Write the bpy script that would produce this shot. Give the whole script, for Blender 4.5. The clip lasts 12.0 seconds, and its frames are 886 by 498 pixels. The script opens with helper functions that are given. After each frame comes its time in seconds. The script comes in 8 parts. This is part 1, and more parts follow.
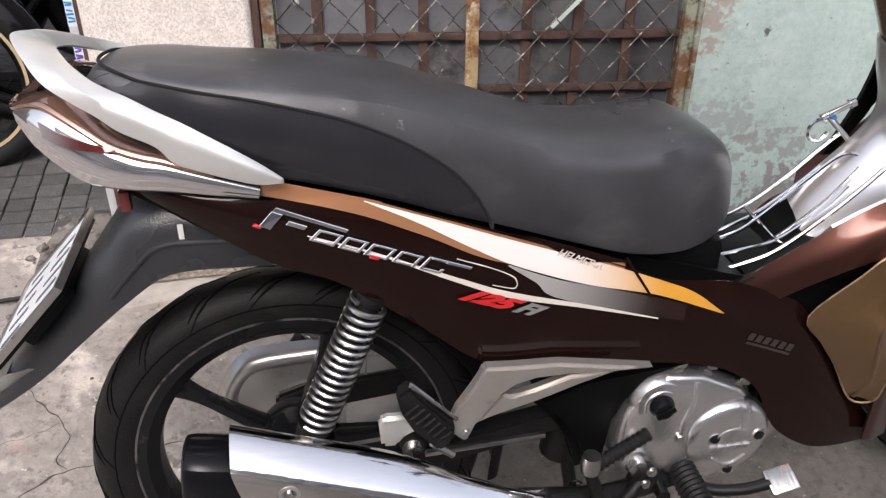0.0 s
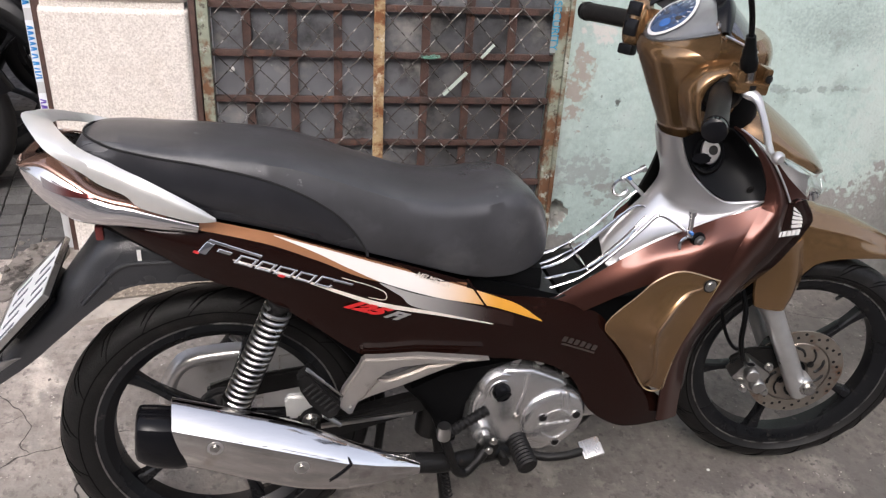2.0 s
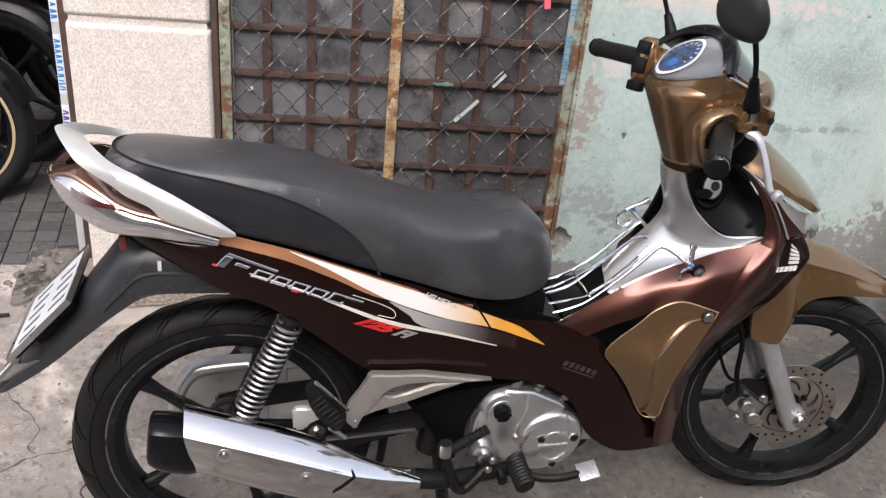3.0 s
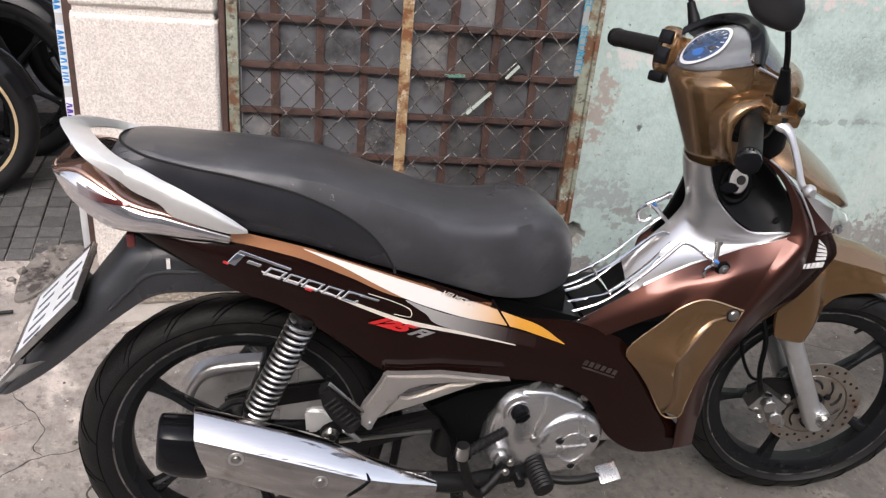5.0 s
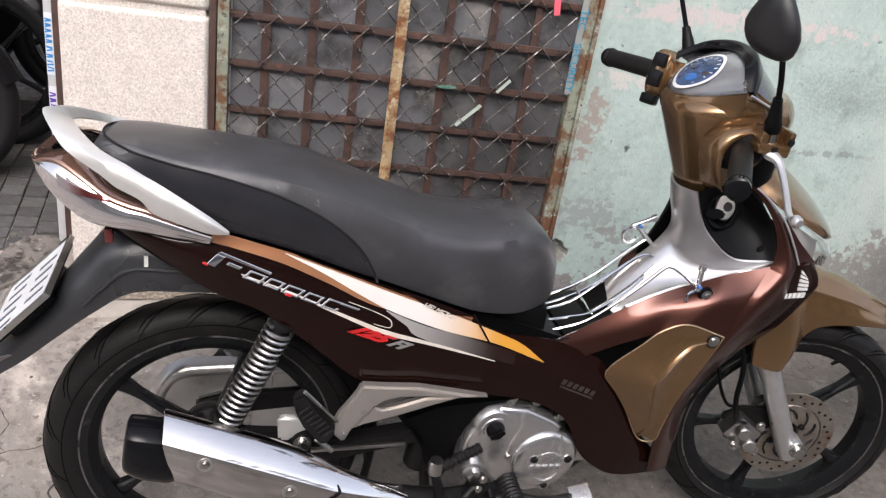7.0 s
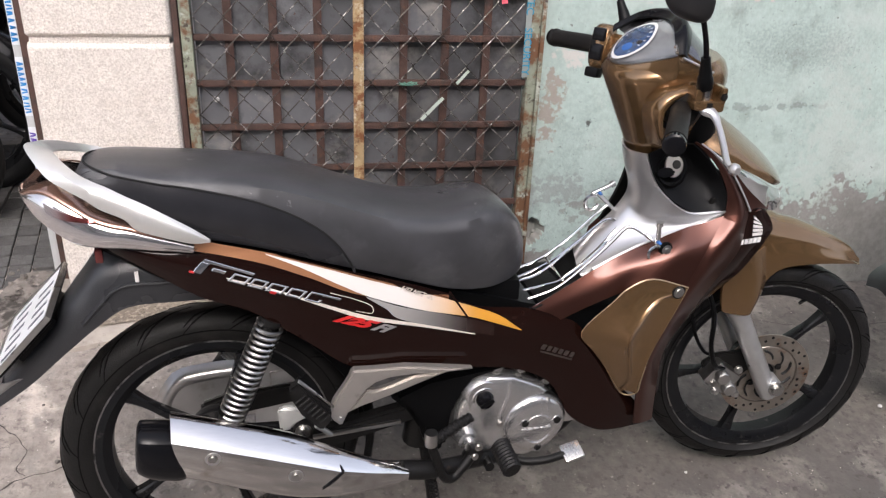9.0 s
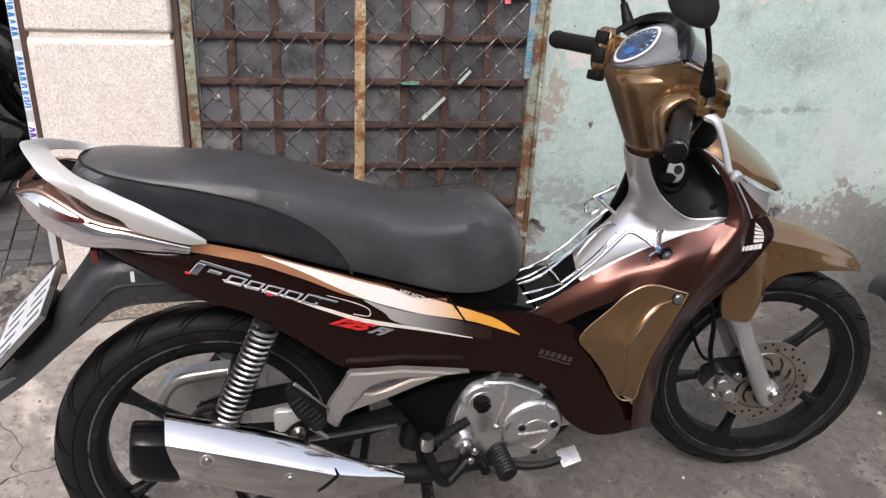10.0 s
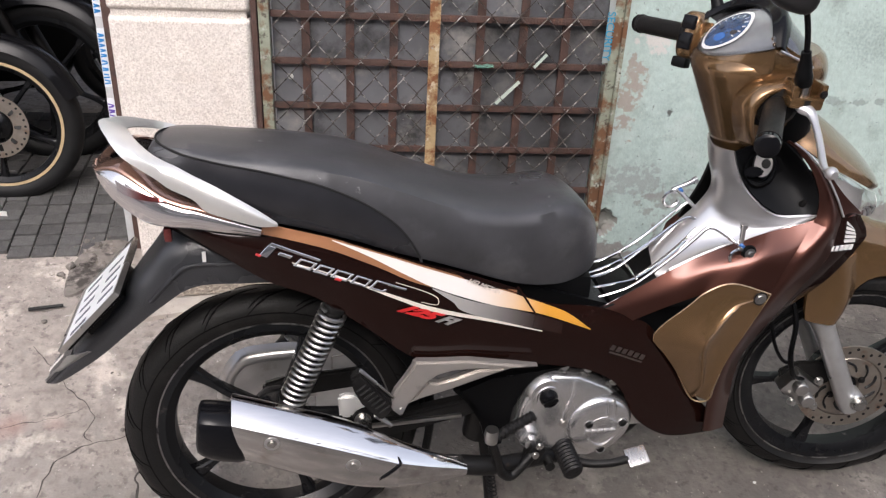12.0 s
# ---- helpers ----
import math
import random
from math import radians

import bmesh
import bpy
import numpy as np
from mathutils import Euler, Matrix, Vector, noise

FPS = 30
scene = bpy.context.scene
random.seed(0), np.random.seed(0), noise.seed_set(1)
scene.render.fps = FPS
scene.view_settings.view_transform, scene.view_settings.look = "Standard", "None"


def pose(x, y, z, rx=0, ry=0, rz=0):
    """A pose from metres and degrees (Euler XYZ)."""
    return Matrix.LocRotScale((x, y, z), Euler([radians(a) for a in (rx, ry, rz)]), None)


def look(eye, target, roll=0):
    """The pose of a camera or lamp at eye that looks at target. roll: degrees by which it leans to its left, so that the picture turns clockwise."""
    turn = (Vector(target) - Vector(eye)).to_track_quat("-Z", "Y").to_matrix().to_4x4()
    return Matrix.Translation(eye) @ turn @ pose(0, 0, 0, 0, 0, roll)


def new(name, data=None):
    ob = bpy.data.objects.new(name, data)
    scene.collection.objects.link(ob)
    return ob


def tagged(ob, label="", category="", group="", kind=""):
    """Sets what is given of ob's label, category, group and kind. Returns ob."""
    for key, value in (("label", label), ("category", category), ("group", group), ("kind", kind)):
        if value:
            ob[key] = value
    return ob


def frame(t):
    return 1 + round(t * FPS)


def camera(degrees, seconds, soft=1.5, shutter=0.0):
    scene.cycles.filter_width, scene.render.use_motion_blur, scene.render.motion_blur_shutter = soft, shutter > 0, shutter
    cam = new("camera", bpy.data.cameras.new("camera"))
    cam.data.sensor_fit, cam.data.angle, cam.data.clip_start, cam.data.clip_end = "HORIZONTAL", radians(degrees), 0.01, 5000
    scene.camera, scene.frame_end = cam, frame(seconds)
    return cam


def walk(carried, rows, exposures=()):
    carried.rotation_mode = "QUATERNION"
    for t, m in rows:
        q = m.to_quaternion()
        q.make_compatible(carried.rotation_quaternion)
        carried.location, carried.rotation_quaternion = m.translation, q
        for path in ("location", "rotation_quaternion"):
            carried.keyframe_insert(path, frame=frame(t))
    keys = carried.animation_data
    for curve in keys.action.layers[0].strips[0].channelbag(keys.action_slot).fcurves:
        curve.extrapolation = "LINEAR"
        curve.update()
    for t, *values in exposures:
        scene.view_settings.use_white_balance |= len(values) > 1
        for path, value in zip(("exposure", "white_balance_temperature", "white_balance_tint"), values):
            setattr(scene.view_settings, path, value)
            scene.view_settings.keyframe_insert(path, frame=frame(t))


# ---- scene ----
cam = camera(57.51, 12.0, soft=1.3)
PATH = [
    (0, (-0.3211, -1.7607, 1.1579), (-0.1835, -0.0355, 0.1556), 0.36),
    (0.5, (-0.3891, -1.8319, 1.1909), (-0.1581, -0.0909, 0.2341), -1.24),
    (1, (-0.3866, -1.9337, 1.2681), (-0.1259, -0.1971, 0.3108), 2.13),
    (1.5, (-0.3138, -2.0557, 1.3229), (-0.0853, -0.3025, 0.3880), 3.38),
    (2, (-0.2648, -2.1007, 1.3352), (0.0216, -0.3531, 0.4056), 3.42),
    (2.5, (-0.2770, -2.1361, 1.3572), (0.0336, -0.3787, 0.4543), 4.36),
    (3, (-0.2870, -2.1421, 1.3569), (-0.0015, -0.3694, 0.4759), 5.58),
    (3.5, (-0.2887, -2.1422, 1.3600), (-0.0181, -0.3703, 0.4729), 5.70),
    (5.5, (-0.3303, -2.0333, 1.3346), (-0.0365, -0.2709, 0.4360), 5.12),
    (6, (-0.3835, -1.9511, 1.3340), (0.0586, -0.2132, 0.4485), 6.57),
    (6.5, (-0.3837, -1.9687, 1.3319), (0.0593, -0.2281, 0.4522), 9.35),
    (7, (-0.3131, -2.0805, 1.3355), (0.0180, -0.3098, 0.4666), 9.08),
    (9, (-0.2801, -2.1771, 1.3530), (0.0562, -0.4082, 0.4824), 2.53),
    (9.5, (-0.2776, -2.1787, 1.3593), (0.0657, -0.4153, 0.4802), 3.01),
    (10, (-0.2718, -2.1635, 1.3611), (0.0595, -0.3984, 0.4808), 3.22),
    (10.5, (-0.2795, -2.1446, 1.3554), (-0.0080, -0.3700, 0.4738), 3.66),
    (11, (-0.2824, -2.1321, 1.3566), (-0.0616, -0.3590, 0.4581), 3.43),
    (11.5, (-0.2795, -2.1283, 1.3534), (-0.0918, -0.3583, 0.4414), 3.00),
    (12, (-0.2813, -2.1271, 1.3562), (-0.1053, -0.3638, 0.4289), 2.93),
]
walk(cam, [(t, look(eye, target, roll)) for t, eye, target, roll in PATH], exposures=[(0.0, 1.22, 6400.0, 14.0), (12.0, 1.22, 6400.0, 14.0)])

# ---- light ----
world = bpy.data.worlds.new("sky")
scene.world = world
world.use_nodes = True
wn = world.node_tree
sky = wn.nodes.new("ShaderNodeTexSky")
sky.sky_type, sky.sun_disc = "NISHITA", False
sky.sun_elevation, sky.sun_rotation = radians(42), radians(194)
sky.air_density, sky.dust_density, sky.ozone_density = 0.9, 5.0, 1.0
pale = wn.nodes.new("ShaderNodeHueSaturation")
pale.inputs["Saturation"].default_value = 0.5
wn.links.new(sky.outputs[0], pale.inputs["Color"])
wn.links.new(pale.outputs[0], wn.nodes["Background"].inputs[0])
wn.nodes["Background"].inputs[1].default_value = 0.15
sun = new("sun", bpy.data.lights.new("sun", "SUN"))
sun.data.energy, sun.data.angle, sun.data.color = 0.25, radians(35), (1.0, 0.98, 0.96)
sun.matrix_world = look((-1.0, -4.1, 3.8), (0, 0, 0))


# ---- materials ----
def mat(name, color, rough=0.5, metal=0.0, coat=0.0, vary=0.0, scale=20.0, bump=0.0, bscale=200.0, spots=None,
        ior=1.5, trans=0.0, spread=0.0, spec=0.5):
    """A surface: base colour, varied at two scales by noise, with fine relief and optional patches of a second colour."""
    m = bpy.data.materials.new(name)
    m.use_nodes = True
    n, l = m.node_tree.nodes, m.node_tree.links
    b = n["Principled BSDF"]
    b.inputs["Base Color"].default_value = (*color, 1)
    b.inputs["Roughness"].default_value = rough
    b.inputs["Metallic"].default_value = metal
    b.inputs["Coat Weight"].default_value = coat
    b.inputs["Coat Roughness"].default_value = 0.035
    b.inputs["IOR"].default_value = ior
    b.inputs["Specular IOR Level"].default_value = spec
    b.inputs["Transmission Weight"].default_value = trans
    tc = n.new("ShaderNodeTexCoord")
    out = None
    if vary:
        fine, broad, mix, ramp = (n.new(k) for k in ("ShaderNodeTexNoise", "ShaderNodeTexNoise", "ShaderNodeMix", "ShaderNodeMapRange"))
        for t, s in ((fine, scale), (broad, scale / 7)):
            t.inputs["Scale"].default_value, t.inputs["Detail"].default_value = s, 6
            l.new(tc.outputs["Object"], t.inputs["Vector"])
        add = n.new("ShaderNodeMath")
        add.operation = "ADD"
        l.new(fine.outputs["Fac"], add.inputs[0]), l.new(broad.outputs["Fac"], add.inputs[1])
        ramp.inputs["From Min"].default_value, ramp.inputs["From Max"].default_value = 0.6, 1.4
        ramp.inputs["To Min"].default_value, ramp.inputs["To Max"].default_value = 1 - vary, 1 + vary
        l.new(add.outputs[0], ramp.inputs["Value"])
        mul = n.new("ShaderNodeVectorMath")
        mul.operation = "SCALE"
        mul.inputs[0].default_value = color
        l.new(ramp.outputs[0], mul.inputs["Scale"])
        out = mul.outputs[0]
        rr = n.new("ShaderNodeMapRange")
        rr.inputs["From Min"].default_value, rr.inputs["From Max"].default_value = 0.3, 0.7
        rr.inputs["To Min"].default_value, rr.inputs["To Max"].default_value = max(rough - 0.12 * vary / 0.3, 0.03), min(rough + 0.12 * vary / 0.3, 1)
        l.new(broad.outputs["Fac"], rr.inputs["Value"]), l.new(rr.outputs[0], b.inputs["Roughness"])
    for col, sc, lo, hi in spots or ():
        t, r, mx = n.new("ShaderNodeTexNoise"), n.new("ShaderNodeMapRange"), n.new("ShaderNodeMix")
        t.inputs["Scale"].default_value, t.inputs["Detail"].default_value, t.inputs["Roughness"].default_value = sc, 8, 0.65
        off = n.new("ShaderNodeMapping")
        off.inputs["Location"].default_value = (sc * 0.37, lo * 31, hi * 17)
        l.new(tc.outputs["Object"], off.inputs["Vector"]), l.new(off.outputs[0], t.inputs["Vector"])
        r.inputs["From Min"].default_value, r.inputs["From Max"].default_value = lo, hi
        l.new(t.outputs["Fac"], r.inputs["Value"])
        mx.data_type = "RGBA"
        l.new(r.outputs[0], mx.inputs["Factor"])
        if out:
            l.new(out, mx.inputs["A"])
        else:
            mx.inputs["A"].default_value = (*color, 1)
        mx.inputs["B"].default_value = (*col, 1)
        out = mx.outputs["Result"]
    if spread:
        oi, r, hs = n.new("ShaderNodeObjectInfo"), n.new("ShaderNodeMapRange"), n.new("ShaderNodeVectorMath")
        r.inputs["To Min"].default_value, r.inputs["To Max"].default_value = 1 - spread, 1 + spread
        l.new(oi.outputs["Random"], r.inputs["Value"])
        hs.operation = "SCALE"
        if out:
            l.new(out, hs.inputs[0])
        else:
            hs.inputs[0].default_value = color
        l.new(r.outputs[0], hs.inputs["Scale"])
        out = hs.outputs[0]
    if out:
        l.new(out, b.inputs["Base Color"])
    if bump:
        t, bp = n.new("ShaderNodeTexNoise"), n.new("ShaderNodeBump")
        t.inputs["Scale"].default_value, t.inputs["Detail"].default_value = bscale, 5
        l.new(tc.outputs["Object"], t.inputs["Vector"])
        bp.inputs["Strength"].default_value, bp.inputs["Distance"].default_value = min(bump, 1.0), 0.004
        l.new(t.outputs["Fac"], bp.inputs["Height"]), l.new(bp.outputs[0], b.inputs["Normal"])
    return m


RUBBER = mat("rubber", (0.0085, 0.0080, 0.0078), 0.48, spec=0.22, vary=0.35, scale=30, bump=0.25, bscale=300, spots=[((0.024, 0.022, 0.020), 14, 0.56, 0.8)])
PLASTIC = mat("black_plastic", (0.0032, 0.0033, 0.0036), 0.38, spec=0.15, vary=0.25, scale=25, bump=0.15, bscale=500)
MATT_PLASTIC = mat("grey_black_plastic", (0.032, 0.033, 0.036), 0.33, vary=0.25, scale=14, bump=0.2, bscale=420, spots=[((0.09, 0.085, 0.08), 12, 0.6, 0.85)])
# pale base for the flap tip: wear plus a painted grey reflection
WORN_SHEEN_PLASTIC = mat("worn_sheen_plastic", (0.22, 0.21, 0.20), 0.45, vary=0.3, scale=30, bump=0.2, bscale=300)
VINYL = mat("seat_vinyl", (0.045, 0.045, 0.049), 0.40, spec=0.55, vary=0.45, scale=15, bump=0.10, bscale=700, spots=[((0.095, 0.095, 0.100), 7, 0.54, 0.80), ((0.24, 0.24, 0.24), 38, 0.67, 0.74)])
VINYL_SMOOTH = mat("seat_side_vinyl", (0.021, 0.021, 0.024), 0.27, spec=0.5, vary=0.35, scale=12, bump=0.05, bscale=500, spots=[((0.06, 0.06, 0.058), 7, 0.58, 0.82), ((0.20, 0.20, 0.19), 30, 0.70, 0.76)])
BROWN = mat("dark_brown_paint", (0.0115, 0.0042, 0.0031), 0.16, metal=0.1, coat=0.30, spec=0.1, vary=0.1, scale=9, spots=[((0.12, 0.09, 0.08), 170, 0.70, 0.76), ((0.020, 0.009, 0.007), 5, 0.55, 0.8)])
COPPER = mat("copper_brown_paint", (0.086, 0.033, 0.024), 0.33, metal=0.85, coat=0.45, vary=0.1, scale=9, spots=[((0.20, 0.15, 0.13), 170, 0.71, 0.77)])
BRIGHT_COPPER = mat("bright_copper_paint", (0.60, 0.28, 0.14), 0.26, metal=0.55, coat=0.9, vary=0.12, scale=9)
TAIL_LENS = mat("pale_lamp_lens", (0.66, 0.64, 0.64), 0.09, metal=0.9, coat=1.0, vary=0.08, scale=20)
GOLD = mat("bronze_gold_paint", (0.225, 0.130, 0.057), 0.25, metal=0.74, coat=0.9, vary=0.1, scale=9, spots=[((0.30, 0.25, 0.19), 170, 0.71, 0.77)])
RUBBED_GOLD = mat("rubbed_gold_edge", (0.40, 0.29, 0.18), 0.3, metal=0.6, coat=0.5, vary=0.3, scale=40)
SILVER = mat("silver_paint", (0.64, 0.63, 0.625), 0.31, metal=0.8, coat=0.3, vary=0.06, scale=12)
GRAB = mat("cast_silver_paint", (0.70, 0.69, 0.665), 0.35, metal=0.58, coat=0.2, vary=0.08, scale=25, spots=[((0.4, 0.38, 0.35), 60, 0.68, 0.8)])
CAST = mat("cast_beige_silver", (0.50, 0.465, 0.43), 0.36, metal=0.75, coat=0.15, vary=0.12, scale=25, spots=[((0.30, 0.27, 0.24), 45, 0.64, 0.8)])
CASE = mat("satin_case_alloy", (0.50, 0.49, 0.48), 0.33, metal=0.8, vary=0.12, scale=22, spots=[((0.30, 0.25, 0.21), 16, 0.56, 0.8)])
ROSE = mat("rose_copper_paint", (0.42, 0.25, 0.19), 0.17, metal=0.85, coat=0.8, vary=0.08, scale=12)
CHROME = mat("chrome", (0.85, 0.85, 0.85), 0.08, metal=1.0, vary=0.06, scale=30)
STEEL = mat("worn_steel", (0.5, 0.49, 0.47), 0.3, metal=1.0, vary=0.2, scale=60)
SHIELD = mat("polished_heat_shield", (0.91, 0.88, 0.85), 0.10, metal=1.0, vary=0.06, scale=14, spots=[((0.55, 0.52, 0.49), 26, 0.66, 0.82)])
# the darker base puts the mirrored grey ground into the lower shield
SHIELD_LOW = mat("grey_reflecting_shield", (0.56, 0.54, 0.52), 0.15, metal=0.95, vary=0.12, scale=14, spots=[((0.3, 0.26, 0.23), 18, 0.55, 0.8)])
ALLOY = mat("cast_engine_alloy", (0.66, 0.65, 0.64), 0.25, metal=0.9, vary=0.12, scale=25, bump=0.1, bscale=600, spots=[((0.25, 0.22, 0.19), 30, 0.62, 0.85)])
FORK = mat("grey_fork_alloy", (0.60, 0.605, 0.60), 0.32, metal=0.8, vary=0.12, scale=40)
IRON = mat("dark_iron", (0.0070, 0.0067, 0.0065), 0.48, metal=0.0, spec=0.25, vary=0.3, scale=40, bump=0.2, bscale=300, spots=[((0.07, 0.042, 0.026), 20, 0.64, 0.8)])
DARK_RUBBER = mat("black_rubber", (0.010, 0.010, 0.0105), 0.5, spec=0.2, vary=0.25, scale=30, bump=0.15, bscale=300)
RIM_EDGE = mat("scuffed_rim_edge", (0.16, 0.155, 0.15), 0.35, metal=0.7, vary=0.4, scale=50, spots=[((0.02, 0.02, 0.02), 25, 0.5, 0.6)])
TREAD = mat("tyre_tread_rubber", (0.0032, 0.0031, 0.0030), 0.8, spec=0.08, vary=0.3, scale=40)
RIM = mat("black_alloy_rim", (0.0070, 0.0073, 0.0082), 0.27, metal=0.0, spec=0.22, vary=0.3, scale=30, spots=[((0.06, 0.055, 0.05), 40, 0.62, 0.78)])
DISC = mat("brake_disc_steel", (0.30, 0.265, 0.23), 0.4, metal=0.85, vary=0.2, scale=60, spots=[((0.22, 0.11, 0.06), 25, 0.55, 0.75)])
CREAM = mat("cream_decal", (0.86, 0.78, 0.69), 0.25, metal=0.2, coat=0.6, vary=0.05)


def fade(name, c0, c1, a0, a1, rough, metal=0.0):
    """A printed film whose colour runs from c0 to c1 along the motorbike."""
    m = mat(name, c0, rough, metal=metal, coat=0.7)
    n, l = m.node_tree.nodes, m.node_tree.links
    tc, sep, r, mx = n.new("ShaderNodeTexCoord"), n.new("ShaderNodeSeparateXYZ"), n.new("ShaderNodeMapRange"), n.new("ShaderNodeMix")
    l.new(tc.outputs["Object"], sep.inputs[0]), l.new(sep.outputs["X"], r.inputs["Value"])
    r.inputs["From Min"].default_value, r.inputs["From Max"].default_value = a0, a1
    r.interpolation_type = "SMOOTHSTEP"
    mx.data_type = "RGBA"
    mx.inputs["A"].default_value, mx.inputs["B"].default_value = (*c0, 1), (*c1, 1)
    l.new(r.outputs[0], mx.inputs["Factor"]), l.new(mx.outputs["Result"], n["Principled BSDF"].inputs["Base Color"])
    return m


WHITE_TO_ORANGE = fade("white_to_orange_film", (0.90, 0.86, 0.82), (0.72, 0.34, 0.045), 0.33, 0.50, 0.22, 0.15)
GREY_FADE = fade("grey_to_brown_film", (0.46, 0.44, 0.43), (0.022, 0.0075, 0.005), 0.31, 0.49, 0.25, 0.3)
RED = mat("red_decal", (0.55, 0.02, 0.02), 0.3, coat=0.5)
WHITE = mat("white_decal", (0.75, 0.74, 0.72), 0.3, coat=0.4)
FAINT = mat("faint_decal", (0.034, 0.025, 0.022), 0.35, coat=0.4)
RED_LENS = fade("red_lens", (0.62, 0.56, 0.56), (0.25, 0.055, 0.05), -0.216, -0.172, 0.10, 0.75)
PLATE = mat("plate_white", (0.80, 0.81, 0.82), 0.35, vary=0.08, scale=40, spots=[((0.35, 0.33, 0.3), 25, 0.62, 0.8)])
PLATE_INK = mat("plate_ink", (0.12, 0.13, 0.16), 0.5)
DIAL = mat("blue_dial", (0.035, 0.075, 0.17), 0.25, coat=1.0, vary=0.3, scale=60, spots=[((0.04, 0.06, 0.10), 90, 0.55, 0.62), ((0.45, 0.55, 0.65), 70, 0.62, 0.68)])
GLASS = mat("clear_lens", (0.95, 0.95, 0.95), 0.03, trans=1.0, ior=1.4)
MIRROR = mat("mirror_glass", (0.9, 0.9, 0.9), 0.02, metal=1.0)
# the dark base holds oil stains and the contact shade under the bike
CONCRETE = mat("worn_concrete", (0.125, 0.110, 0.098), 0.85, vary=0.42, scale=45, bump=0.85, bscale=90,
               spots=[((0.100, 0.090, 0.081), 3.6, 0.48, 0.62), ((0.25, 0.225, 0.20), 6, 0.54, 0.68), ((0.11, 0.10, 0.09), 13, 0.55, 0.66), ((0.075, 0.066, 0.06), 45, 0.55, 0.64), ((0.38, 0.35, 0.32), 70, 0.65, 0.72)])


def worn_and_shaded_tone():
    """Paler rubbed concrete over the stretch of street beside the bay, with a ragged edge; elsewhere stains and the
    bike's shade are painted in.
    """
    n, l = CONCRETE.node_tree.nodes, CONCRETE.node_tree.links
    b = n["Principled BSDF"]
    base = b.inputs["Base Color"].links[0].from_socket
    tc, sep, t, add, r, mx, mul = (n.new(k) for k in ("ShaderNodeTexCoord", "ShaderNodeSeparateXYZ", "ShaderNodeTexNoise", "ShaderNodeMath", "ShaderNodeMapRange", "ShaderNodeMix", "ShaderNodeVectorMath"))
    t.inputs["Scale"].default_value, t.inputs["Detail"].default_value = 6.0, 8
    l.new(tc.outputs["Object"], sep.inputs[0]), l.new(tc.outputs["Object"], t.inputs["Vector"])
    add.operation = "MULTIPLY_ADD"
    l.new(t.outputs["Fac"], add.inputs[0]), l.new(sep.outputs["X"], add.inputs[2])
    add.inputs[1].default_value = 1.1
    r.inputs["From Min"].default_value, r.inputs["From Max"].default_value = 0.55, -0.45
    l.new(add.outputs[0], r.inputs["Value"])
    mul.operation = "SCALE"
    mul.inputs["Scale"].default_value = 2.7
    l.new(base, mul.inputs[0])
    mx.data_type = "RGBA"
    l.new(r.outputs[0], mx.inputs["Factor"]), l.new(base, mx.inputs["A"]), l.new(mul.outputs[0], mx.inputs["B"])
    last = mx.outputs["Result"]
    # two faint brick-red rubs on the concrete
    for x, y, rad in ((-1.115, -0.585, 0.045), (-1.018, -0.572, 0.030)):
        off, dist, fall, red = (n.new(k) for k in ("ShaderNodeVectorMath", "ShaderNodeVectorMath", "ShaderNodeMapRange", "ShaderNodeMix"))
        off.operation, dist.operation = "SUBTRACT", "LENGTH"
        off.inputs[1].default_value = (x, y, 0.05)
        l.new(tc.outputs["Object"], off.inputs[0]), l.new(off.outputs[0], dist.inputs[0])
        ragged = n.new("ShaderNodeMath")
        ragged.operation = "MULTIPLY_ADD"
        l.new(t.outputs["Fac"], ragged.inputs[0]), l.new(dist.outputs["Value"], ragged.inputs[2])
        ragged.inputs[1].default_value = 0.05
        fall.inputs["From Min"].default_value, fall.inputs["From Max"].default_value, fall.inputs["To Max"].default_value = rad + 0.032, rad * 0.5 + 0.02, 0.5
        l.new(ragged.outputs[0], fall.inputs["Value"])
        red.data_type = "RGBA"
        red.inputs["B"].default_value = (0.36, 0.19, 0.16, 1)
        l.new(fall.outputs[0], red.inputs["Factor"]), l.new(last, red.inputs["A"])
        last = red.outputs["Result"]
    l.new(last, b.inputs["Base Color"])


worn_and_shaded_tone()
CEMENT = mat("pale_cement", (0.40, 0.36, 0.315), 0.85, vary=0.2, scale=30, bump=0.5, bscale=90, spots=[((0.27, 0.24, 0.21), 9, 0.52, 0.70), ((0.16, 0.145, 0.13), 50, 0.62, 0.70)])
DIRT = mat("dirt_patch", (0.17, 0.152, 0.136), 0.95, vary=0.45, scale=35, bump=1.0, bscale=55, spots=[((0.055, 0.048, 0.042), 16, 0.52, 0.62), ((0.30, 0.27, 0.24), 30, 0.58, 0.66)])
GRAVEL = mat("brown_gravel_screed", (0.20, 0.165, 0.13), 0.95, vary=0.3, scale=60, bump=1.0, bscale=180, spots=[((0.36, 0.31, 0.25), 90, 0.52, 0.60), ((0.08, 0.065, 0.05), 110, 0.56, 0.64)])
CRACK = mat("crack_dirt", (0.06, 0.052, 0.047), 0.95, vary=0.3, scale=40)
TILE = mat("grey_paving_tile", (0.090, 0.088, 0.086), 0.75, vary=0.3, scale=40, bump=0.8, bscale=120, spots=[((0.20, 0.19, 0.18), 14, 0.58, 0.7), ((0.04, 0.038, 0.036), 20, 0.58, 0.68)], spread=0.22)
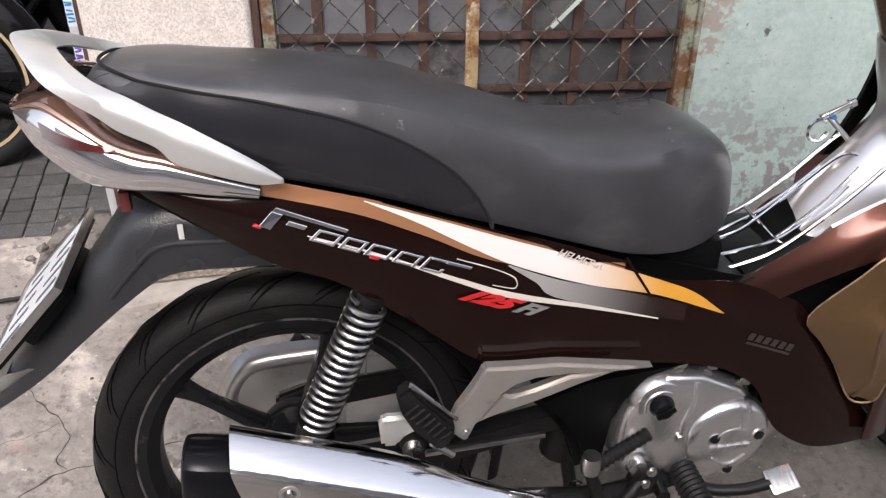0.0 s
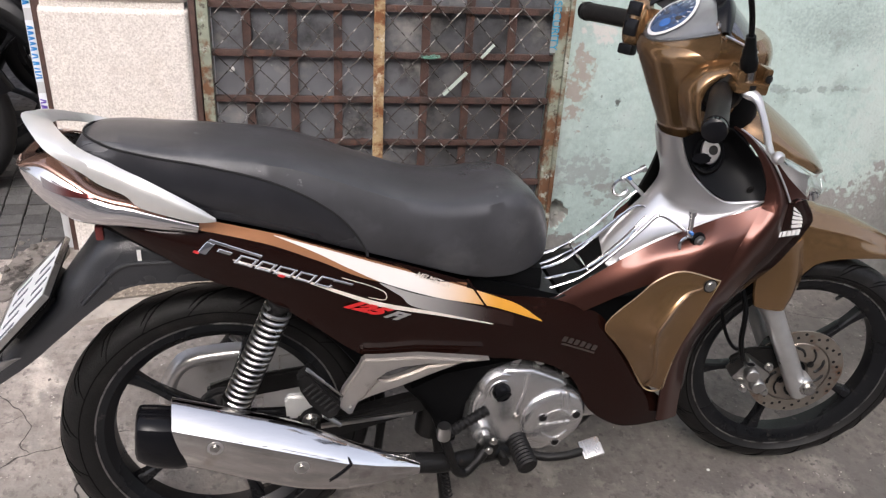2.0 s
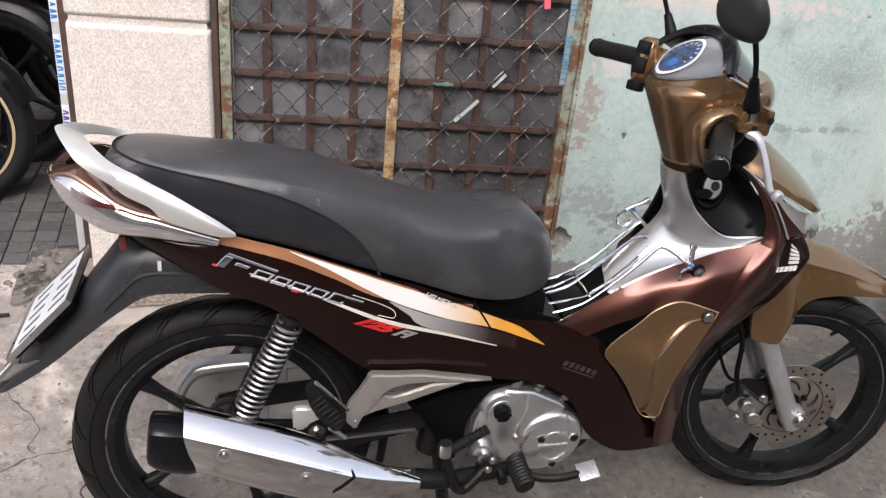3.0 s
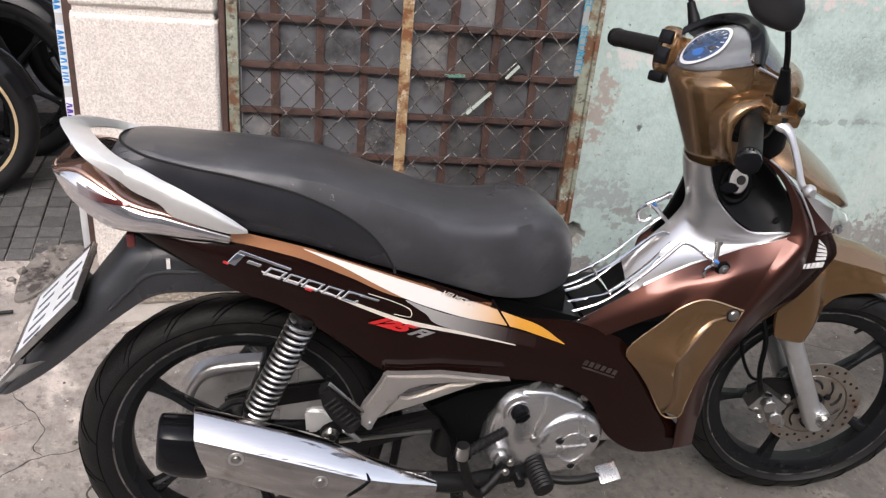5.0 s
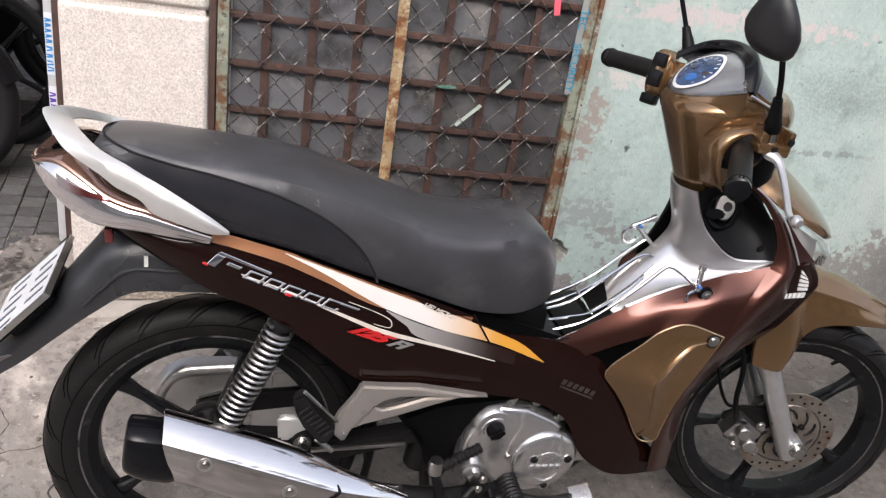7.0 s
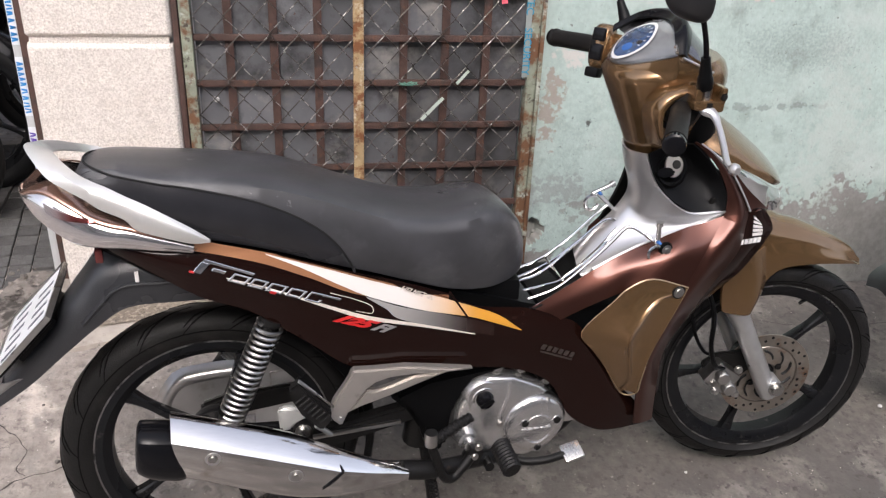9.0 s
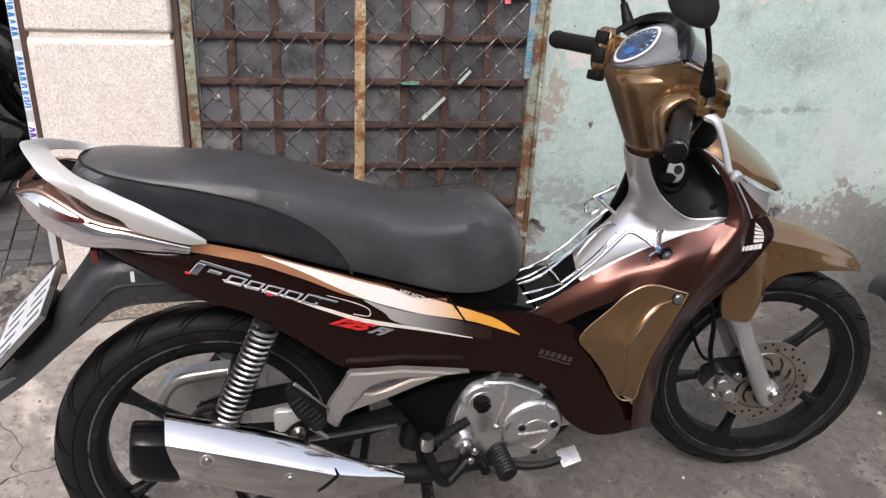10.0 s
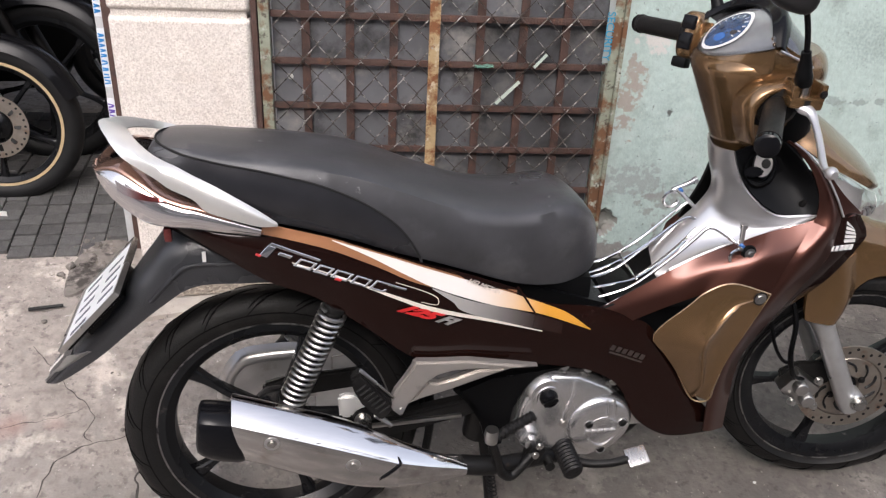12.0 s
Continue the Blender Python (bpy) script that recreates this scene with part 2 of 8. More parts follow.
ROUGHCAST = mat("cream_roughcast", (0.78, 0.725, 0.665), 0.9, vary=0.12, scale=160, bump=1.0, bscale=260, spots=[((0.62, 0.54, 0.46), 4, 0.60, 0.85), ((0.47, 0.415, 0.365), 230, 0.42, 0.68), ((0.27, 0.22, 0.18), 75, 0.69, 0.73)])
GREEN_WALL = mat("pale_green_paint", (0.375, 0.465, 0.435), 0.68, vary=0.16, scale=70, bump=0.5, bscale=120,
                 spots=[((0.50, 0.55, 0.525), 3, 0.5, 0.75), ((0.24, 0.29, 0.265), 9, 0.56, 0.76), ((0.17, 0.18, 0.165), 70, 0.63, 0.70), ((0.48, 0.51, 0.50), 110, 0.64, 0.70), ((0.33, 0.26, 0.21), 14, 0.68, 0.76)])


def weathered_wall():
    """Pale green paint over cement that lies bare along the foot of the wall."""
    m = GREEN_WALL
    n, l = m.node_tree.nodes, m.node_tree.links
    b = n["Principled BSDF"]
    paint = b.inputs["Base Color"].links[0].from_socket
    tc, sep, big, small, speck = (n.new(k) for k in ("ShaderNodeTexCoord", "ShaderNodeSeparateXYZ", "ShaderNodeTexNoise", "ShaderNodeTexNoise", "ShaderNodeTexNoise"))
    l.new(tc.outputs["Object"], sep.inputs[0])
    for t, sc in ((big, 5.0), (small, 48.0), (speck, 130.0)):
        t.inputs["Scale"].default_value, t.inputs["Detail"].default_value = sc, 7
        l.new(tc.outputs["Object"], t.inputs["Vector"])

    def calc(op, a, c):
        q = n.new("ShaderNodeMath")
        q.operation = op
        for i, v in enumerate((a, c)):
            if isinstance(v, (int, float)):
                q.inputs[i].default_value = v
            else:
                l.new(v, q.inputs[i])
        return q.outputs[0]
    foot = n.new("ShaderNodeMapRange")
    foot.inputs["From Min"].default_value, foot.inputs["From Max"].default_value = 0.75, 1.25
    foot.inputs["To Min"].default_value, foot.inputs["To Max"].default_value = 0.30, 0.45
    l.new(sep.outputs["X"], foot.inputs["Value"])
    edge = calc("ADD", calc("ADD", foot.outputs[0], calc("MULTIPLY", calc("SUBTRACT", big.outputs["Fac"], 0.5), 0.35)), calc("MULTIPLY", calc("SUBTRACT", small.outputs["Fac"], 0.5), 0.22))
    r = n.new("ShaderNodeMapRange")
    r.inputs["From Min"].default_value, r.inputs["From Max"].default_value = -0.012, 0.012
    l.new(calc("SUBTRACT", edge, sep.outputs["Z"]), r.inputs["Value"])
    cem, ramp = n.new("ShaderNodeMix"), n.new("ShaderNodeMix")
    cem.data_type = ramp.data_type = "RGBA"
    cem.inputs["A"].default_value, cem.inputs["B"].default_value = (0.14, 0.135, 0.125, 1), (0.30, 0.295, 0.28, 1)
    l.new(small.outputs["Fac"], cem.inputs["Factor"])
    l.new(r.outputs[0], ramp.inputs["Factor"]), l.new(paint, ramp.inputs["A"]), l.new(cem.outputs["Result"], ramp.inputs["B"])
    # soot smudges and flakes of their own shape: place, size, colour, strength
    last = ramp.outputs["Result"]
    for x, z, rx, rz, col, amount in ((1.16, 0.90, 0.16, 0.07, (0.10, 0.115, 0.105), 0.42), (1.10, 0.72, 0.20, 0.012, (0.09, 0.10, 0.09), 0.45), (0.43, 0.72, 0.035, 0.10, (0.28, 0.20, 0.16), 0.7), (0.50, 0.87, 0.06, 0.03, (0.52, 0.50, 0.47), 0.9),
                                      (0.72, 1.055, 0.42, 0.028, (0.54, 0.48, 0.46), 0.9), (0.47, 0.47, 0.09, 0.05, (0.27, 0.29, 0.28), 0.7), (1.35, 0.60, 0.10, 0.25, (0.43, 0.49, 0.46), 0.6), (0.60, 0.40, 0.10, 0.04, (0.24, 0.24, 0.22), 0.7), (0.545, 0.682, 0.008, 0.012, (0.08, 0.09, 0.08), 1.0)):
        dx, dz = calc("DIVIDE", calc("SUBTRACT", sep.outputs["X"], x), rx), calc("DIVIDE", calc("SUBTRACT", sep.outputs["Z"], z), rz)
        d2 = calc("ADD", calc("MULTIPLY", dx, dx), calc("MULTIPLY", dz, dz))
        rough = calc("ADD", calc("MULTIPLY", calc("SUBTRACT", (speck if x == 1.16 else small).outputs["Fac"], 0.5), 5.0 if x == 1.16 else 8.0), calc("MULTIPLY", calc("SUBTRACT", big.outputs["Fac"], 0.5), 2.0))
        rr = n.new("ShaderNodeMapRange")
        rr.inputs["From Min"].default_value, rr.inputs["From Max"].default_value = (1.6, -1.0) if x == 1.16 else (1.1, 0.3)
        rr.inputs["To Max"].default_value = amount
        l.new(calc("ADD", d2, rough), rr.inputs["Value"])
        mx = n.new("ShaderNodeMix")
        mx.data_type = "RGBA"
        l.new(rr.outputs[0], mx.inputs["Factor"]), l.new(last, mx.inputs["A"])
        mx.inputs["B"].default_value = (*col, 1)
        last = mx.outputs["Result"]
    l.new(last, b.inputs["Base Color"])


weathered_wall()


def streaked():
    """Long soft ripples along the polished shield."""
    n, l = SHIELD.node_tree.nodes, SHIELD.node_tree.links
    tc, mp, t, bp_ = (n.new(k) for k in ("ShaderNodeTexCoord", "ShaderNodeMapping", "ShaderNodeTexNoise", "ShaderNodeBump"))
    mp.inputs["Rotation"].default_value = (0, radians(-22), 0)
    mp.inputs["Scale"].default_value = (5, 60, 60)
    t.inputs["Scale"].default_value, t.inputs["Detail"].default_value = 1.0, 3
    l.new(tc.outputs["Object"], mp.inputs["Vector"]), l.new(mp.outputs[0], t.inputs["Vector"])
    bp_.inputs["Strength"].default_value, bp_.inputs["Distance"].default_value = 0.16, 0.002
    l.new(t.outputs["Fac"], bp_.inputs["Height"]), l.new(bp_.outputs[0], n["Principled BSDF"].inputs["Normal"])


streaked()


def weave():
    """A fine woven grain pressed into the seat cover."""
    n, l = VINYL.node_tree.nodes, VINYL.node_tree.links
    b = n["Principled BSDF"]
    tc, mul, bp = n.new("ShaderNodeTexCoord"), n.new("ShaderNodeMath"), n.new("ShaderNodeBump")
    mul.operation = "ADD"
    for i, ang in enumerate((38, -38)):
        mp, w = n.new("ShaderNodeMapping"), n.new("ShaderNodeTexWave")
        mp.inputs["Rotation"].default_value = (0, radians(ang), radians(ang))
        w.inputs["Scale"].default_value, w.inputs["Distortion"].default_value = 190, 0.6
        l.new(tc.outputs["Object"], mp.inputs["Vector"]), l.new(mp.outputs[0], w.inputs["Vector"]), l.new(w.outputs["Fac"], mul.inputs[i])
    bp.inputs["Strength"].default_value, bp.inputs["Distance"].default_value = 0.05, 0.0005
    l.new(mul.outputs[0], bp.inputs["Height"])
    l.new(b.inputs["Normal"].links[0].from_socket, bp.inputs["Normal"])
    l.new(bp.outputs[0], b.inputs["Normal"])


weave()
BARE_WALL = mat("bare_cement_wall", (0.30, 0.29, 0.27), 0.9, vary=0.2, scale=14, bump=0.5, bscale=60, spots=[((0.42, 0.46, 0.43), 7, 0.5, 0.7)])


def darkened(m, x, y, z, rad, col, amount):
    """One ragged dark patch on a sheet, about a place."""
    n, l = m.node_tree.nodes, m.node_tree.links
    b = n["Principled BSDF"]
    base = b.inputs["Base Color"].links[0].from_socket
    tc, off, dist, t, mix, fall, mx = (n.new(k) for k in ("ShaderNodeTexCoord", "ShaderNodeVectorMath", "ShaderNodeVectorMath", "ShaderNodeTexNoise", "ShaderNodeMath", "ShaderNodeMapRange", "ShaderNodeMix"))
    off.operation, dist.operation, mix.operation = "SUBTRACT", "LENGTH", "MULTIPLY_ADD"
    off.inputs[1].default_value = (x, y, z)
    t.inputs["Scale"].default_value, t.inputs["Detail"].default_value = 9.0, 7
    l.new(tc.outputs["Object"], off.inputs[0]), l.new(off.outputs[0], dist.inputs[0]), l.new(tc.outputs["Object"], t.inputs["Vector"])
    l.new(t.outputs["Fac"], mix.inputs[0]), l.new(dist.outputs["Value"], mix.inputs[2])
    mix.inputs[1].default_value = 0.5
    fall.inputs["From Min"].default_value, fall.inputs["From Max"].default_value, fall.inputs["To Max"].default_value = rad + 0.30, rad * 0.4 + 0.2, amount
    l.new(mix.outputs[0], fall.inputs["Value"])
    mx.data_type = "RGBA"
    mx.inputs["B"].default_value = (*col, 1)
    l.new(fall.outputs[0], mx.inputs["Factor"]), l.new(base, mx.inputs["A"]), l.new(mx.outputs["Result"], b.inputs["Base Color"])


RUST = mat("rusty_brown_bar", (0.070, 0.038, 0.030), 0.65, vary=0.35, scale=40, bump=0.5, bscale=160, spots=[((0.14, 0.062, 0.032), 26, 0.60, 0.72), ((0.032, 0.024, 0.021), 12, 0.54, 0.66)])
YELLOW_RUST = mat("yellowed_rusty_bar", (0.36, 0.26, 0.14), 0.7, vary=0.3, scale=40, bump=0.5, bscale=120, spots=[((0.17, 0.065, 0.022), 20, 0.47, 0.57), ((0.50, 0.42, 0.30), 34, 0.56, 0.64), ((0.06, 0.035, 0.022), 70, 0.60, 0.68)])
GREEN_RUST = mat("flaking_green_post", (0.24, 0.26, 0.20), 0.75, vary=0.3, scale=40, bump=0.5, bscale=100, spots=[((0.14, 0.065, 0.030), 14, 0.44, 0.54), ((0.40, 0.42, 0.36), 26, 0.57, 0.64), ((0.05, 0.035, 0.028), 45, 0.56, 0.66)])
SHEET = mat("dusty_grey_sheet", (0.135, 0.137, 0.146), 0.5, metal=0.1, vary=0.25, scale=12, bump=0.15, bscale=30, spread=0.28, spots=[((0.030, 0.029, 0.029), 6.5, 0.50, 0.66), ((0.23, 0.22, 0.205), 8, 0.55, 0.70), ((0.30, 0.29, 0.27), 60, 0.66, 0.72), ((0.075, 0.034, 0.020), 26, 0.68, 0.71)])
# the gate sheets turn darker round a place at the lower right
darkened(SHEET, 0.20, 0.015, 0.62, 0.28, (0.030, 0.029, 0.029), 0.75)
WIRE = mat("galvanised_wire", (0.050, 0.042, 0.036), 0.34, metal=0.4, vary=0.4, scale=60, spots=[((0.32, 0.31, 0.29), 40, 0.54, 0.58)])
GREY_POST = mat("grey_painted_post", (0.48, 0.49, 0.50), 0.6, vary=0.15, scale=30)
LABEL_WHITE = mat("white_label_film", (0.70, 0.73, 0.76), 0.5, vary=0.06)
BLUE_INK = mat("blue_lettering", (0.02, 0.22, 0.55), 0.5)
VIOLET_INK = mat("violet_lettering", (0.10, 0.05, 0.35), 0.5)
TEAL_INK = mat("teal_lettering", (0.02, 0.25, 0.40), 0.5)
TAPE = mat("pale_tape", (0.27, 0.29, 0.275), 0.5, vary=0.12, scale=40)
GREEN_TAPE = mat("clear_green_strip", (0.45, 0.52, 0.46), 0.35, vary=0.15, scale=40)
STRING = mat("green_string", (0.10, 0.22, 0.17), 0.8, vary=0.2)
PINK = mat("pink_ribbon", (0.70, 0.12, 0.16), 0.7)
PAPER = mat("paper", (0.62, 0.61, 0.58), 0.8, vary=0.1)
BLACK_PAINT = mat("black_gloss_paint", (0.006, 0.006, 0.007), 0.08, spec=0.15, coat=0.05)
GOLD_LINE = mat("gold_rim_tape", (0.55, 0.42, 0.25), 0.4, metal=0.3)
METER_GREY = mat("grey_meter_cover", (0.20, 0.205, 0.21), 0.15, coat=1.0, vary=0.3, scale=25)
SMOKE = mat("smoked_plastic", (0.05, 0.05, 0.055), 0.1, coat=1.0)
BLACK_PAINT_SOFT = mat("satin_black_plastic", (0.014, 0.014, 0.015), 0.38, vary=0.15, scale=20)
BLUE_GLASS = mat("blue_bead", (0.05, 0.16, 0.45), 0.15, coat=1.0)
# blotches only give the glossy paint an uneven surface to mirror
PLAIN = mat("reflection_facade", (0.26, 0.245, 0.23), 0.85, vary=0.2, scale=3, spots=[((0.06, 0.06, 0.06), 0.55, 0.50, 0.56), ((0.60, 0.59, 0.57), 0.8, 0.57, 0.63)])
# low base colour puts the dimness of the bay into its walls
DARK_ROOM = mat("dim_toned_wall", (0.16, 0.155, 0.15), 0.85, vary=0.15, scale=3)


# ---- builders ----
def mesh_of(bm, material, smooth=True, name="mesh"):
    me = bpy.data.meshes.new(name)
    bmesh.ops.recalc_face_normals(bm, faces=bm.faces)
    bm.to_mesh(me)
    bm.free()
    me.materials.append(material)
    if smooth:
        me.polygons.foreach_set("use_smooth", [True] * len(me.polygons))
        me.set_sharp_from_angle(angle=radians(38))
    return me


def part(name, bm, material, parent, label="", smooth=True):
    """One mesh object under a thing or a part; its vertices are in the thing's own frame."""
    ob = new(name, mesh_of(bm, material, smooth, name))
    ob.parent = parent
    if label:
        ob["label"] = label
    return ob


def thing(name, label, category, m=Matrix(), group="", kind=""):
    ob = new(name)
    ob.empty_display_size = 0.05
    ob.matrix_basis = m
    return tagged(ob, label, category, group, kind)


def solo(name, bm, material, label, category, m=Matrix(), group="", kind="", smooth=True):
    ob = new(name, mesh_of(bm, material, smooth, name))
    ob.matrix_basis = m
    return tagged(ob, label, category, group, kind)


def box(x0, x1, y0, y1, z0, z1, bevel=0.003, bm=None, m=None):
    b = bmesh.new()
    bmesh.ops.create_cube(b, size=1, matrix=Matrix.LocRotScale(((x0 + x1) / 2, (y0 + y1) / 2, (z0 + z1) / 2), None, (x1 - x0, y1 - y0, z1 - z0)))
    if bevel:
        bmesh.ops.bevel(b, geom=b.edges[:], offset=bevel, segments=2, affect="EDGES", profile=0.6)
    return _join(b, bm, m)


def _join(b, bm, m=None):
    if m:
        b.transform(m)
    if bm is None:
        return b
    me = bpy.data.meshes.new("tmp")
    b.to_mesh(me)
    b.free()
    bm.from_mesh(me)
    bpy.data.meshes.remove(me)
    return bm


def catmull(pts, n=6, closed=False):
    pts = [Vector(p) for p in pts]
    k = len(pts)
    out = []
    for i in range(k if closed else k - 1):
        p1, p2 = pts[i], pts[(i + 1) % k]
        p0 = pts[i - 1] if closed or i else p1 * 2 - p2
        p3 = pts[(i + 2) % k] if closed or i + 2 < k else p2 * 2 - p1
        for j in range(n):
            t = j / n
            out.append(0.5 * (2 * p1 + (p2 - p0) * t + (2 * p0 - 5 * p1 + 4 * p2 - p3) * t * t + (3 * p1 - p0 - 3 * p2 + p3) * t ** 3))
    return out if closed else out + [pts[-1]]


def tube(pts, r, seg=10, closed=False, bm=None, caps=True, flat=1.0):
    """A round bar along points; r is one radius or one for each point."""
    b = bmesh.new()
    pts = [Vector(p) for p in pts]
    k = len(pts)
    rs = r if isinstance(r, (list, tuple)) else [r] * k
    rings, nrm = [], None
    for i, p in enumerate(pts):
        a = pts[(i + 1) % k] if closed or i + 1 < k else p
        c = pts[i - 1] if closed or i else p
        d = (a - c).normalized()
        if nrm is None:
            nrm = d.orthogonal().normalized()
        nrm = (nrm - d * nrm.dot(d)).normalized()
        o = d.cross(nrm)
        rings.append([b.verts.new(p + rs[i] * (math.cos(q) * nrm + flat * math.sin(q) * o)) for q in (2 * math.pi * s / seg for s in range(seg))])
    for i in range(k if closed else k - 1):
        u, v = rings[i], rings[(i + 1) % k]
        for s in range(seg):
            b.faces.new((u[s], u[(s + 1) % seg], v[(s + 1) % seg], v[s]))
    if caps and not closed:
        b.faces.new(rings[0][::-1]), b.faces.new(rings[-1])
    return _join(b, bm)


def lathe(profile, seg=40, m=None, bm=None, closed=False):
    """Turns (radius, along) pairs about the local y axis."""
    b = bmesh.new()
    rings = [[b.verts.new((r * math.cos(q), y, r * math.sin(q))) for q in (2 * math.pi * s / seg for s in range(seg))] for r, y in profile]
    for i in range(len(rings) if closed else len(rings) - 1):
        u, v = rings[i], rings[(i + 1) % len(rings)]
        for s in range(seg):
            b.faces.new((u[s], u[(s + 1) % seg], v[(s + 1) % seg], v[s]))
    if not closed:
        for ring, r in ((rings[0], profile[0][0]), (rings[-1], profile[-1][0])):
            if r > 1e-4:
                b.faces.new(ring)
    bmesh.ops.remove_doubles(b, verts=b.verts, dist=1e-5)
    return _join(b, bm, m)


def sheet(rows, nu=5, nv=5, thick=0.004, bm=None):
    """A smooth skin through a grid of points, given a thickness."""
    b = bmesh.new()
    fine = [catmull(r, nu) for r in rows]
    cols = [catmull(c, nv) for c in zip(*fine)]
    grid = [[b.verts.new(p) for p in c] for c in cols]
    for u, v in zip(grid, grid[1:]):
        for i in range(len(u) - 1):
            b.faces.new((u[i], u[i + 1], v[i + 1], v[i]))
    bmesh.ops.recalc_face_normals(b, faces=b.faces)
    if thick:
        bmesh.ops.solidify(b, geom=b.faces[:], thickness=thick)
    return _join(b, bm)


def loft(rings, n=4, caps=True, bm=None):
    """A closed skin through rings of equally many points."""
    b = bmesh.new()
    cols = [catmull(c, n) for c in zip(*rings)]
    k = len(cols)
    grid = [[b.verts.new(p) for p in c] for c in cols]
    for i in range(k):
        u, v = grid[i], grid[(i + 1) % k]
        for j in range(len(u) - 1):
            b.faces.new((u[j], u[j + 1], v[j + 1], v[j]))
    if caps:
        b.faces.new([g[0] for g in grid]), b.faces.new([g[-1] for g in grid])
    return _join(b, bm)


def ring(cx, cy, cz, hx, hy, power=2.4, k=20, tilt=0.0):
    """A flat superellipse ring; tilt raises it towards +x."""
    out = []
    for i in range(k):
        q = 2 * math.pi * i / k
        c, s = math.cos(q), math.sin(q)
        x = hx * math.copysign(abs(c) ** (2 / power), c)
        y = hy * math.copysign(abs(s) ** (2 / power), s)
        out.append((cx + x, cy + y, cz + tilt * x))
    return out


def plate(outline, y0, y1, bevel=0.003, bm=None, m=None):
    """A flat piece: an outline in x and z with thickness in y."""
    b = bmesh.new()
    f = b.faces.new([b.verts.new((x, y0, z)) for x, z in outline])
    g = bmesh.ops.extrude_face_region(b, geom=[f])
    bmesh.ops.translate(b, verts=[v for v in g["geom"] if isinstance(v, bmesh.types.BMVert)], vec=(0, y1 - y0, 0))
    bmesh.ops.recalc_face_normals(b, faces=b.faces)
    if bevel:
        bmesh.ops.bevel(b, geom=[e for e in b.edges if len(e.link_faces) == 2 and e.calc_face_angle(0) > 0.4], offset=bevel, segments=2, affect="EDGES")
    return _join(b, bm, m)


def lettering(name, text, size, m, material, parent, depth=0.001, shear=0.0, label="", bold=0.0):
    cu = bpy.data.curves.new("tmp_text", "FONT")
    cu.body, cu.size, cu.extrude, cu.shear = text, size, depth, shear
    cu.align_x, cu.align_y, cu.offset = "CENTER", "CENTER", bold
    tmp = bpy.data.objects.new("tmp_text", cu)
    me = bpy.data.meshes.new_from_object(tmp)
    bpy.data.objects.remove(tmp)
    me.transform(m)
    me.materials.clear()
    me.materials.append(material)
    ob = new(name, me)
    ob.parent = parent
    if label:
        ob["label"] = label
    return ob


def bolt(p, r=0.006, h=0.005, side=-1, bm=None):
    """A hexagon head on a washer that faces the near side."""
    m = Matrix.Translation(p)
    b = lathe([(r * 1.5, 0), (r * 1.5, side * h * 0.3), (r, side * h * 0.32), (r, side * h), (r * 0.6, side * h * 1.05), (0, side * h * 0.8)], 12, m)
    return _join(b, bm)


def ground_z(x, y):
    if y < -1.5:
        return ground_z(x, -1.5) - 0.06 * (1 - math.exp((y + 1.5) / 1.0)) * 1.0
    z = 0.1476 - 0.0254 * max(min(x, 3), -3) + 0.1683 * min(y, 0.45)
    return z


# ---- setting ----
def axis_steps(lo, near_lo, near_hi, hi, fine, coarse=14):
    left = [near_lo - (near_lo - lo) * (i / coarse) ** 2.5 for i in range(coarse, 0, -1)]
    mid = [near_lo + fine * i for i in range(int((near_hi - near_lo) / fine) + 1)]
    right = [near_hi + (hi - near_hi) * (i / coarse) ** 2.5 for i in range(1, coarse + 1)]
    return left + mid + right


def build_ground():
    b = bmesh.new()
    xs, ys = axis_steps(-150, -2.0, 2.2, 150, 0.03), axis_steps(-150, -1.4, 0.6, 150, 0.03)
    grid = []
    for y in ys:
        row = []
        for x in xs:
            z = ground_z(x, y)
            if -2.1 < x < 2.3 and -1.5 < y < 0.7:
                z += 0.006 * noise.noise((x * 3, y * 3, 0)) + 0.003 * noise.noise((x * 14, y * 14, 3))
            row.append(b.verts.new((x, y, z)))
        grid.append(row)
    for u, v in zip(grid, grid[1:]):
        for i in range(len(u) - 1):
            b.faces.new((u[i], u[i + 1], v[i + 1], v[i]))
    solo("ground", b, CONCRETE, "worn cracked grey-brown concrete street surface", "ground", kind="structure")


build_ground()


def draped(name, outline, material, label, lift=0.006, kind="structure", category="ground"):
    """A thin uneven layer that lies on the ground inside an outline."""
    b = bmesh.new()
    pts = catmull([(x, y, 0) for x, y in outline], 5, True)
    cx, cy = sum(p.x for p in pts) / len(pts), sum(p.y for p in pts) / len(pts)
    rings = []
    for f in (1.0, 0.96, 0.8, 0.55, 0.3, 0.08):
        r = []
        for i, p in enumerate(pts):
            x, y = cx + (p.x - cx) * f, cy + (p.y - cy) * f
            wob = 0.012 * noise.noise((x * 22, y * 22, 5)) if f > 0.9 else 0
            x, y = x + wob, y + wob
            r.append(b.verts.new((x, y, ground_z(x, y) + (-0.012 if f == 1.0 else lift + 0.004 * noise.noise((x * 9, y * 9, 8))))))
        rings.append(r)
    for u, v in zip(rings, rings[1:]):
        for i in range(len(u)):
            b.faces.new((u[i], u[(i + 1) % len(u)], v[(i + 1) % len(u)], v[i]))
    b.faces.new(rings[-1])
    return solo(name, b, material, label, category, kind=kind)


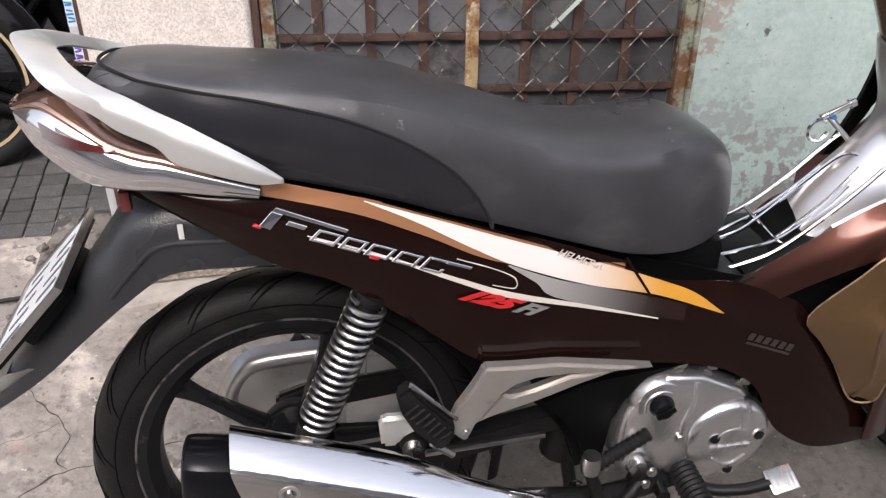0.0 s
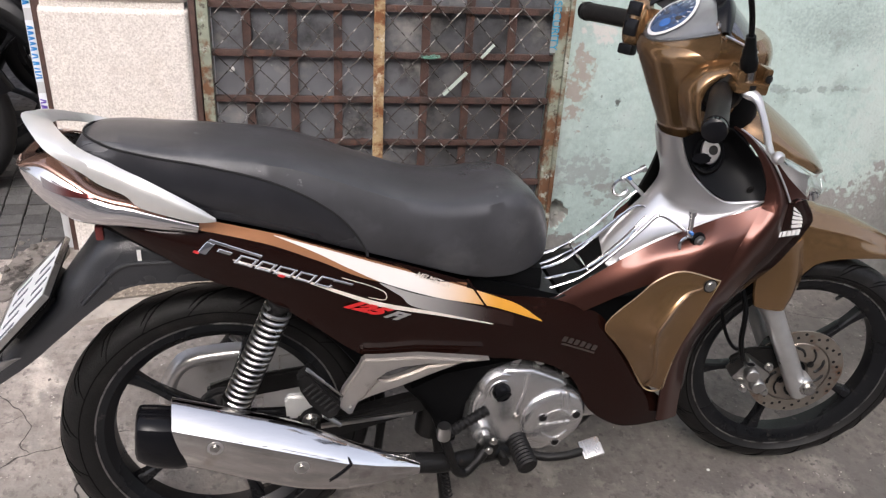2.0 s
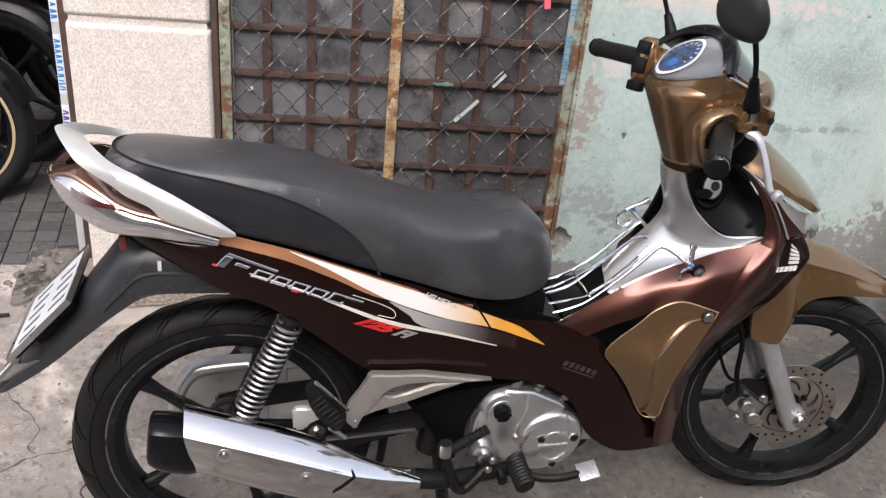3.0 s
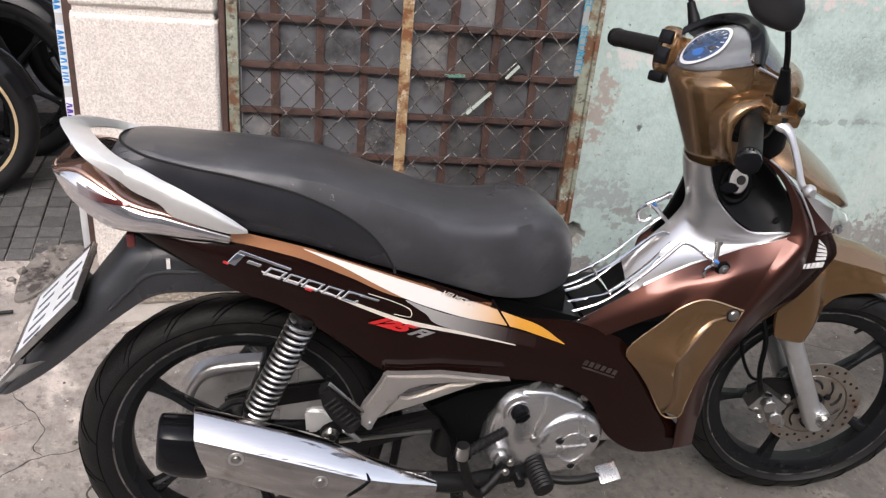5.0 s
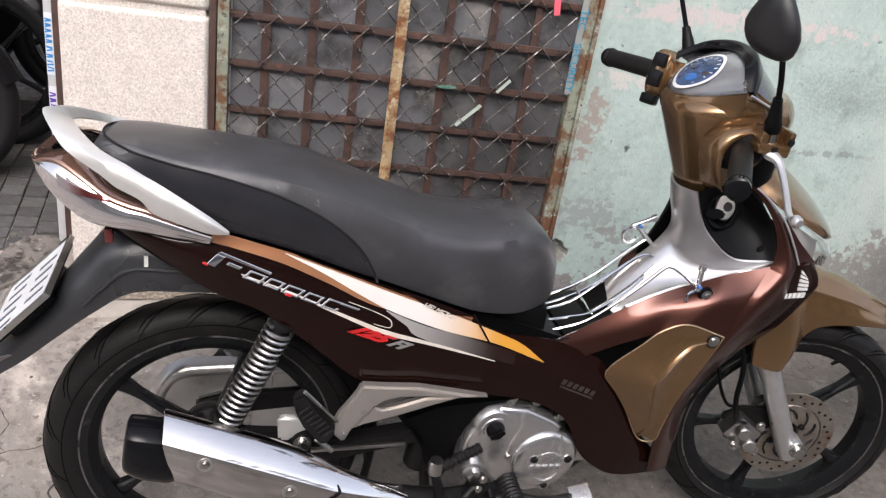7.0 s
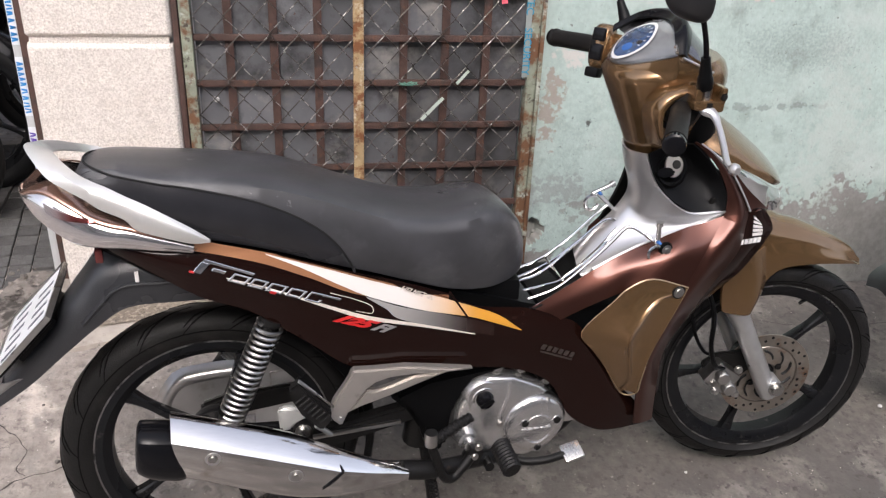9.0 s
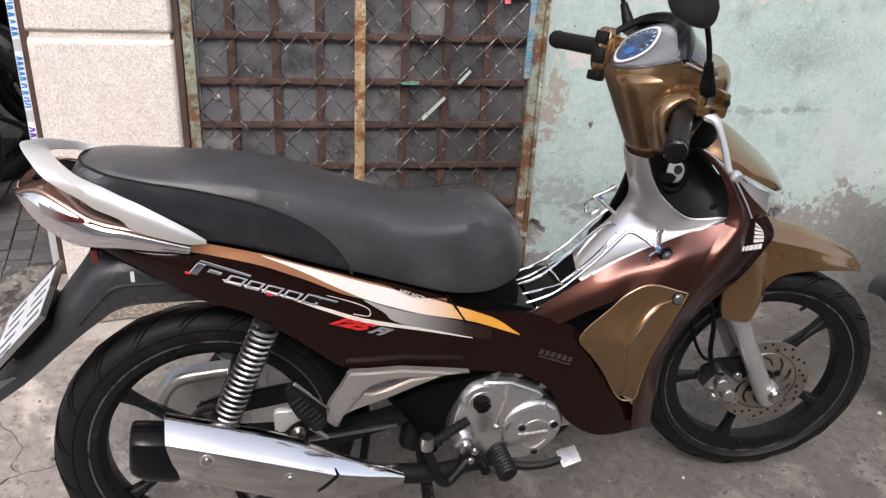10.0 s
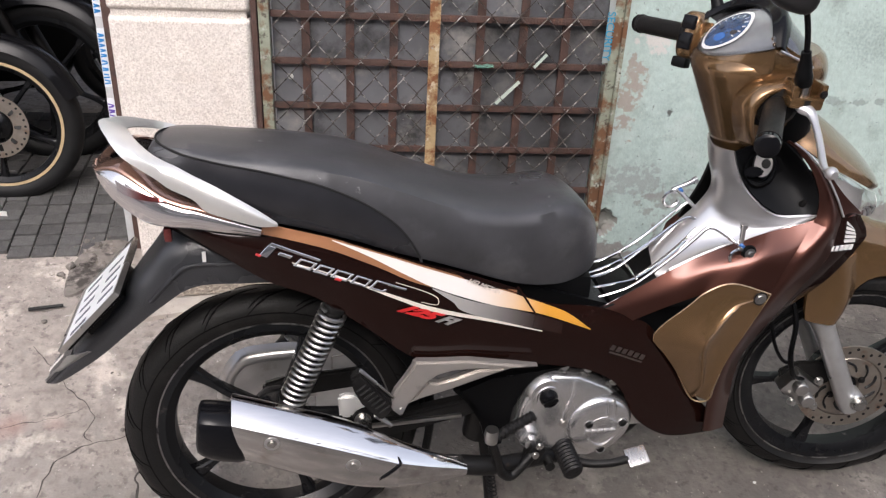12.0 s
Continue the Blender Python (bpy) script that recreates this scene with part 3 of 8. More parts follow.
draped("cement_strip", [(-1.10, -0.25), (-1.00, -0.235), (-0.90, -0.228), (-0.787, -0.207), (-0.60, -0.185), (-0.30, -0.19), (0.1, -0.19), (0.1, -0.03), (-0.6, -0.03), (-0.86, -0.05), (-0.98, -0.07), (-1.02, -0.13), (-1.07, -0.16)],
       CEMENT, "pale smooth cement strip along the foot of the wall", 0.012)
draped("gravel_strip", [(-0.93, -0.155), (-0.80, -0.118), (-0.62, -0.095), (-0.30, -0.085), (0.1, -0.085), (0.38, -0.09), (0.38, -0.02), (-0.3, -0.02), (-0.93, -0.02)], GRAVEL, "brown gravelly screed at the foot of the wall", 0.018)
rub = bmesh.new()
random.seed(17)
for i in range(150):
    x, y = random.gauss(-1.080, 0.035), random.gauss(-0.005, 0.055)
    r = random.uniform(0.002, 0.006) if i > 22 else random.uniform(0.008, 0.016)
    st = bmesh.new()
    bmesh.ops.create_icosphere(st, subdivisions=1, radius=r)
    for v in st.verts:
        v.co *= 1 + 0.5 * noise.noise(v.co * 160 + Vector((i, 0, 0)))
        v.co.z *= 0.7
    _join(st, rub, Matrix.Translation((x, y, ground_z(x, y) + r * 0.3 + 0.006)))
solo("rubble", rub, DIRT, "loose dark rubble of broken concrete by the post", "rubble", kind="stuff", smooth=False)
grit = bmesh.new()
for i in range(220):
    x, y = random.uniform(-1.6, 1.6), random.uniform(-1.25, -0.10)
    r = random.uniform(0.0008, 0.0022)
    st = bmesh.new()
    bmesh.ops.create_icosphere(st, subdivisions=1, radius=r)
    _join(st, grit, Matrix.Translation((x, y, ground_z(x, y) + 0.006 * noise.noise((x * 3, y * 3, 0)) + 0.003 * noise.noise((x * 14, y * 14, 3)) + r * 0.5)))
solo("grit", grit, CEMENT, "scattered grit and chips on the street", "grit", kind="stuff", smooth=False)
draped("dirt_patch", [(-1.132, -0.128), (-1.15, -0.02), (-1.132, 0.05), (-1.078, 0.118), (-1.0, 0.09), (-1.022, -0.045), (-1.071, -0.10), (-1.106, -0.14)], DIRT, "dark rough broken concrete and dirt", 0.010)


def crack(points, w):
    b = bmesh.new()
    pts = catmull([(x, y, 0) for x, y in points], 8)
    prev = None
    for i, p in enumerate(pts):
        j = 0.006 * noise.noise((p.x * 40, p.y * 40, 1))
        ww = w * (0.5 + abs(noise.noise((p.x * 30, p.y * 30, 7))) * 1.6) * (0.3 if i in (0, len(pts) - 1) else 1)
        d = (pts[min(i + 1, len(pts) - 1)] - pts[max(i - 1, 0)]).normalized()
        n = Vector((-d.y, d.x, 0))
        cur = []
        for s in (-1, 1):
            q = p + n * (j + s * ww)
            cur.append(b.verts.new((q.x, q.y, ground_z(q.x, q.y) + 0.006 * noise.noise((q.x * 3, q.y * 3, 0)) + 0.003 * noise.noise((q.x * 14, q.y * 14, 3)) + 0.0016)))
        if prev:
            b.faces.new((prev[0], prev[1], cur[1], cur[0]))
        prev = cur
    solo("ground_crack", b, CRACK, "dark dirt-filled crack in the concrete", "crack", kind="structure", smooth=False)


for c, w in (([(-1.0, -0.95), (-0.99, -0.72), (-0.964, -0.67), (-0.923, -0.638), (-0.875, -0.629), (-0.80, -0.60), (-0.72, -0.58)], 0.0015),
             ([(-0.923, -0.638), (-0.942, -0.613), (-0.935, -0.572), (-0.962, -0.52), (-1.021, -0.476), (-1.064, -0.42), (-1.15, -0.33)], 0.0011),
             ([(-0.76, -0.95), (-0.785, -0.78), (-0.80, -0.73), (-0.79, -0.69)], 0.0042),
             ([(-1.25, -0.62), (-1.113, -0.59), (-1.02, -0.564), (-0.96, -0.53)], 0.0008),
             ([(1.02, -0.12), (1.1, -0.2), (1.3, -0.24), (1.6, -0.22)], 0.0016)):
    crack(c, w)

# walls
WALL_TOP = 2.7
PX0, PX1, PY = -0.937, -0.590, -0.040


def roughcast_block(z0, z1):
    b = bmesh.new()
    nx, nz = 210, max(4, int((z1 - z0) / 0.00175))
    r = 0.012

    def col(i, j):
        x, z = PX0 + (PX1 - PX0) * i / nx, z0 + (z1 - z0) * j / nz
        e = min(i, nx - i) * (PX1 - PX0) / nx, min(j, nz - j) * (z1 - z0) / nz
        back = sum(max(0, r - v) ** 2 / r for v in e)
        d = 0.0006 * noise.noise((x * 90, z * 90, 2)) + 0.0005 * noise.noise((x * 170, z * 170, 4)) if min(e) > 0.001 else 0
        return b.verts.new((x, PY + back - d, z))
    grid = [[col(i, j) for i in range(nx + 1)] for j in range(nz + 1)]
    for u, v in zip(grid, grid[1:]):
        for i in range(nx):
            b.faces.new((u[i], u[i + 1], v[i + 1], v[i]))
    edge = grid[0] + [row[-1] for row in grid[1:]] + grid[-1][-2::-1] + [row[0] for row in grid[-2:0:-1]]
    back = [b.verts.new((v.co.x, 0.10, v.co.z)) for v in edge]
    for i in range(len(edge)):
        j = (i + 1) % len(edge)
        b.faces.new((edge[i], edge[j], back[j], back[i]))
    b.faces.new(back)
    return b


pil = solo("wall_pilaster", box(PX0 + 0.008, PX1 - 0.008, PY + 0.012, 1.2, -0.1, WALL_TOP, 0), ROUGHCAST, "cream roughcast pilaster beside the gate", "wall", kind="structure", smooth=False)
for z0, z1 in ((0.02, 0.903), (0.920, 1.52), (1.537, WALL_TOP)):
    part("block", roughcast_block(z0, z1), ROUGHCAST, pil, "cream rough-textured plaster block")

# green wall with a broken hole near its foot
WX = 0.386


def build_green_wall():
    b = bmesh.new()
    nx, nz, step = 66, 70, 0.03
    hx, hz = 0.405, 0.335
    ids = {}
    for j in range(nz + 1):
        for i in range(nx + 1):
            x, z = WX + i * step, 0.0 + j * step
            d = 0.004 * noise.noise((x * 2, z * 2, 9)) + 0.0012 * noise.noise((x * 25, z * 25, 3))
            ids[i, j] = b.verts.new((x, -0.010 - d, z))
    for j in range(nz):
        for i in range(nx):
            b.faces.new((ids[i, j], ids[i + 1, j], ids[i + 1, j + 1], ids[i, j + 1]))
    bmesh.ops.subdivide_edges(b, edges=[e for e in b.edges if all(abs(v.co.x - hx) < 0.12 and abs(v.co.z - hz) < 0.12 for v in e.verts)], cuts=4, use_grid_fill=True)
    for v in b.verts:
        q = ((v.co.x - hx) / 0.040) ** 2 + ((v.co.z - hz) / 0.042) ** 2 + 0.9 * noise.noise((v.co.x * 45, v.co.z * 45, 6))
        if q < 1 and v.co.x > WX + 0.001:
            v.co.y += 0.035 * min(1, (1 - q) * 2.2) + 0.008 * noise.noise((v.co.x * 120, v.co.z * 120, 1))
    x1, z1 = WX + nx * step, nz * step
    ob = solo("wall_right", b, GREEN_WALL, "pale green painted plaster wall with stains and flaking", "wall", kind="structure")
    ob.data.materials.append(BARE_WALL)
    for p in ob.data.polygons:
        c = p.center
        if ((c.x - hx) / 0.045) ** 2 + ((c.z - hz) / 0.046) ** 2 < 1 and c.y > -0.004:
            p.material_index = 1
    back = box(WX, 7.0, 0.035, 0.25, -0.2, WALL_TOP, 0)
    box(x1, 7.0, -0.010, 0.035, -0.2, WALL_TOP, 0, bm=back)
    box(WX, x1, -0.010, 0.035, z1, WALL_TOP, 0, bm=back)
    core = part("wall_core", back, GREEN_WALL, ob, smooth=False)


build_green_wall()
solo("wall_lintel", box(-0.589, 0.385, -0.02, 0.25, 2.15, WALL_TOP, 0.004), GREEN_WALL, "pale green plaster lintel over the gate", "wall", kind="structure")
# added out of view to block low sky and darken reflections
solo("unseen_wall_opposite", box(-14, 14, -8.3, -8.0, -0.6, 5.6, 0), PLAIN, "unseen facade across the street, added to shape light and reflections", "wall", kind="structure")
solo("wall_alley_back", box(-6.0, -0.97, 3.2, 3.4, -0.2, WALL_TOP, 0), DARK_ROOM, "plastered wall at the back of the side bay, dimness in its colour", "wall", kind="structure")
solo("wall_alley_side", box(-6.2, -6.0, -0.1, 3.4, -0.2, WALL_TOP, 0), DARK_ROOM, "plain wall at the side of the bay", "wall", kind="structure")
# unseen slab, added to keep sky light out of the bay
solo("bay_shade_slab", box(-6.2, -0.98, 0.02, 3.4, 2.15, 2.35, 0), DARK_ROOM, "unseen slab added over the side bay to shade it", "ceiling", kind="structure")

# gate
COL0, PITCH = -0.4548, 0.11426
ROWS = [0.915 + 0.120 * k for k in range(-6, 10)]
gate = thing("steel_gate", "rusty steel lattice gate with chain-link wire and grey sheets behind", "gate", kind="structure")
part("post", box(-0.588, -0.573, -0.028, 0.03, 0.05, 2.14, 0.002), RUST, gate, "dark brown rusted angle post")
part("post", box(-0.571, -0.543, -0.022, 0.02, 0.05, 2.14, 0.003), GREEN_RUST, gate, "pale green post with rust showing through")
part("post", box(0.346, 0.372, -0.022, 0.02, 0.05, 2.14, 0.003), GREEN_RUST, gate, "flaking green and rust post")
part("post", box(0.373, 0.3845, -0.030, 0.03, 0.05, 2.14, 0.002), GREEN_RUST, gate, "flaking grey-green angle post")
for k in range(7):
    x = COL0 + PITCH * k
    if k != 3:
        part("bar", box(x - 0.011, x + 0.011, 0.004, 0.014, 0.12, 2.12, 0.0015), RUST, gate)
for z in ROWS:
    if 0.15 < z < 2.1:
        part("bar", box(-0.543, 0.346, -0.006, 0.003, z - 0.0085, z + 0.0085, 0.0015), RUST, gate)
part("bar", box(-0.135, -0.107, -0.020, -0.008, 0.1, 2.12, 0.002), YELLOW_RUST, gate, "yellowed rusty flat bar")
random.seed(12)
for k in range(-1, 7):
    x0, x1 = max(COL0 + PITCH * k + 0.002, -0.54), min(COL0 + PITCH * (k + 1) - 0.002, 0.343)
    for zl, zh in zip([0.10] + ROWS[1:], ROWS[1:] + [2.1]):
        if x1 - x0 > 0.02 and zh - zl > 0.02 and zl < 2.08:
            y0 = 0.0145 + random.uniform(0.0, 0.003)
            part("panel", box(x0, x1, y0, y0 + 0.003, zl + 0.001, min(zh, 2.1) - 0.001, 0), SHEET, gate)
w2, h2 = 0.0375, 0.0425
for i in range(23):
    x = -0.537 + i * w2
    pts, z, s = [], 0.12 - (i % 2) * 0.0, i % 2
    n = int((2.1 - 0.12) / h2)
    for k in range(n):
        edge = (k + s) % 2
        jit = 0.004 * noise.noise((i * 0.7, k * 0.31, 0))
        pts.append((x + (w2 + 0.002 if edge else -0.002) + jit, -0.015 + (0.0025 if edge else -0.0025) + 0.004 * noise.noise((i * 0.4, k * 0.2, 4)), 0.12 + k * h2 + 0.5 * jit))
    if x + w2 < 0.35:
        part("wire", tube(pts, 0.0021, 6), WIRE, gate)


def strip_at(name, p0, p1, w, y, material, label, category):
    d = Vector((p1[0] - p0[0], 0, p1[1] - p0[1]))
    n = Vector((-d.z, 0, d.x)).normalized() * w / 2
    a, c = Vector((p0[0], y, p0[1])), Vector((p1[0], y, p1[1]))
    b = plate([(v.x, v.z) for v in (a - n, c - n, c + n, a + n)], y - 0.0012, y, 0)
    return solo(name, b, material, label, category, smooth=False)


strip_at("plastic_strip", (0.052, 0.695), (0.112, 0.757), 0.009, -0.019, GREEN_TAPE, "pale green plastic strip caught in the wire", "strip")
strip_at("plastic_strip", (0.148, 0.796), (0.180, 0.832), 0.008, -0.019, GREEN_TAPE, "pale green plastic strip caught in the wire", "strip")
strip_at("ribbon", (0.262, 1.055), (0.268, 1.012), 0.016, -0.022, PINK, "small pink ribbon tied to the wire", "ribbon")
b = bmesh.new()
random.seed(4)
for i in range(7):
    p = Vector((0.015, -0.020, 0.797))
    pts = [p + Vector((random.uniform(-0.03, 0.025), random.uniform(-0.006, 0.002), random.uniform(-0.006, 0.006))) for _ in range(4)]
    tube(catmull(pts, 4), 0.0012, 5, bm=b)
solo("string_knot", b, STRING, "knotted green string on the wire", "string")
b = lathe([(0.0, -0.006), (0.006, -0.005), (0.008, 0.0), (0.006, 0.003), (0, 0.004)], 14, Matrix.Translation((-0.497, -0.002, 0.752)))
solo("shell", b, PAPER, "small pale snail shell stuck on the sheet", "shell")

tape = thing("printed_tape", "pale tape printed with teal capital letters on the gate post", "tape")
part("backing", box(0.329, 0.345, -0.026, -0.0235, 0.815, 1.25, 0), TAPE, tape, smooth=False)
lettering("lettering", "SECURITY", 0.0290, pose(0.337, -0.0268, 0.886, 90, 90, 0), TEAL_INK, tape)
lettering("lettering", "TEC", 0.0290, pose(0.337, -0.0268, 1.010, 90, 90, 0), TEAL_INK, tape)

# posts beside the pilaster
post = thing("gate_post", "grey painted steel post with a brown angle beside it", "post", Matrix.Translation((-0.990, 0.12, 0.16)))
part("tube", box(-0.022, -0.0005, -0.02, 0.02, -0.02, 2.2, 0.004), GREY_POST, post, "grey painted square tube")
part("angle", box(0.001, 0.026, -0.030, 0.02, -0.02, 2.2, 0.002), RUST, post, "dark brown angle iron")
decal = thing("printed_label", "blue and violet printing running down the grey post", "label")
random.seed(7)
for z0, z1, m_ in ((0.69, 0.835, BLUE_INK), (0.52, 0.645, VIOLET_INK), (0.88, 1.0, BLUE_INK)):
    part("backing", box(-1.0105, -0.9915, 0.0975, 0.0990, z0 - 0.008, z1 + 0.006, 0), LABEL_WHITE, decal, smooth=False)
    z, up = z0, 1
    while z < z1 - 0.008:
        h, tilt = random.uniform(0.0036, 0.0052), random.uniform(0.0015, 0.0045) * up
        x0, x1 = -1.0095 + random.uniform(0, 0.002), -0.9930 - random.uniform(0, 0.002)
        part("bar", plate([(x0, z), (x1, z + tilt), (x1, z + tilt + h), (x0, z + h)], 0.0962, 0.0974, 0), m_, decal, smooth=False)
        z += h + random.choice((0.0022, 0.0026, 0.0060))
        up = -up

strip_at("paper_scrap", (-1.50, 0.21), (-1.40, 0.21), 0.04, 0.0, PAPER, "torn white paper lying on the tiles", "paper").matrix_basis = Matrix.Translation((0, 0.215, 0.018)) @ pose(0, 0, 0, 0, 0, 0)
tagged(solo("stick", tube(catmull([(-1.20, -0.205, ground_z(-1.20, -0.205) + 0.012), (-1.16, -0.198, ground_z(-1.16, -0.198) + 0.014), (-1.115, -0.187, ground_z(-1.115, -0.187) + 0.013)], 4), 0.005, 6, flat=0.5), IRON, "short dark splinter of wood on the cement", "stick"))


# ---- motorbike ----
BIKE = pose(-0.467, -0.836, 0, 0, 0, 5.49)
bike = thing("motorbike", "dark brown and bronze-gold underbone motorbike parked on its stand", "motorbike", BIKE @ Matrix.Translation((0, 0, 0.02)))
DOWN = Matrix.Translation((0, 0, -0.02))


def bp(name, bm, material, label="", parent=None, smooth=True):
    """A part of the motorbike, from a mesh in its frame (x ahead, y to its left, z up)."""
    bm.transform(DOWN)
    return part(name, bm, material, parent or bike, label, smooth)


def mirror(bm):
    bm.transform(Matrix.Diagonal((1, -1, 1, 1)))
    return bm


def P(a, s, z):
    """A point of the frame: a ahead of the rear axle, s out to the right."""
    return (a, -s, z)


def wheel(owner, m, R, half, rim_r, spokes, label, turn=0.0, tread=True, stripe=None, down=None, rubber=None):
    """A cast wheel with its tyre about the local y axis, set by the pose m."""
    def put(name, bm, material, parent, lab=""):
        bm.transform((down or Matrix()) @ m)
        return part(name, bm, material, parent, lab)
    k = half / 0.04
    prof = [(rim_r - 0.004, -0.026 * k), (rim_r + 0.012, -0.034 * k), (R - 0.038, -0.040 * k), (R - 0.022, -0.0375 * k), (R - 0.009, -0.028 * k), (R - 0.002, -0.014 * k), (R, 0)]
    tyre_bm = lathe(prof + [(r, -y) for r, y in prof[-2::-1]], 96, closed=True)
    rim_prof = [(rim_r + 0.006, -0.031 * k), (rim_r + 0.006, -0.027 * k), (rim_r - 0.008, -0.024 * k), (rim_r - 0.016, -0.014 * k), (rim_r - 0.018, 0.0), (rim_r - 0.016, 0.014 * k), (rim_r - 0.008, 0.024 * k),
                (rim_r + 0.006, 0.027 * k), (rim_r + 0.006, 0.031 * k), (rim_r - 0.010, 0.031 * k), (rim_r - 0.026, 0.018 * k), (rim_r - 0.028, 0), (rim_r - 0.026, -0.018 * k), (rim_r - 0.010, -0.031 * k)]
    top = put("wheel", lathe(rim_prof, 72, closed=True), RIM, owner, label)
    ty = put("tyre", tyre_bm, rubber or RUBBER, top, "worn black road tyre")
    if tread:
        g = bmesh.new()
        count = 19
        over = [(R, 0.0)] + [(r, -y) for r, y in prof[-2:-6:-1]]

        def groove(q0, side, f0, f1, sweep, widths):
            pts = []
            for t in range(len(widths)):
                f = t / (len(widths) - 1)
                u = f0 + (f1 - f0) * f
                rr, y = (float(np.interp(u, range(5), [p[e] for p in over])) for e in (0, 1))
                q = q0 + sweep * f ** 0.6
                pts.append(Vector((rr * math.cos(q), side * y, rr * math.sin(q))))
            tube(pts, widths, 4, bm=g, flat=0.5)
        for i in range(count):
            for side in (-1, 1):
                q0 = 2 * math.pi * (i + (0.5 if side > 0 else 0)) / count
                groove(q0, side, 0.3, 3.85, 0.42, (0.0010, 0.0018, 0.0021, 0.0021, 0.0020, 0.0020, 0.0018, 0.0016, 0.0013, 0.0008))
                groove(q0 + 0.20, side, 1.2, 3.0, 0.20, (0.0008, 0.0016, 0.0020, 0.0019, 0.0014, 0.0007))
        for side in (-1, 1):
            lathe([(R - 0.0370, side * 0.0399 * k), (R - 0.0358, side * 0.0404 * k), (R - 0.0346, side * 0.0397 * k)], 72, bm=g, closed=True)
        put("tread", g, TREAD, ty)
    hub = put("hub", lathe([(0.0, -0.05), (0.022, -0.05), (0.026, -0.044), (0.05, -0.036), (0.056, -0.02), (0.056, 0.02), (0.05, 0.036), (0.026, 0.044), (0, 0.046)], 32), RIM, top)
    for i in range(spokes):
        q = turn + 2 * math.pi * i / spokes
        rings = []
        for r, w, d in ((0.045, 0.026, 0.018), (0.075, 0.019, 0.017), (0.14, 0.015, 0.013), (rim_r - 0.05, 0.019, 0.013), (rim_r - 0.018, 0.030, 0.014)):
            c, s_ = math.cos(q), math.sin(q)
            rr = []
            for u, v in ((-1, -0.7), (-0.6, -1), (0.6, -1), (1, -0.7), (1, 0.7), (0.6, 1), (-0.6, 1), (-1, 0.7)):
                rr.append((r * c - u * w / 2 * s_, v * d, r * s_ + u * w / 2 * c))
            rings.append(rr)
        put("spoke", loft(rings, 3), RIM, top)
    if tread:
        for sd in (-1, 1):
            put("rim_edge", lathe([(rim_r + 0.0065, sd * 0.0312 * k), (rim_r + 0.0065, sd * 0.0325 * k), (rim_r + 0.0035, sd * 0.0325 * k), (rim_r + 0.0035, sd * 0.0312 * k)], 72, closed=True), RIM_EDGE, top)
    if stripe:
        put("rim_tape", lathe([(rim_r + 0.004, -0.0325 * k), (rim_r + 0.004, -0.0335 * k), (rim_r - 0.006, -0.0335 * k), (rim_r - 0.006, -0.0325 * k)], 72, closed=True), stripe, top, "gold rim stripe")
    return top


BLACK_RUBBER = mat("tread_groove", (0.006, 0.006, 0.006), 0.9)
RW = (0.0, 0, 0.299)
wheel(bike, Matrix.Translation(RW) @ pose(0, 0, 0, -5.26, 0, 1.0), 0.2865, 0.042, 0.2194, 5, "black five-spoke cast rear wheel", turn=radians(-1), down=DOWN)

# steering frame: everything that turns with the handlebar
SW = Matrix.Translation((1.242, 0, 0.0)) @ pose(0, 0, 0, 0, 0, -10.5) @ Matrix.Translation((-1.242, 0, 0))


def sp(name, bm, material, label="", parent=None, smooth=True):
    bm.transform(SW)
    return bp(name, bm, material, label, parent, smooth)


FWC = (1.237, 0, 0.303)
fw = wheel(bike, SW @ Matrix.Translation(FWC), 0.2735, 0.037, 0.2175, 5, "black five-spoke cast front wheel", turn=radians(43), down=DOWN)
dm = Matrix.Translation(FWC)
disc = lathe([(0.078, -0.048), (0.107, -0.048), (0.107, -0.052), (0.078, -0.052)], 64, dm, closed=True)
bd = sp("brake_disc", disc, DISC, "drilled steel brake disc with light rust", fw)
holes = bmesh.new()
for i in range(36):
    q = 2 * math.pi * i / 36
    r = (0.100, 0.092, 0.085)[i % 3]
    lathe([(0.0036, -0.0525), (0.0036, -0.0528), (0, -0.0528)], 10, dm @ Matrix.Translation((r * math.cos(q), 0, r * math.sin(q))), bm=holes)
tagged(sp("drilling", holes, IRON, "", bd), kind="stuff")
carrier = lathe([(0.026, -0.045), (0.030, -0.050), (0.074, -0.0505), (0.079, -0.046), (0.074, -0.042), (0.030, -0.042)], 48, dm, closed=True)
dc = sp("disc_carrier", carrier, DISC, "brown-grey slotted disc carrier", bd)
for i in range(10):
    q = 2 * math.pi * i / 10
    pts = [dm @ Vector((r * math.cos(q + w), -0.0508, r * math.sin(q + w))) for r, w in ((0.042, 0.0), (0.050, 0.10), (0.059, 0.28), (0.067, 0.52))]
    sp("slot", tube(catmull(pts, 4), [0.0012] + [0.0036] * 11 + [0.0012], 8, flat=0.5), IRON, "", dc)
for i in range(4):
    q = 2 * math.pi * (i + 0.4) / 4
    sp("disc_bolt", bolt(Vector(dm @ Vector((0.036 * math.cos(q), -0.051, 0.036 * math.sin(q)))), 0.0052, 0.006), IRON, "", dc)

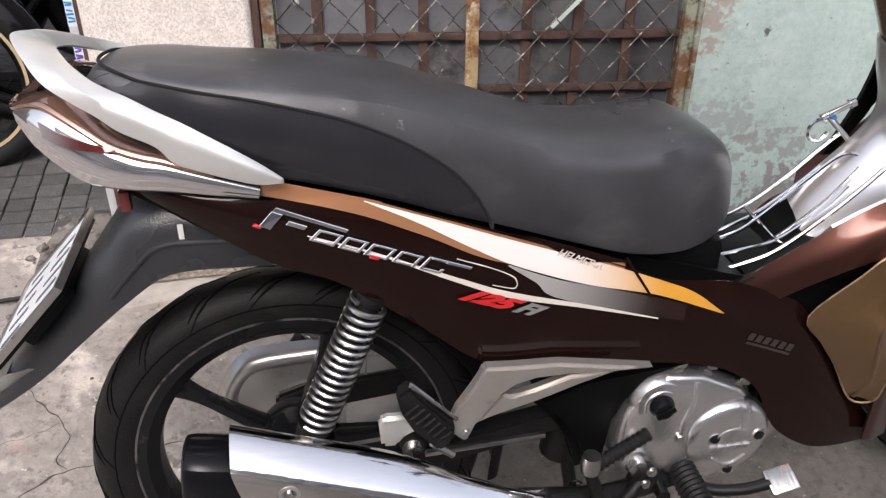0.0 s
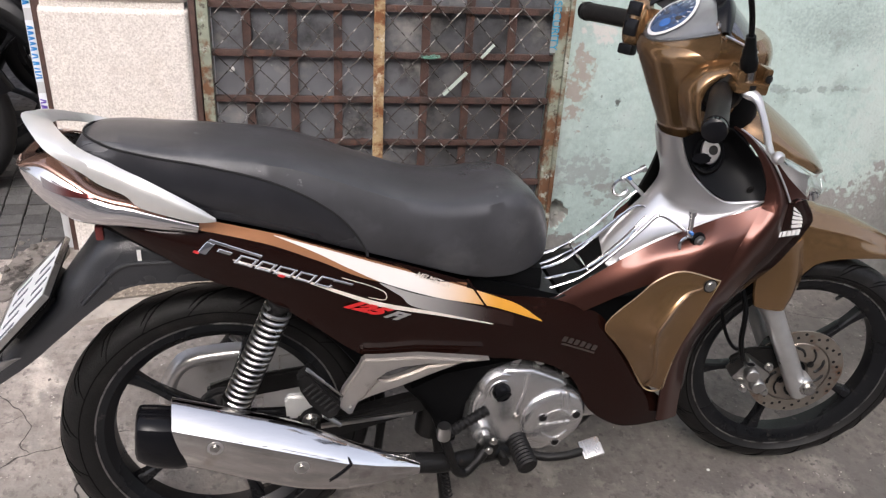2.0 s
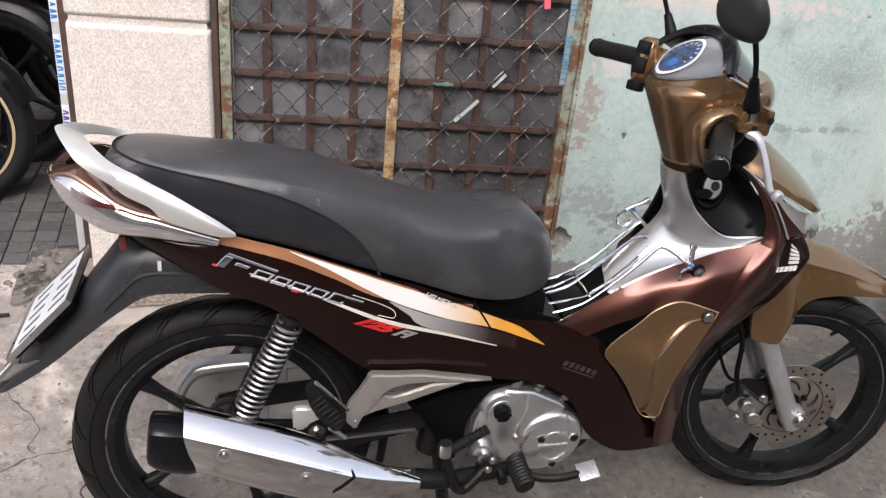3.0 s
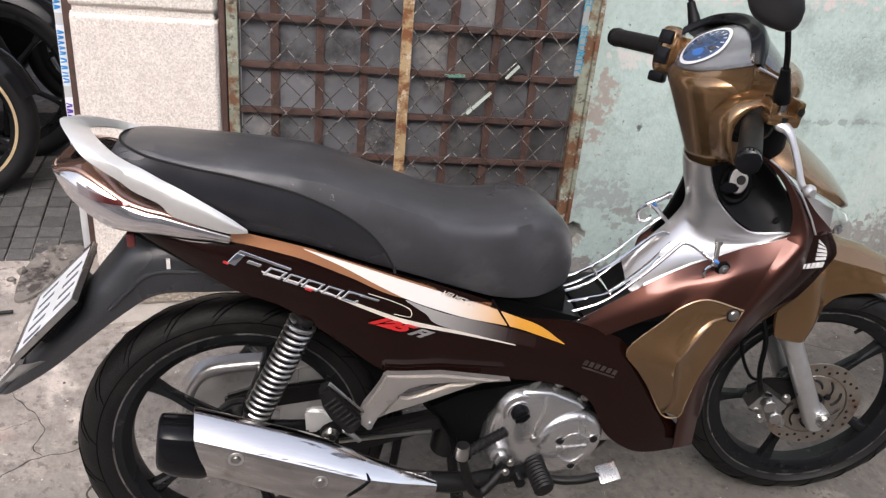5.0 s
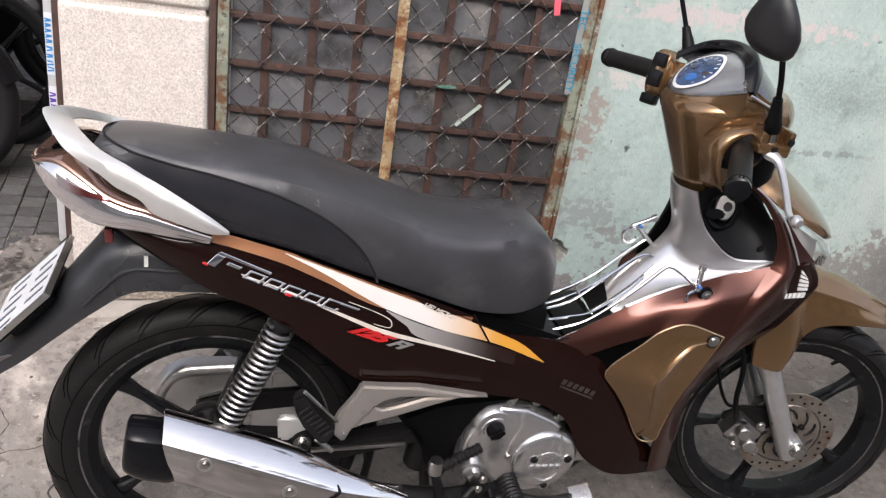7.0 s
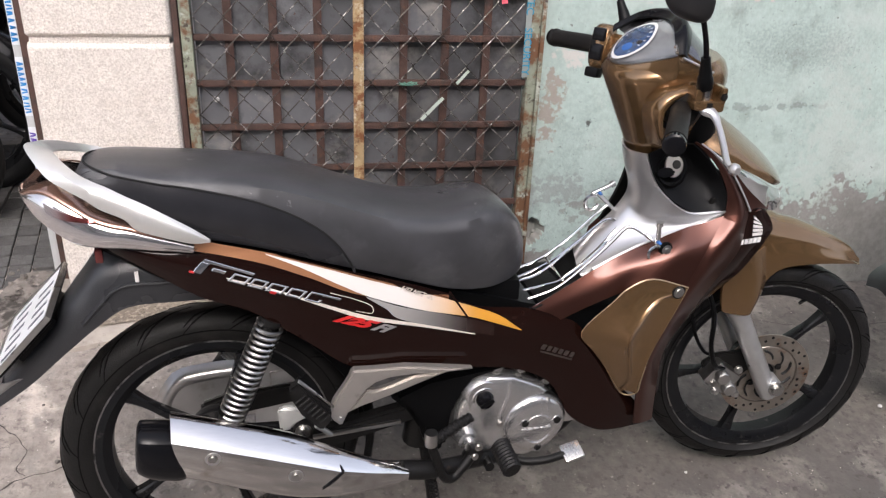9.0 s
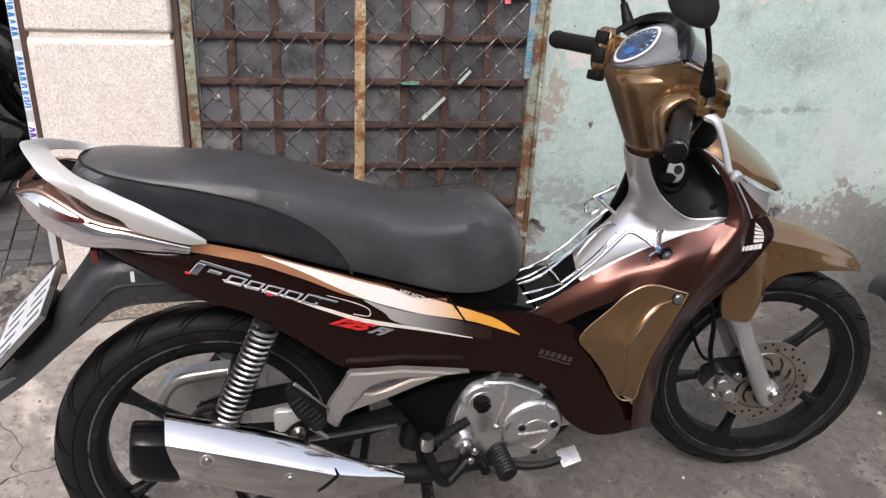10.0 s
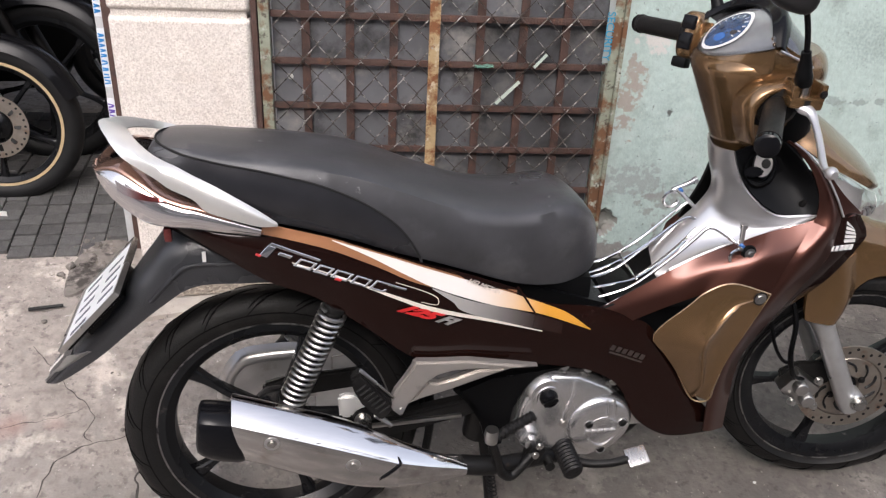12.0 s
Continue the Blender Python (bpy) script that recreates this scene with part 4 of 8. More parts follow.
# front fork, right and left
for s in (0.082, -0.082):
    top, low = P(1.115, s, 0.505), P(1.224, s, 0.300)
    d = (Vector(top) - Vector(low)).normalized()
    lo = Vector(low) - d * 0.035
    leg = sp("fork_leg", tube([lo, lo + d * 0.02, lo + d * 0.20, lo + d * 0.225, lo + d * 0.25, Vector(top)], [0.019, 0.022, 0.0215, 0.0215, 0.024, 0.0245], 18), FORK, "grey alloy fork leg")
    tb = tube([Vector(top) - d * 0.005, Vector(top) + d * 0.30], 0.0165, 16)
    sp("fork_tube", tb, IRON, "", leg)
    sp("dust_seal", lathe([(0.0, -0.0), (0.026, -0.0), (0.026, 0.012), (0.02, 0.016), (0, 0.016)], 18, Matrix.Translation(Vector(top) - d * 0.012) @ d.to_track_quat("Y", "Z").to_matrix().to_4x4()), FORK, "", leg)
    boss = lathe([(0, -0.022), (0.018, -0.022), (0.021, -0.016), (0.021, 0.016), (0, 0.018)], 20, Matrix.Translation(P(1.238, s, 0.300)))
    sp("axle_lug", boss, FORK, "", leg)
sp("axle_nut", bolt(P(1.242, 0.103, 0.300), 0.012, 0.014), STEEL, "bright steel axle nut")
cal = bmesh.new()
box(-0.035, 0.035, -0.022, 0.022, -0.03, 0.03, 0.010, cal, Matrix.Translation(P(1.118, 0.070, 0.318)) @ pose(0, 0, 0, 0, 35, 0))
for q in ((1.112, 0.098, 0.330), (1.132, 0.098, 0.300)):
    lathe([(0.0, -0.012), (0.013, -0.012), (0.016, -0.008), (0.016, 0.02), (0, 0.02)], 18, Matrix.Translation(P(*q)), bm=cal)
cp = sp("brake_caliper", cal, STEEL, "dull silver brake caliper behind the fork leg")
arm = plate([(1.075, 0.345), (1.11, 0.37), (1.17, 0.375), (1.20, 0.33), (1.16, 0.295), (1.10, 0.28)], -0.062, -0.052, 0.003)
sp("caliper_bracket", arm, IRON, "", cp)
for q in ((1.100, 0.100, 0.296), (1.148, 0.100, 0.288), (1.150, 0.09, 0.345)):
    sp("bolt", bolt(P(*q), 0.0065, 0.01), STEEL, "", cp)
hose = catmull([P(1.12, 0.085, 0.345), P(1.09, 0.10, 0.36), P(1.065, 0.11, 0.42), P(1.06, 0.10, 0.50), P(1.03, 0.07, 0.58)], 6)
sp("brake_hose", tube(hose, 0.0055, 8), PLASTIC, "black brake hose")
cable = catmull([P(1.11, 0.05, 0.36), P(1.075, 0.06, 0.375), P(1.04, 0.06, 0.44), P(1.02, 0.04, 0.55)], 6)
sp("speed_cable", tube(cable, 0.004, 8), PLASTIC)

sp("valve_stem", tube([P(1.304, 0.009, 0.467), P(1.325, 0.005, 0.482)], [0.0035, 0.006], 10), PLASTIC, "black rubber valve", fw)
# front mudguard: a hood with a crisp ridge on either side, narrowing to a point; rows of top, ridge and lower edge
GUARD = [[(1.070, 0.000, 0.668), (1.070, 0.060, 0.640), (1.082, 0.072, 0.530)],
         [(1.177, -0.000, 0.693), (1.138, 0.058, 0.670), (1.156, 0.072, 0.515)],
         [(1.211, -0.000, 0.684), (1.179, 0.058, 0.662), (1.173, 0.071, 0.554)],
         [(1.253, -0.000, 0.674), (1.229, 0.054, 0.651), (1.200, 0.069, 0.584)],
         [(1.303, -0.000, 0.654), (1.285, 0.046, 0.636), (1.248, 0.064, 0.594)],
         [(1.353, -0.000, 0.632), (1.336, 0.034, 0.614), (1.313, 0.052, 0.591)],
         [(1.396, -0.000, 0.606), (1.382, 0.020, 0.592), (1.373, 0.030, 0.580)],
         [(1.423, -0.000, 0.573), (1.424, 0.002, 0.568), (1.425, 0.004, 0.566)]]
guard_rows = []
for row in GUARD:
    t_, r_, l_ = (Vector(P(*q)) for q in row)
    half = [r_.lerp(l_, f) + Vector((0, -d, 0)) for f, d in ((1, 0.0), (0.5, 0.003), (0.10, 0.0005))] + [r_] + [r_.lerp(t_, f) + Vector((0, 0, d)) for f, d in ((0.10, 0.0012), (0.5, 0.007))]
    guard_rows.append(half + [t_ + Vector((0, 0, 0.002))] + [Vector((v.x, -v.y, v.z)) for v in half[::-1]])
sp("front_mudguard", sheet(guard_rows, 4, 4, 0.003), GOLD, "bronze-gold front mudguard")
for s in (1, -1):
    cheek = sheet([[P(a0 + 0.012, s * 0.070, z), P(a0, s * 0.102, z), P(a0 * 0.35 + a1 * 0.65, s * (0.112 - 0.22 * max(0.0, z - 0.53)), z - 0.004), P(a1, s * (0.0765 - 0.10 * max(0.0, z - 0.53)), z)] for a0, a1, z in ((1.056, 1.160, 0.640), (1.064, 1.166, 0.610), (1.066, 1.174, 0.572), (1.070, 1.171, 0.535), (1.077, 1.158, 0.502))], 5, 5, 0.003)
    sp("mudguard_cheek", cheek, GOLD, "bronze-gold fork cover")

# ---- body panels ----
# stations along the body: a, top edge, bottom edge, half width
ST = [(-0.175, 0.794, 0.786, 0.080), (-0.10, 0.778, 0.746, 0.108), (0.0, 0.760, 0.682, 0.128), (0.08, 0.764, 0.648, 0.134), (0.17, 0.737, 0.580, 0.138), (0.26, 0.705, 0.512, 0.140), (0.37, 0.664, 0.499, 0.138),
      (0.48, 0.613, 0.481, 0.134), (0.585, 0.594, 0.456, 0.130), (0.655, 0.566, 0.410, 0.128), (0.70, 0.542, 0.330, 0.128), (0.76, 0.462, 0.283, 0.128), (0.81, 0.385, 0.270, 0.126), (0.88, 0.31, 0.268, 0.118)]
SA = np.array([q[0] for q in ST])


def across(f):
    """How the flank swells from its top edge (0) to its bottom edge (1)."""
    return 0.93 + 0.07 * math.sin(min(1, f / 0.35) * math.pi / 2) - 0.10 * max(0, f - 0.45) ** 1.5


def flank(a, z):
    zu, zl, s = (float(np.interp(a, SA, [q[k] for q in ST])) for k in (1, 2, 3))
    f = min(1, max(0, (zu - z) / max(zu - zl, 1e-3)))
    return s * across(f)


FR = [0, 0.12, 0.25, 0.4, 0.55, 0.7, 0.85, 1.0]
rows = [[P(a, s * across(f), zu + (zl - zu) * f) for f in FR] for a, zu, zl, s in ST]
body_r = bp("side_panel", sheet(rows, 3, 6, 0.003), BROWN, "glossy dark brown side panel")
bp("side_panel", mirror(sheet(rows, 3, 6, 0.003)), BROWN, "glossy dark brown side panel")


def decal(name, upper, lower, material, label="", n=10, lift=0.0016, owner=None):
    """A thin film on the right flank between two lines of (a, z)."""
    b = bmesh.new()
    u, l = catmull([(a, 0, z) for a, z in upper], n), catmull([(a, 0, z) for a, z in lower], n)
    k = min(len(u), len(l))
    m = 6
    grid = []
    for i in range(k):
        p, q = u[round(i * (len(u) - 1) / (k - 1))], l[round(i * (len(l) - 1) / (k - 1))]
        grid.append([b.verts.new(P(w.x, flank(w.x, w.z) + lift, w.z)) for w in (p.lerp(q, j / m) for j in range(m + 1))])
    for r0, r1 in zip(grid, grid[1:]):
        for j in range(m):
            b.faces.new((r0[j], r0[j + 1], r1[j + 1], r1[j]))
    return bp(name, b, material, label, owner or body_r)


decal("stripe", [(0.000, 0.786), (0.121, 0.754), (0.213, 0.721), (0.31, 0.686), (0.43, 0.642)], [(-0.004, 0.766), (0.09, 0.744), (0.175, 0.709), (0.272, 0.664), (0.43, 0.632)], BRIGHT_COPPER, "copper stripe under the seat")
decal("stripe", [(0.110, 0.7545), (0.190, 0.7260), (0.290, 0.6880), (0.400, 0.6460), (0.480, 0.6120), (0.530, 0.5890), (0.576, 0.5535)], [(0.110, 0.7535), (0.170, 0.7240), (0.230, 0.6890), (0.290, 0.6570), (0.380, 0.6220), (0.480, 0.5920), (0.576, 0.5520)], WHITE_TO_ORANGE, "white stripe fading to orange under the seat", lift=0.0024)
decal("pinstripe", [(0.13, 0.7525), (0.25, 0.7090), (0.37, 0.6630), (0.47, 0.6200)], [(0.13, 0.7508), (0.25, 0.7072), (0.37, 0.6612), (0.47, 0.6190)], BROWN, lift=0.0032)
decal("stripe", [(0.277, 0.661), (0.342, 0.633), (0.415, 0.610), (0.520, 0.574)], [(0.277, 0.659), (0.312, 0.633), (0.349, 0.604), (0.520, 0.548)], GREY_FADE, "grey stripe fading into brown", lift=0.0014)
decal("pinstripe", [(0.045, 0.719), (0.12, 0.692), (0.214, 0.651), (0.283, 0.623), (0.375, 0.595), (0.482, 0.559)], [(0.045, 0.717), (0.12, 0.689), (0.214, 0.644), (0.283, 0.614), (0.375, 0.589), (0.482, 0.557)], CREAM, "cream line", lift=0.0022)
decal("pinstripe", [(0.214, 0.6765), (0.257, 0.6595), (0.284, 0.6450), (0.290, 0.6330)], [(0.214, 0.6750), (0.257, 0.6580), (0.283, 0.6436), (0.2885, 0.6330)], CREAM)
decal("pinstripe", [(0.290, 0.633), (0.284, 0.6275), (0.258, 0.6350)], [(0.2885, 0.6335), (0.2835, 0.6290), (0.258, 0.6365)], CREAM)
decal("pinstripe", [(0.431, 0.652), (0.452, 0.620), (0.470, 0.592)], [(0.428, 0.650), (0.449, 0.618), (0.467, 0.591)], BROWN, lift=0.004)
# raised model badge: hollow slanted chrome blocks behind one long top stroke, no letters
def badge_piece(corners, lift, depth, material, label=""):
    b = bmesh.new()
    f = b.faces.new([b.verts.new(P(a, flank(a, z) + lift, z)) for a, z in corners])
    g = bmesh.ops.extrude_face_region(b, geom=[f])
    bmesh.ops.translate(b, verts=[v for v in g["geom"] if isinstance(v, bmesh.types.BMVert)], vec=(0, -depth, 0))
    bmesh.ops.bevel(b, geom=b.edges[:], offset=0.0006, segments=1, affect="EDGES")
    bp("badge_bar", b, material, label, body_r, smooth=False)


def slanted(a0, w, z0, z1):
    """A sheared block along the badge line: z0 and z1 are heights from that line."""
    def q(a, h):
        return (a + h * 0.95, 0.7445 - a * 0.372 + h)
    return [q(a0, z0), q(a0 + w, z0), q(a0 + w, z1), q(a0, z1)]


badge_piece(slanted(0.004, 0.078, 0.0062, 0.0100), 0.001, 0.0032, CHROME, "chrome badge bar")
badge_piece(slanted(0.003, 0.012, -0.0105, 0.0060), 0.001, 0.0032, CHROME)
badge_piece(slanted(0.024, 0.020, -0.0020, 0.0025), 0.001, 0.0032, CHROME)
for a0, w, low, high in ((0.056, 0.027, -0.0105, 0.0030), (0.087, 0.024, -0.0105, 0.0030), (0.115, 0.027, -0.0105, 0.0030), (0.147, 0.026, -0.0105, 0.0030), (0.178, 0.026, -0.0105, 0.0045)):
    for piece in (slanted(a0, 0.0040, low, high), slanted(a0 + w - 0.0040, 0.0040, low, high if a0 != 0.178 else -0.005), slanted(a0 + 0.0040, w - 0.0080, low, low + 0.0026), slanted(a0 + 0.0040, w - 0.0080, high - 0.0026, high)):
        badge_piece(piece, 0.001, 0.0030, CHROME)
badge_piece(slanted(0.199, 0.030, 0.0012, 0.0045), 0.001, 0.0032, CHROME)
badge_piece(slanted(0.1235, 0.010, -0.0125, -0.0085), 0.0012, 0.0036, RED, "small red accent")
badge_piece(slanted(-0.002, 0.008, -0.0125, -0.0095), 0.0012, 0.0036, RED)


def flank_text(name, text, size, a, z, slope, material, shear=0.35, bold=0.0, wide=1.0):
    s = flank(a, z) + 0.0038
    m = DOWN @ Matrix.Translation(P(a, s, z)) @ pose(0, 0, 0, 90, 0, 0) @ pose(0, 0, 0, 0, 0, slope) @ Matrix.Diagonal((wide, 1, 1, 1))
    return lettering(name, text, size, m, material, body_r, 0.0006, shear, "", bold)


flank_text("lettering", "125", 0.0225, 0.2455, 0.6190, -20.5, RED, 0.75, 0.0013, 1.95)
flank_text("lettering", "FI", 0.0225, 0.2985, 0.5985, -20.5, SILVER, 0.75, 0.0010, 1.6)
decal("strip", [(0.300, 0.6955), (0.360, 0.6735), (0.435, 0.6440)], [(0.300, 0.6950), (0.365, 0.6560), (0.435, 0.6425)], BROWN, "dark strip behind the small print", lift=0.0030)
flank_text("lettering", "HELMET-IN", 0.0135, 0.369, 0.6560, -25, CREAM)
# faint printed mark as plain slanted blocks over a thin line
for i in range(6):
    a0 = 0.620 + 0.0125 * i
    z0 = 0.5135 - (a0 - 0.620) * 0.42
    decal("faint_bar", [(a0 + 0.005, z0), (a0 + 0.014, z0 - 0.0038)], [(a0, z0 - 0.0105), (a0 + 0.009, z0 - 0.0143)], FAINT, lift=0.001)
decal("faint_bar", [(0.622, 0.4990), (0.692, 0.4700)], [(0.620, 0.4955), (0.690, 0.4665)], FAINT, lift=0.001)

# rear inner mudguard and tail underside
under = loft([[P(-0.15, s * 0.075, z) for s, z in ((-1, 0.76), (-1, 0.79), (1, 0.79), (1, 0.76))], [P(0.0, s * 0.095, z) for s, z in ((-1, 0.67), (-1, 0.76), (1, 0.76), (1, 0.67))],
              [P(0.16, s * 0.10, z) for s, z in ((-1, 0.60), (-1, 0.72), (1, 0.72), (1, 0.60))], [P(0.30, s * 0.10, z) for s, z in ((-1, 0.54), (-1, 0.68), (1, 0.68), (1, 0.54))], [P(0.62, s * 0.09, z) for s, z in ((-1, 0.46), (-1, 0.58), (1, 0.58), (1, 0.46))]], 4)
bp("frame_cover", under, PLASTIC, "black plastic under the seat")
rows = []
for q, rr in ((62, 0.322), (50, 0.318), (25, 0.312), (5, 0.312), (-15, 0.315)):
    c, sn = math.cos(radians(q)), math.sin(radians(q))
    rows.append([(rr * c + (0 if abs(f) < 0.9 else -0.02 * c), -f * 0.062, RW[2] + (rr - (0.03 if abs(f) > 0.9 else 0)) * sn) for f in (-1, -0.7, 0, 0.7, 1)])
bp("inner_mudguard", sheet(rows, 3, 5, 0.003), PLASTIC, "black inner mudguard round the rear tyre")

# rear mudguard, flap and number plate
rows = []
for at, zt, ae, ze, hw in ((0.06, 0.745, 0.06, 0.650, 0.078), (-0.06, 0.745, -0.04, 0.652, 0.078), (-0.150, 0.733, -0.120, 0.648, 0.076), (-0.205, 0.672, -0.175, 0.612, 0.072), (-0.255, 0.608, -0.235, 0.560, 0.066), (-0.32, 0.540, -0.30, 0.500, 0.056), (-0.375, 0.468, -0.370, 0.448, 0.044), (-0.396, 0.438, -0.394, 0.434, 0.030)):
    rows.append([P(at + (ae - at) * k, f * hw, zt + (ze - zt) * k) for f, k in ((1.0, 1.0), (1.02, 0.5), (0.75, 0.10), (0, 0), (-0.75, 0.10), (-1.02, 0.5), (-1.0, 1.0))])
fender = bp("rear_mudguard", sheet(rows, 4, 5, 0.004), MATT_PLASTIC, "grey-black plastic rear mudguard")
for sgn in (1, -1):
    bp("mudguard_rib", tube(catmull([P(0.05, sgn * 0.079, 0.690), P(-0.06, sgn * 0.080, 0.692), P(-0.125, sgn * 0.079, 0.690), P(-0.165, sgn * 0.076, 0.655), P(-0.195, sgn * 0.074, 0.622)], 5), 0.004, 8), MATT_PLASTIC, "", fender)
flap = sheet([[P(-0.345, s * 0.052, 0.508) for s in (1, 0, -1)], [P(-0.378, s * 0.044, 0.468) for s in (1, 0, -1)], [P(-0.402, s * 0.030, 0.438) for s in (1, 0, -1)]], 4, 4, 0.006)
bp("flap", flap, MATT_PLASTIC, "dusty grey mudguard flap", fender)
LIP = [(-0.384, 0.028, 0.451), (-0.344, 0.046, 0.485), (-0.305, 0.058, 0.518)]
bp("flap_edge", sheet([[P(*u), P(*(Vector(u).lerp(Vector(v), 0.5) + Vector((0, 0.003, 0)))), P(*v)] for u, v in zip([(-0.404, 0.028, 0.440), (-0.378, 0.045, 0.472), (-0.350, 0.053, 0.508)], LIP)], 3, 4, 0.003), WORN_SHEEN_PLASTIC, "worn edge of the flap, pale reflection in its colour", fender)
for i in range(6):
    c = Vector(P(-0.3925, 0.020, 0.4590)).lerp(Vector(P(-0.3645, 0.030, 0.4935)), i / 5)
    bp("print_bar", box(-0.0014, 0.0022, -0.005, 0.006, -0.0006, 0.0012, 0, m=Matrix.Translation(c) @ pose(0, 0, 0, 0, -51, 0)), WHITE, "", fender, smooth=False)
bp("reflector", box(-0.156, -0.144, -0.092, -0.080, 0.743, 0.767, 0.002), RED_LENS, "small dark red reflector")
bp("mark_bar", box(-0.102, -0.096, -0.0800, -0.0780, 0.694, 0.716, 0.0), WHITE, "", fender, smooth=False)
# number plate: tilted back on the mudguard, its characters as plain bars
pe = Vector((-0.69, 0, -0.724))
pn = Vector((-0.724, 0, 0.69))
plate_m = Matrix.Translation(P(-0.292, 0.0, 0.603)) @ Matrix((Vector((0, -1, 0)), pn, -pe)).transposed().to_4x4()
np_ob = bp("number_plate", plate([(-0.098, -0.072), (0.098, -0.072), (0.098, 0.072), (-0.098, 0.072)], -0.001, 0.001, 0, m=plate_m), PLATE, "white number plate with dark characters", smooth=False)
fr = bmesh.new()
for x0, x1, z0, z1 in ((-0.101, 0.101, -0.076, -0.071), (-0.101, 0.101, 0.071, 0.076), (-0.102, -0.097, -0.074, 0.074), (0.097, 0.102, -0.074, 0.074)):
    box(x0, x1, -0.006, 0.004, z0, z1, 0.001, fr)
fr.transform(plate_m)
bp("plate_frame", fr, STEEL, "thin metal frame", np_ob)
bp("plate_back", box(-0.095, 0.095, -0.012, -0.003, -0.068, 0.068, 0.003, m=plate_m), PLASTIC, "", np_ob)
bp("plate_bracket", box(-0.05, 0.05, -0.04, -0.010, -0.05, 0.05, 0.004, m=plate_m), PLASTIC, "", np_ob)
for n, zc in ((4, 0.034), (5, -0.034)):
    for i in range(n):
        x = (i - (n - 1) / 2) * 0.036
        bp("plate_bar", box(x - 0.0048, x + 0.0048, 0.0012, 0.0020, zc - 0.020, zc + 0.020, 0, m=plate_m), PLATE_INK, "", np_ob, smooth=False)

# seat: rings across the body; the bike leans a little to its far side, so the near edge is the higher one
SEAT = [(-0.180, 0.855, 0.838, 0.035, 0.002), (-0.173, 0.875, 0.830, 0.066, 0.004), (-0.156, 0.888, 0.818, 0.086, 0.005), (-0.11, 0.888, 0.802, 0.104, 0.006), (-0.05, 0.880, 0.788, 0.121, 0.008), (0.03, 0.872, 0.768, 0.129, 0.010), (0.13, 0.858, 0.742, 0.134, 0.012), (0.20, 0.836, 0.716, 0.136, 0.012),
        (0.28, 0.806, 0.690, 0.137, 0.012), (0.36, 0.780, 0.662, 0.136, 0.012), (0.44, 0.774, 0.636, 0.132, 0.012), (0.505, 0.783, 0.628, 0.122, 0.012), (0.542, 0.776, 0.630, 0.108, 0.010), (0.570, 0.752, 0.636, 0.092, 0.006), (0.589, 0.716, 0.642, 0.072, 0.003), (0.601, 0.684, 0.648, 0.046, 0.002)]


def seat_half(zt, zb, w, crown):
    mid = zb + (zt - zb) * 0.50
    return [(0.0, zt + crown), (0.45 * w, zt + crown * 0.8), (0.80 * w, zt + 0.001), (0.90 * w, zt - 0.008), (0.96 * w, zt - 0.028), (w, mid), (0.99 * w, zb + (zt - zb) * 0.25), (0.90 * w, zb)]


def seat_ring(a, zt, zb, w, crown):
    half = seat_half(zt, zb, w, crown)
    return [P(a, s, z + 0.11 * s) for s, z in half] + [P(a, -s, z - 0.11 * s) for s, z in half[:0:-1]]


def seat_s(a, z):
    """How far out the near flank of the seat lies at a and z."""
    q = [float(np.interp(a, [r[0] for r in SEAT], [r[k] for r in SEAT])) for k in (1, 2, 3, 4)]
    h = [(s, zz + 0.11 * s) for s, zz in seat_half(*q)][2:]
    return float(np.interp(-z, [-zz for _, zz in h], [s for s, _ in h]))


seat = bp("seat", loft([seat_ring(*r) for r in SEAT], 5), VINYL, "black textured vinyl dual seat with dusty scuffs")
PIPE = [(-0.114, 0.892), (-0.089, 0.888), (-0.047, 0.881), (-0.005, 0.874), (0.037, 0.865), (0.097, 0.849), (0.158, 0.822), (0.204, 0.791), (0.232, 0.759), (0.252, 0.722), (0.259, 0.702)]
seam = [(-0.148, -0.060, 0.882), (-0.158, -0.035, 0.889), (-0.163, 0.0, 0.894), (-0.160, 0.035, 0.898), (-0.150, 0.065, 0.901), (-0.134, 0.086, 0.900)] + [(a, seat_s(a, z) + 0.0026, z) for a, z in PIPE]
bp("piping", tube(catmull([P(*q) for q in seam], 6), 0.0019, 8), BLACK_RUBBER, "black seam piping", seat)
side_rows = []
for a, z in [(-0.158, 0.890), (-0.148, 0.895), (-0.134, 0.896)] + PIPE:
    zb = float(np.interp(a, [-0.18, -0.08, 0.03, 0.13, 0.20, 0.28], [0.826, 0.798, 0.772, 0.746, 0.720, 0.694])) + 0.010
    side_rows.append([P(a, seat_s(a, z + (zb - z) * f) + 0.0026 + 0.002 * math.sin(math.pi * f), z + (zb - z) * f) for f in (0, 0.25, 0.5, 0.75, 1)])
bp("side_skirt", sheet(side_rows, 3, 4, 0.002), VINYL_SMOOTH, "smooth black side skirt", seat)

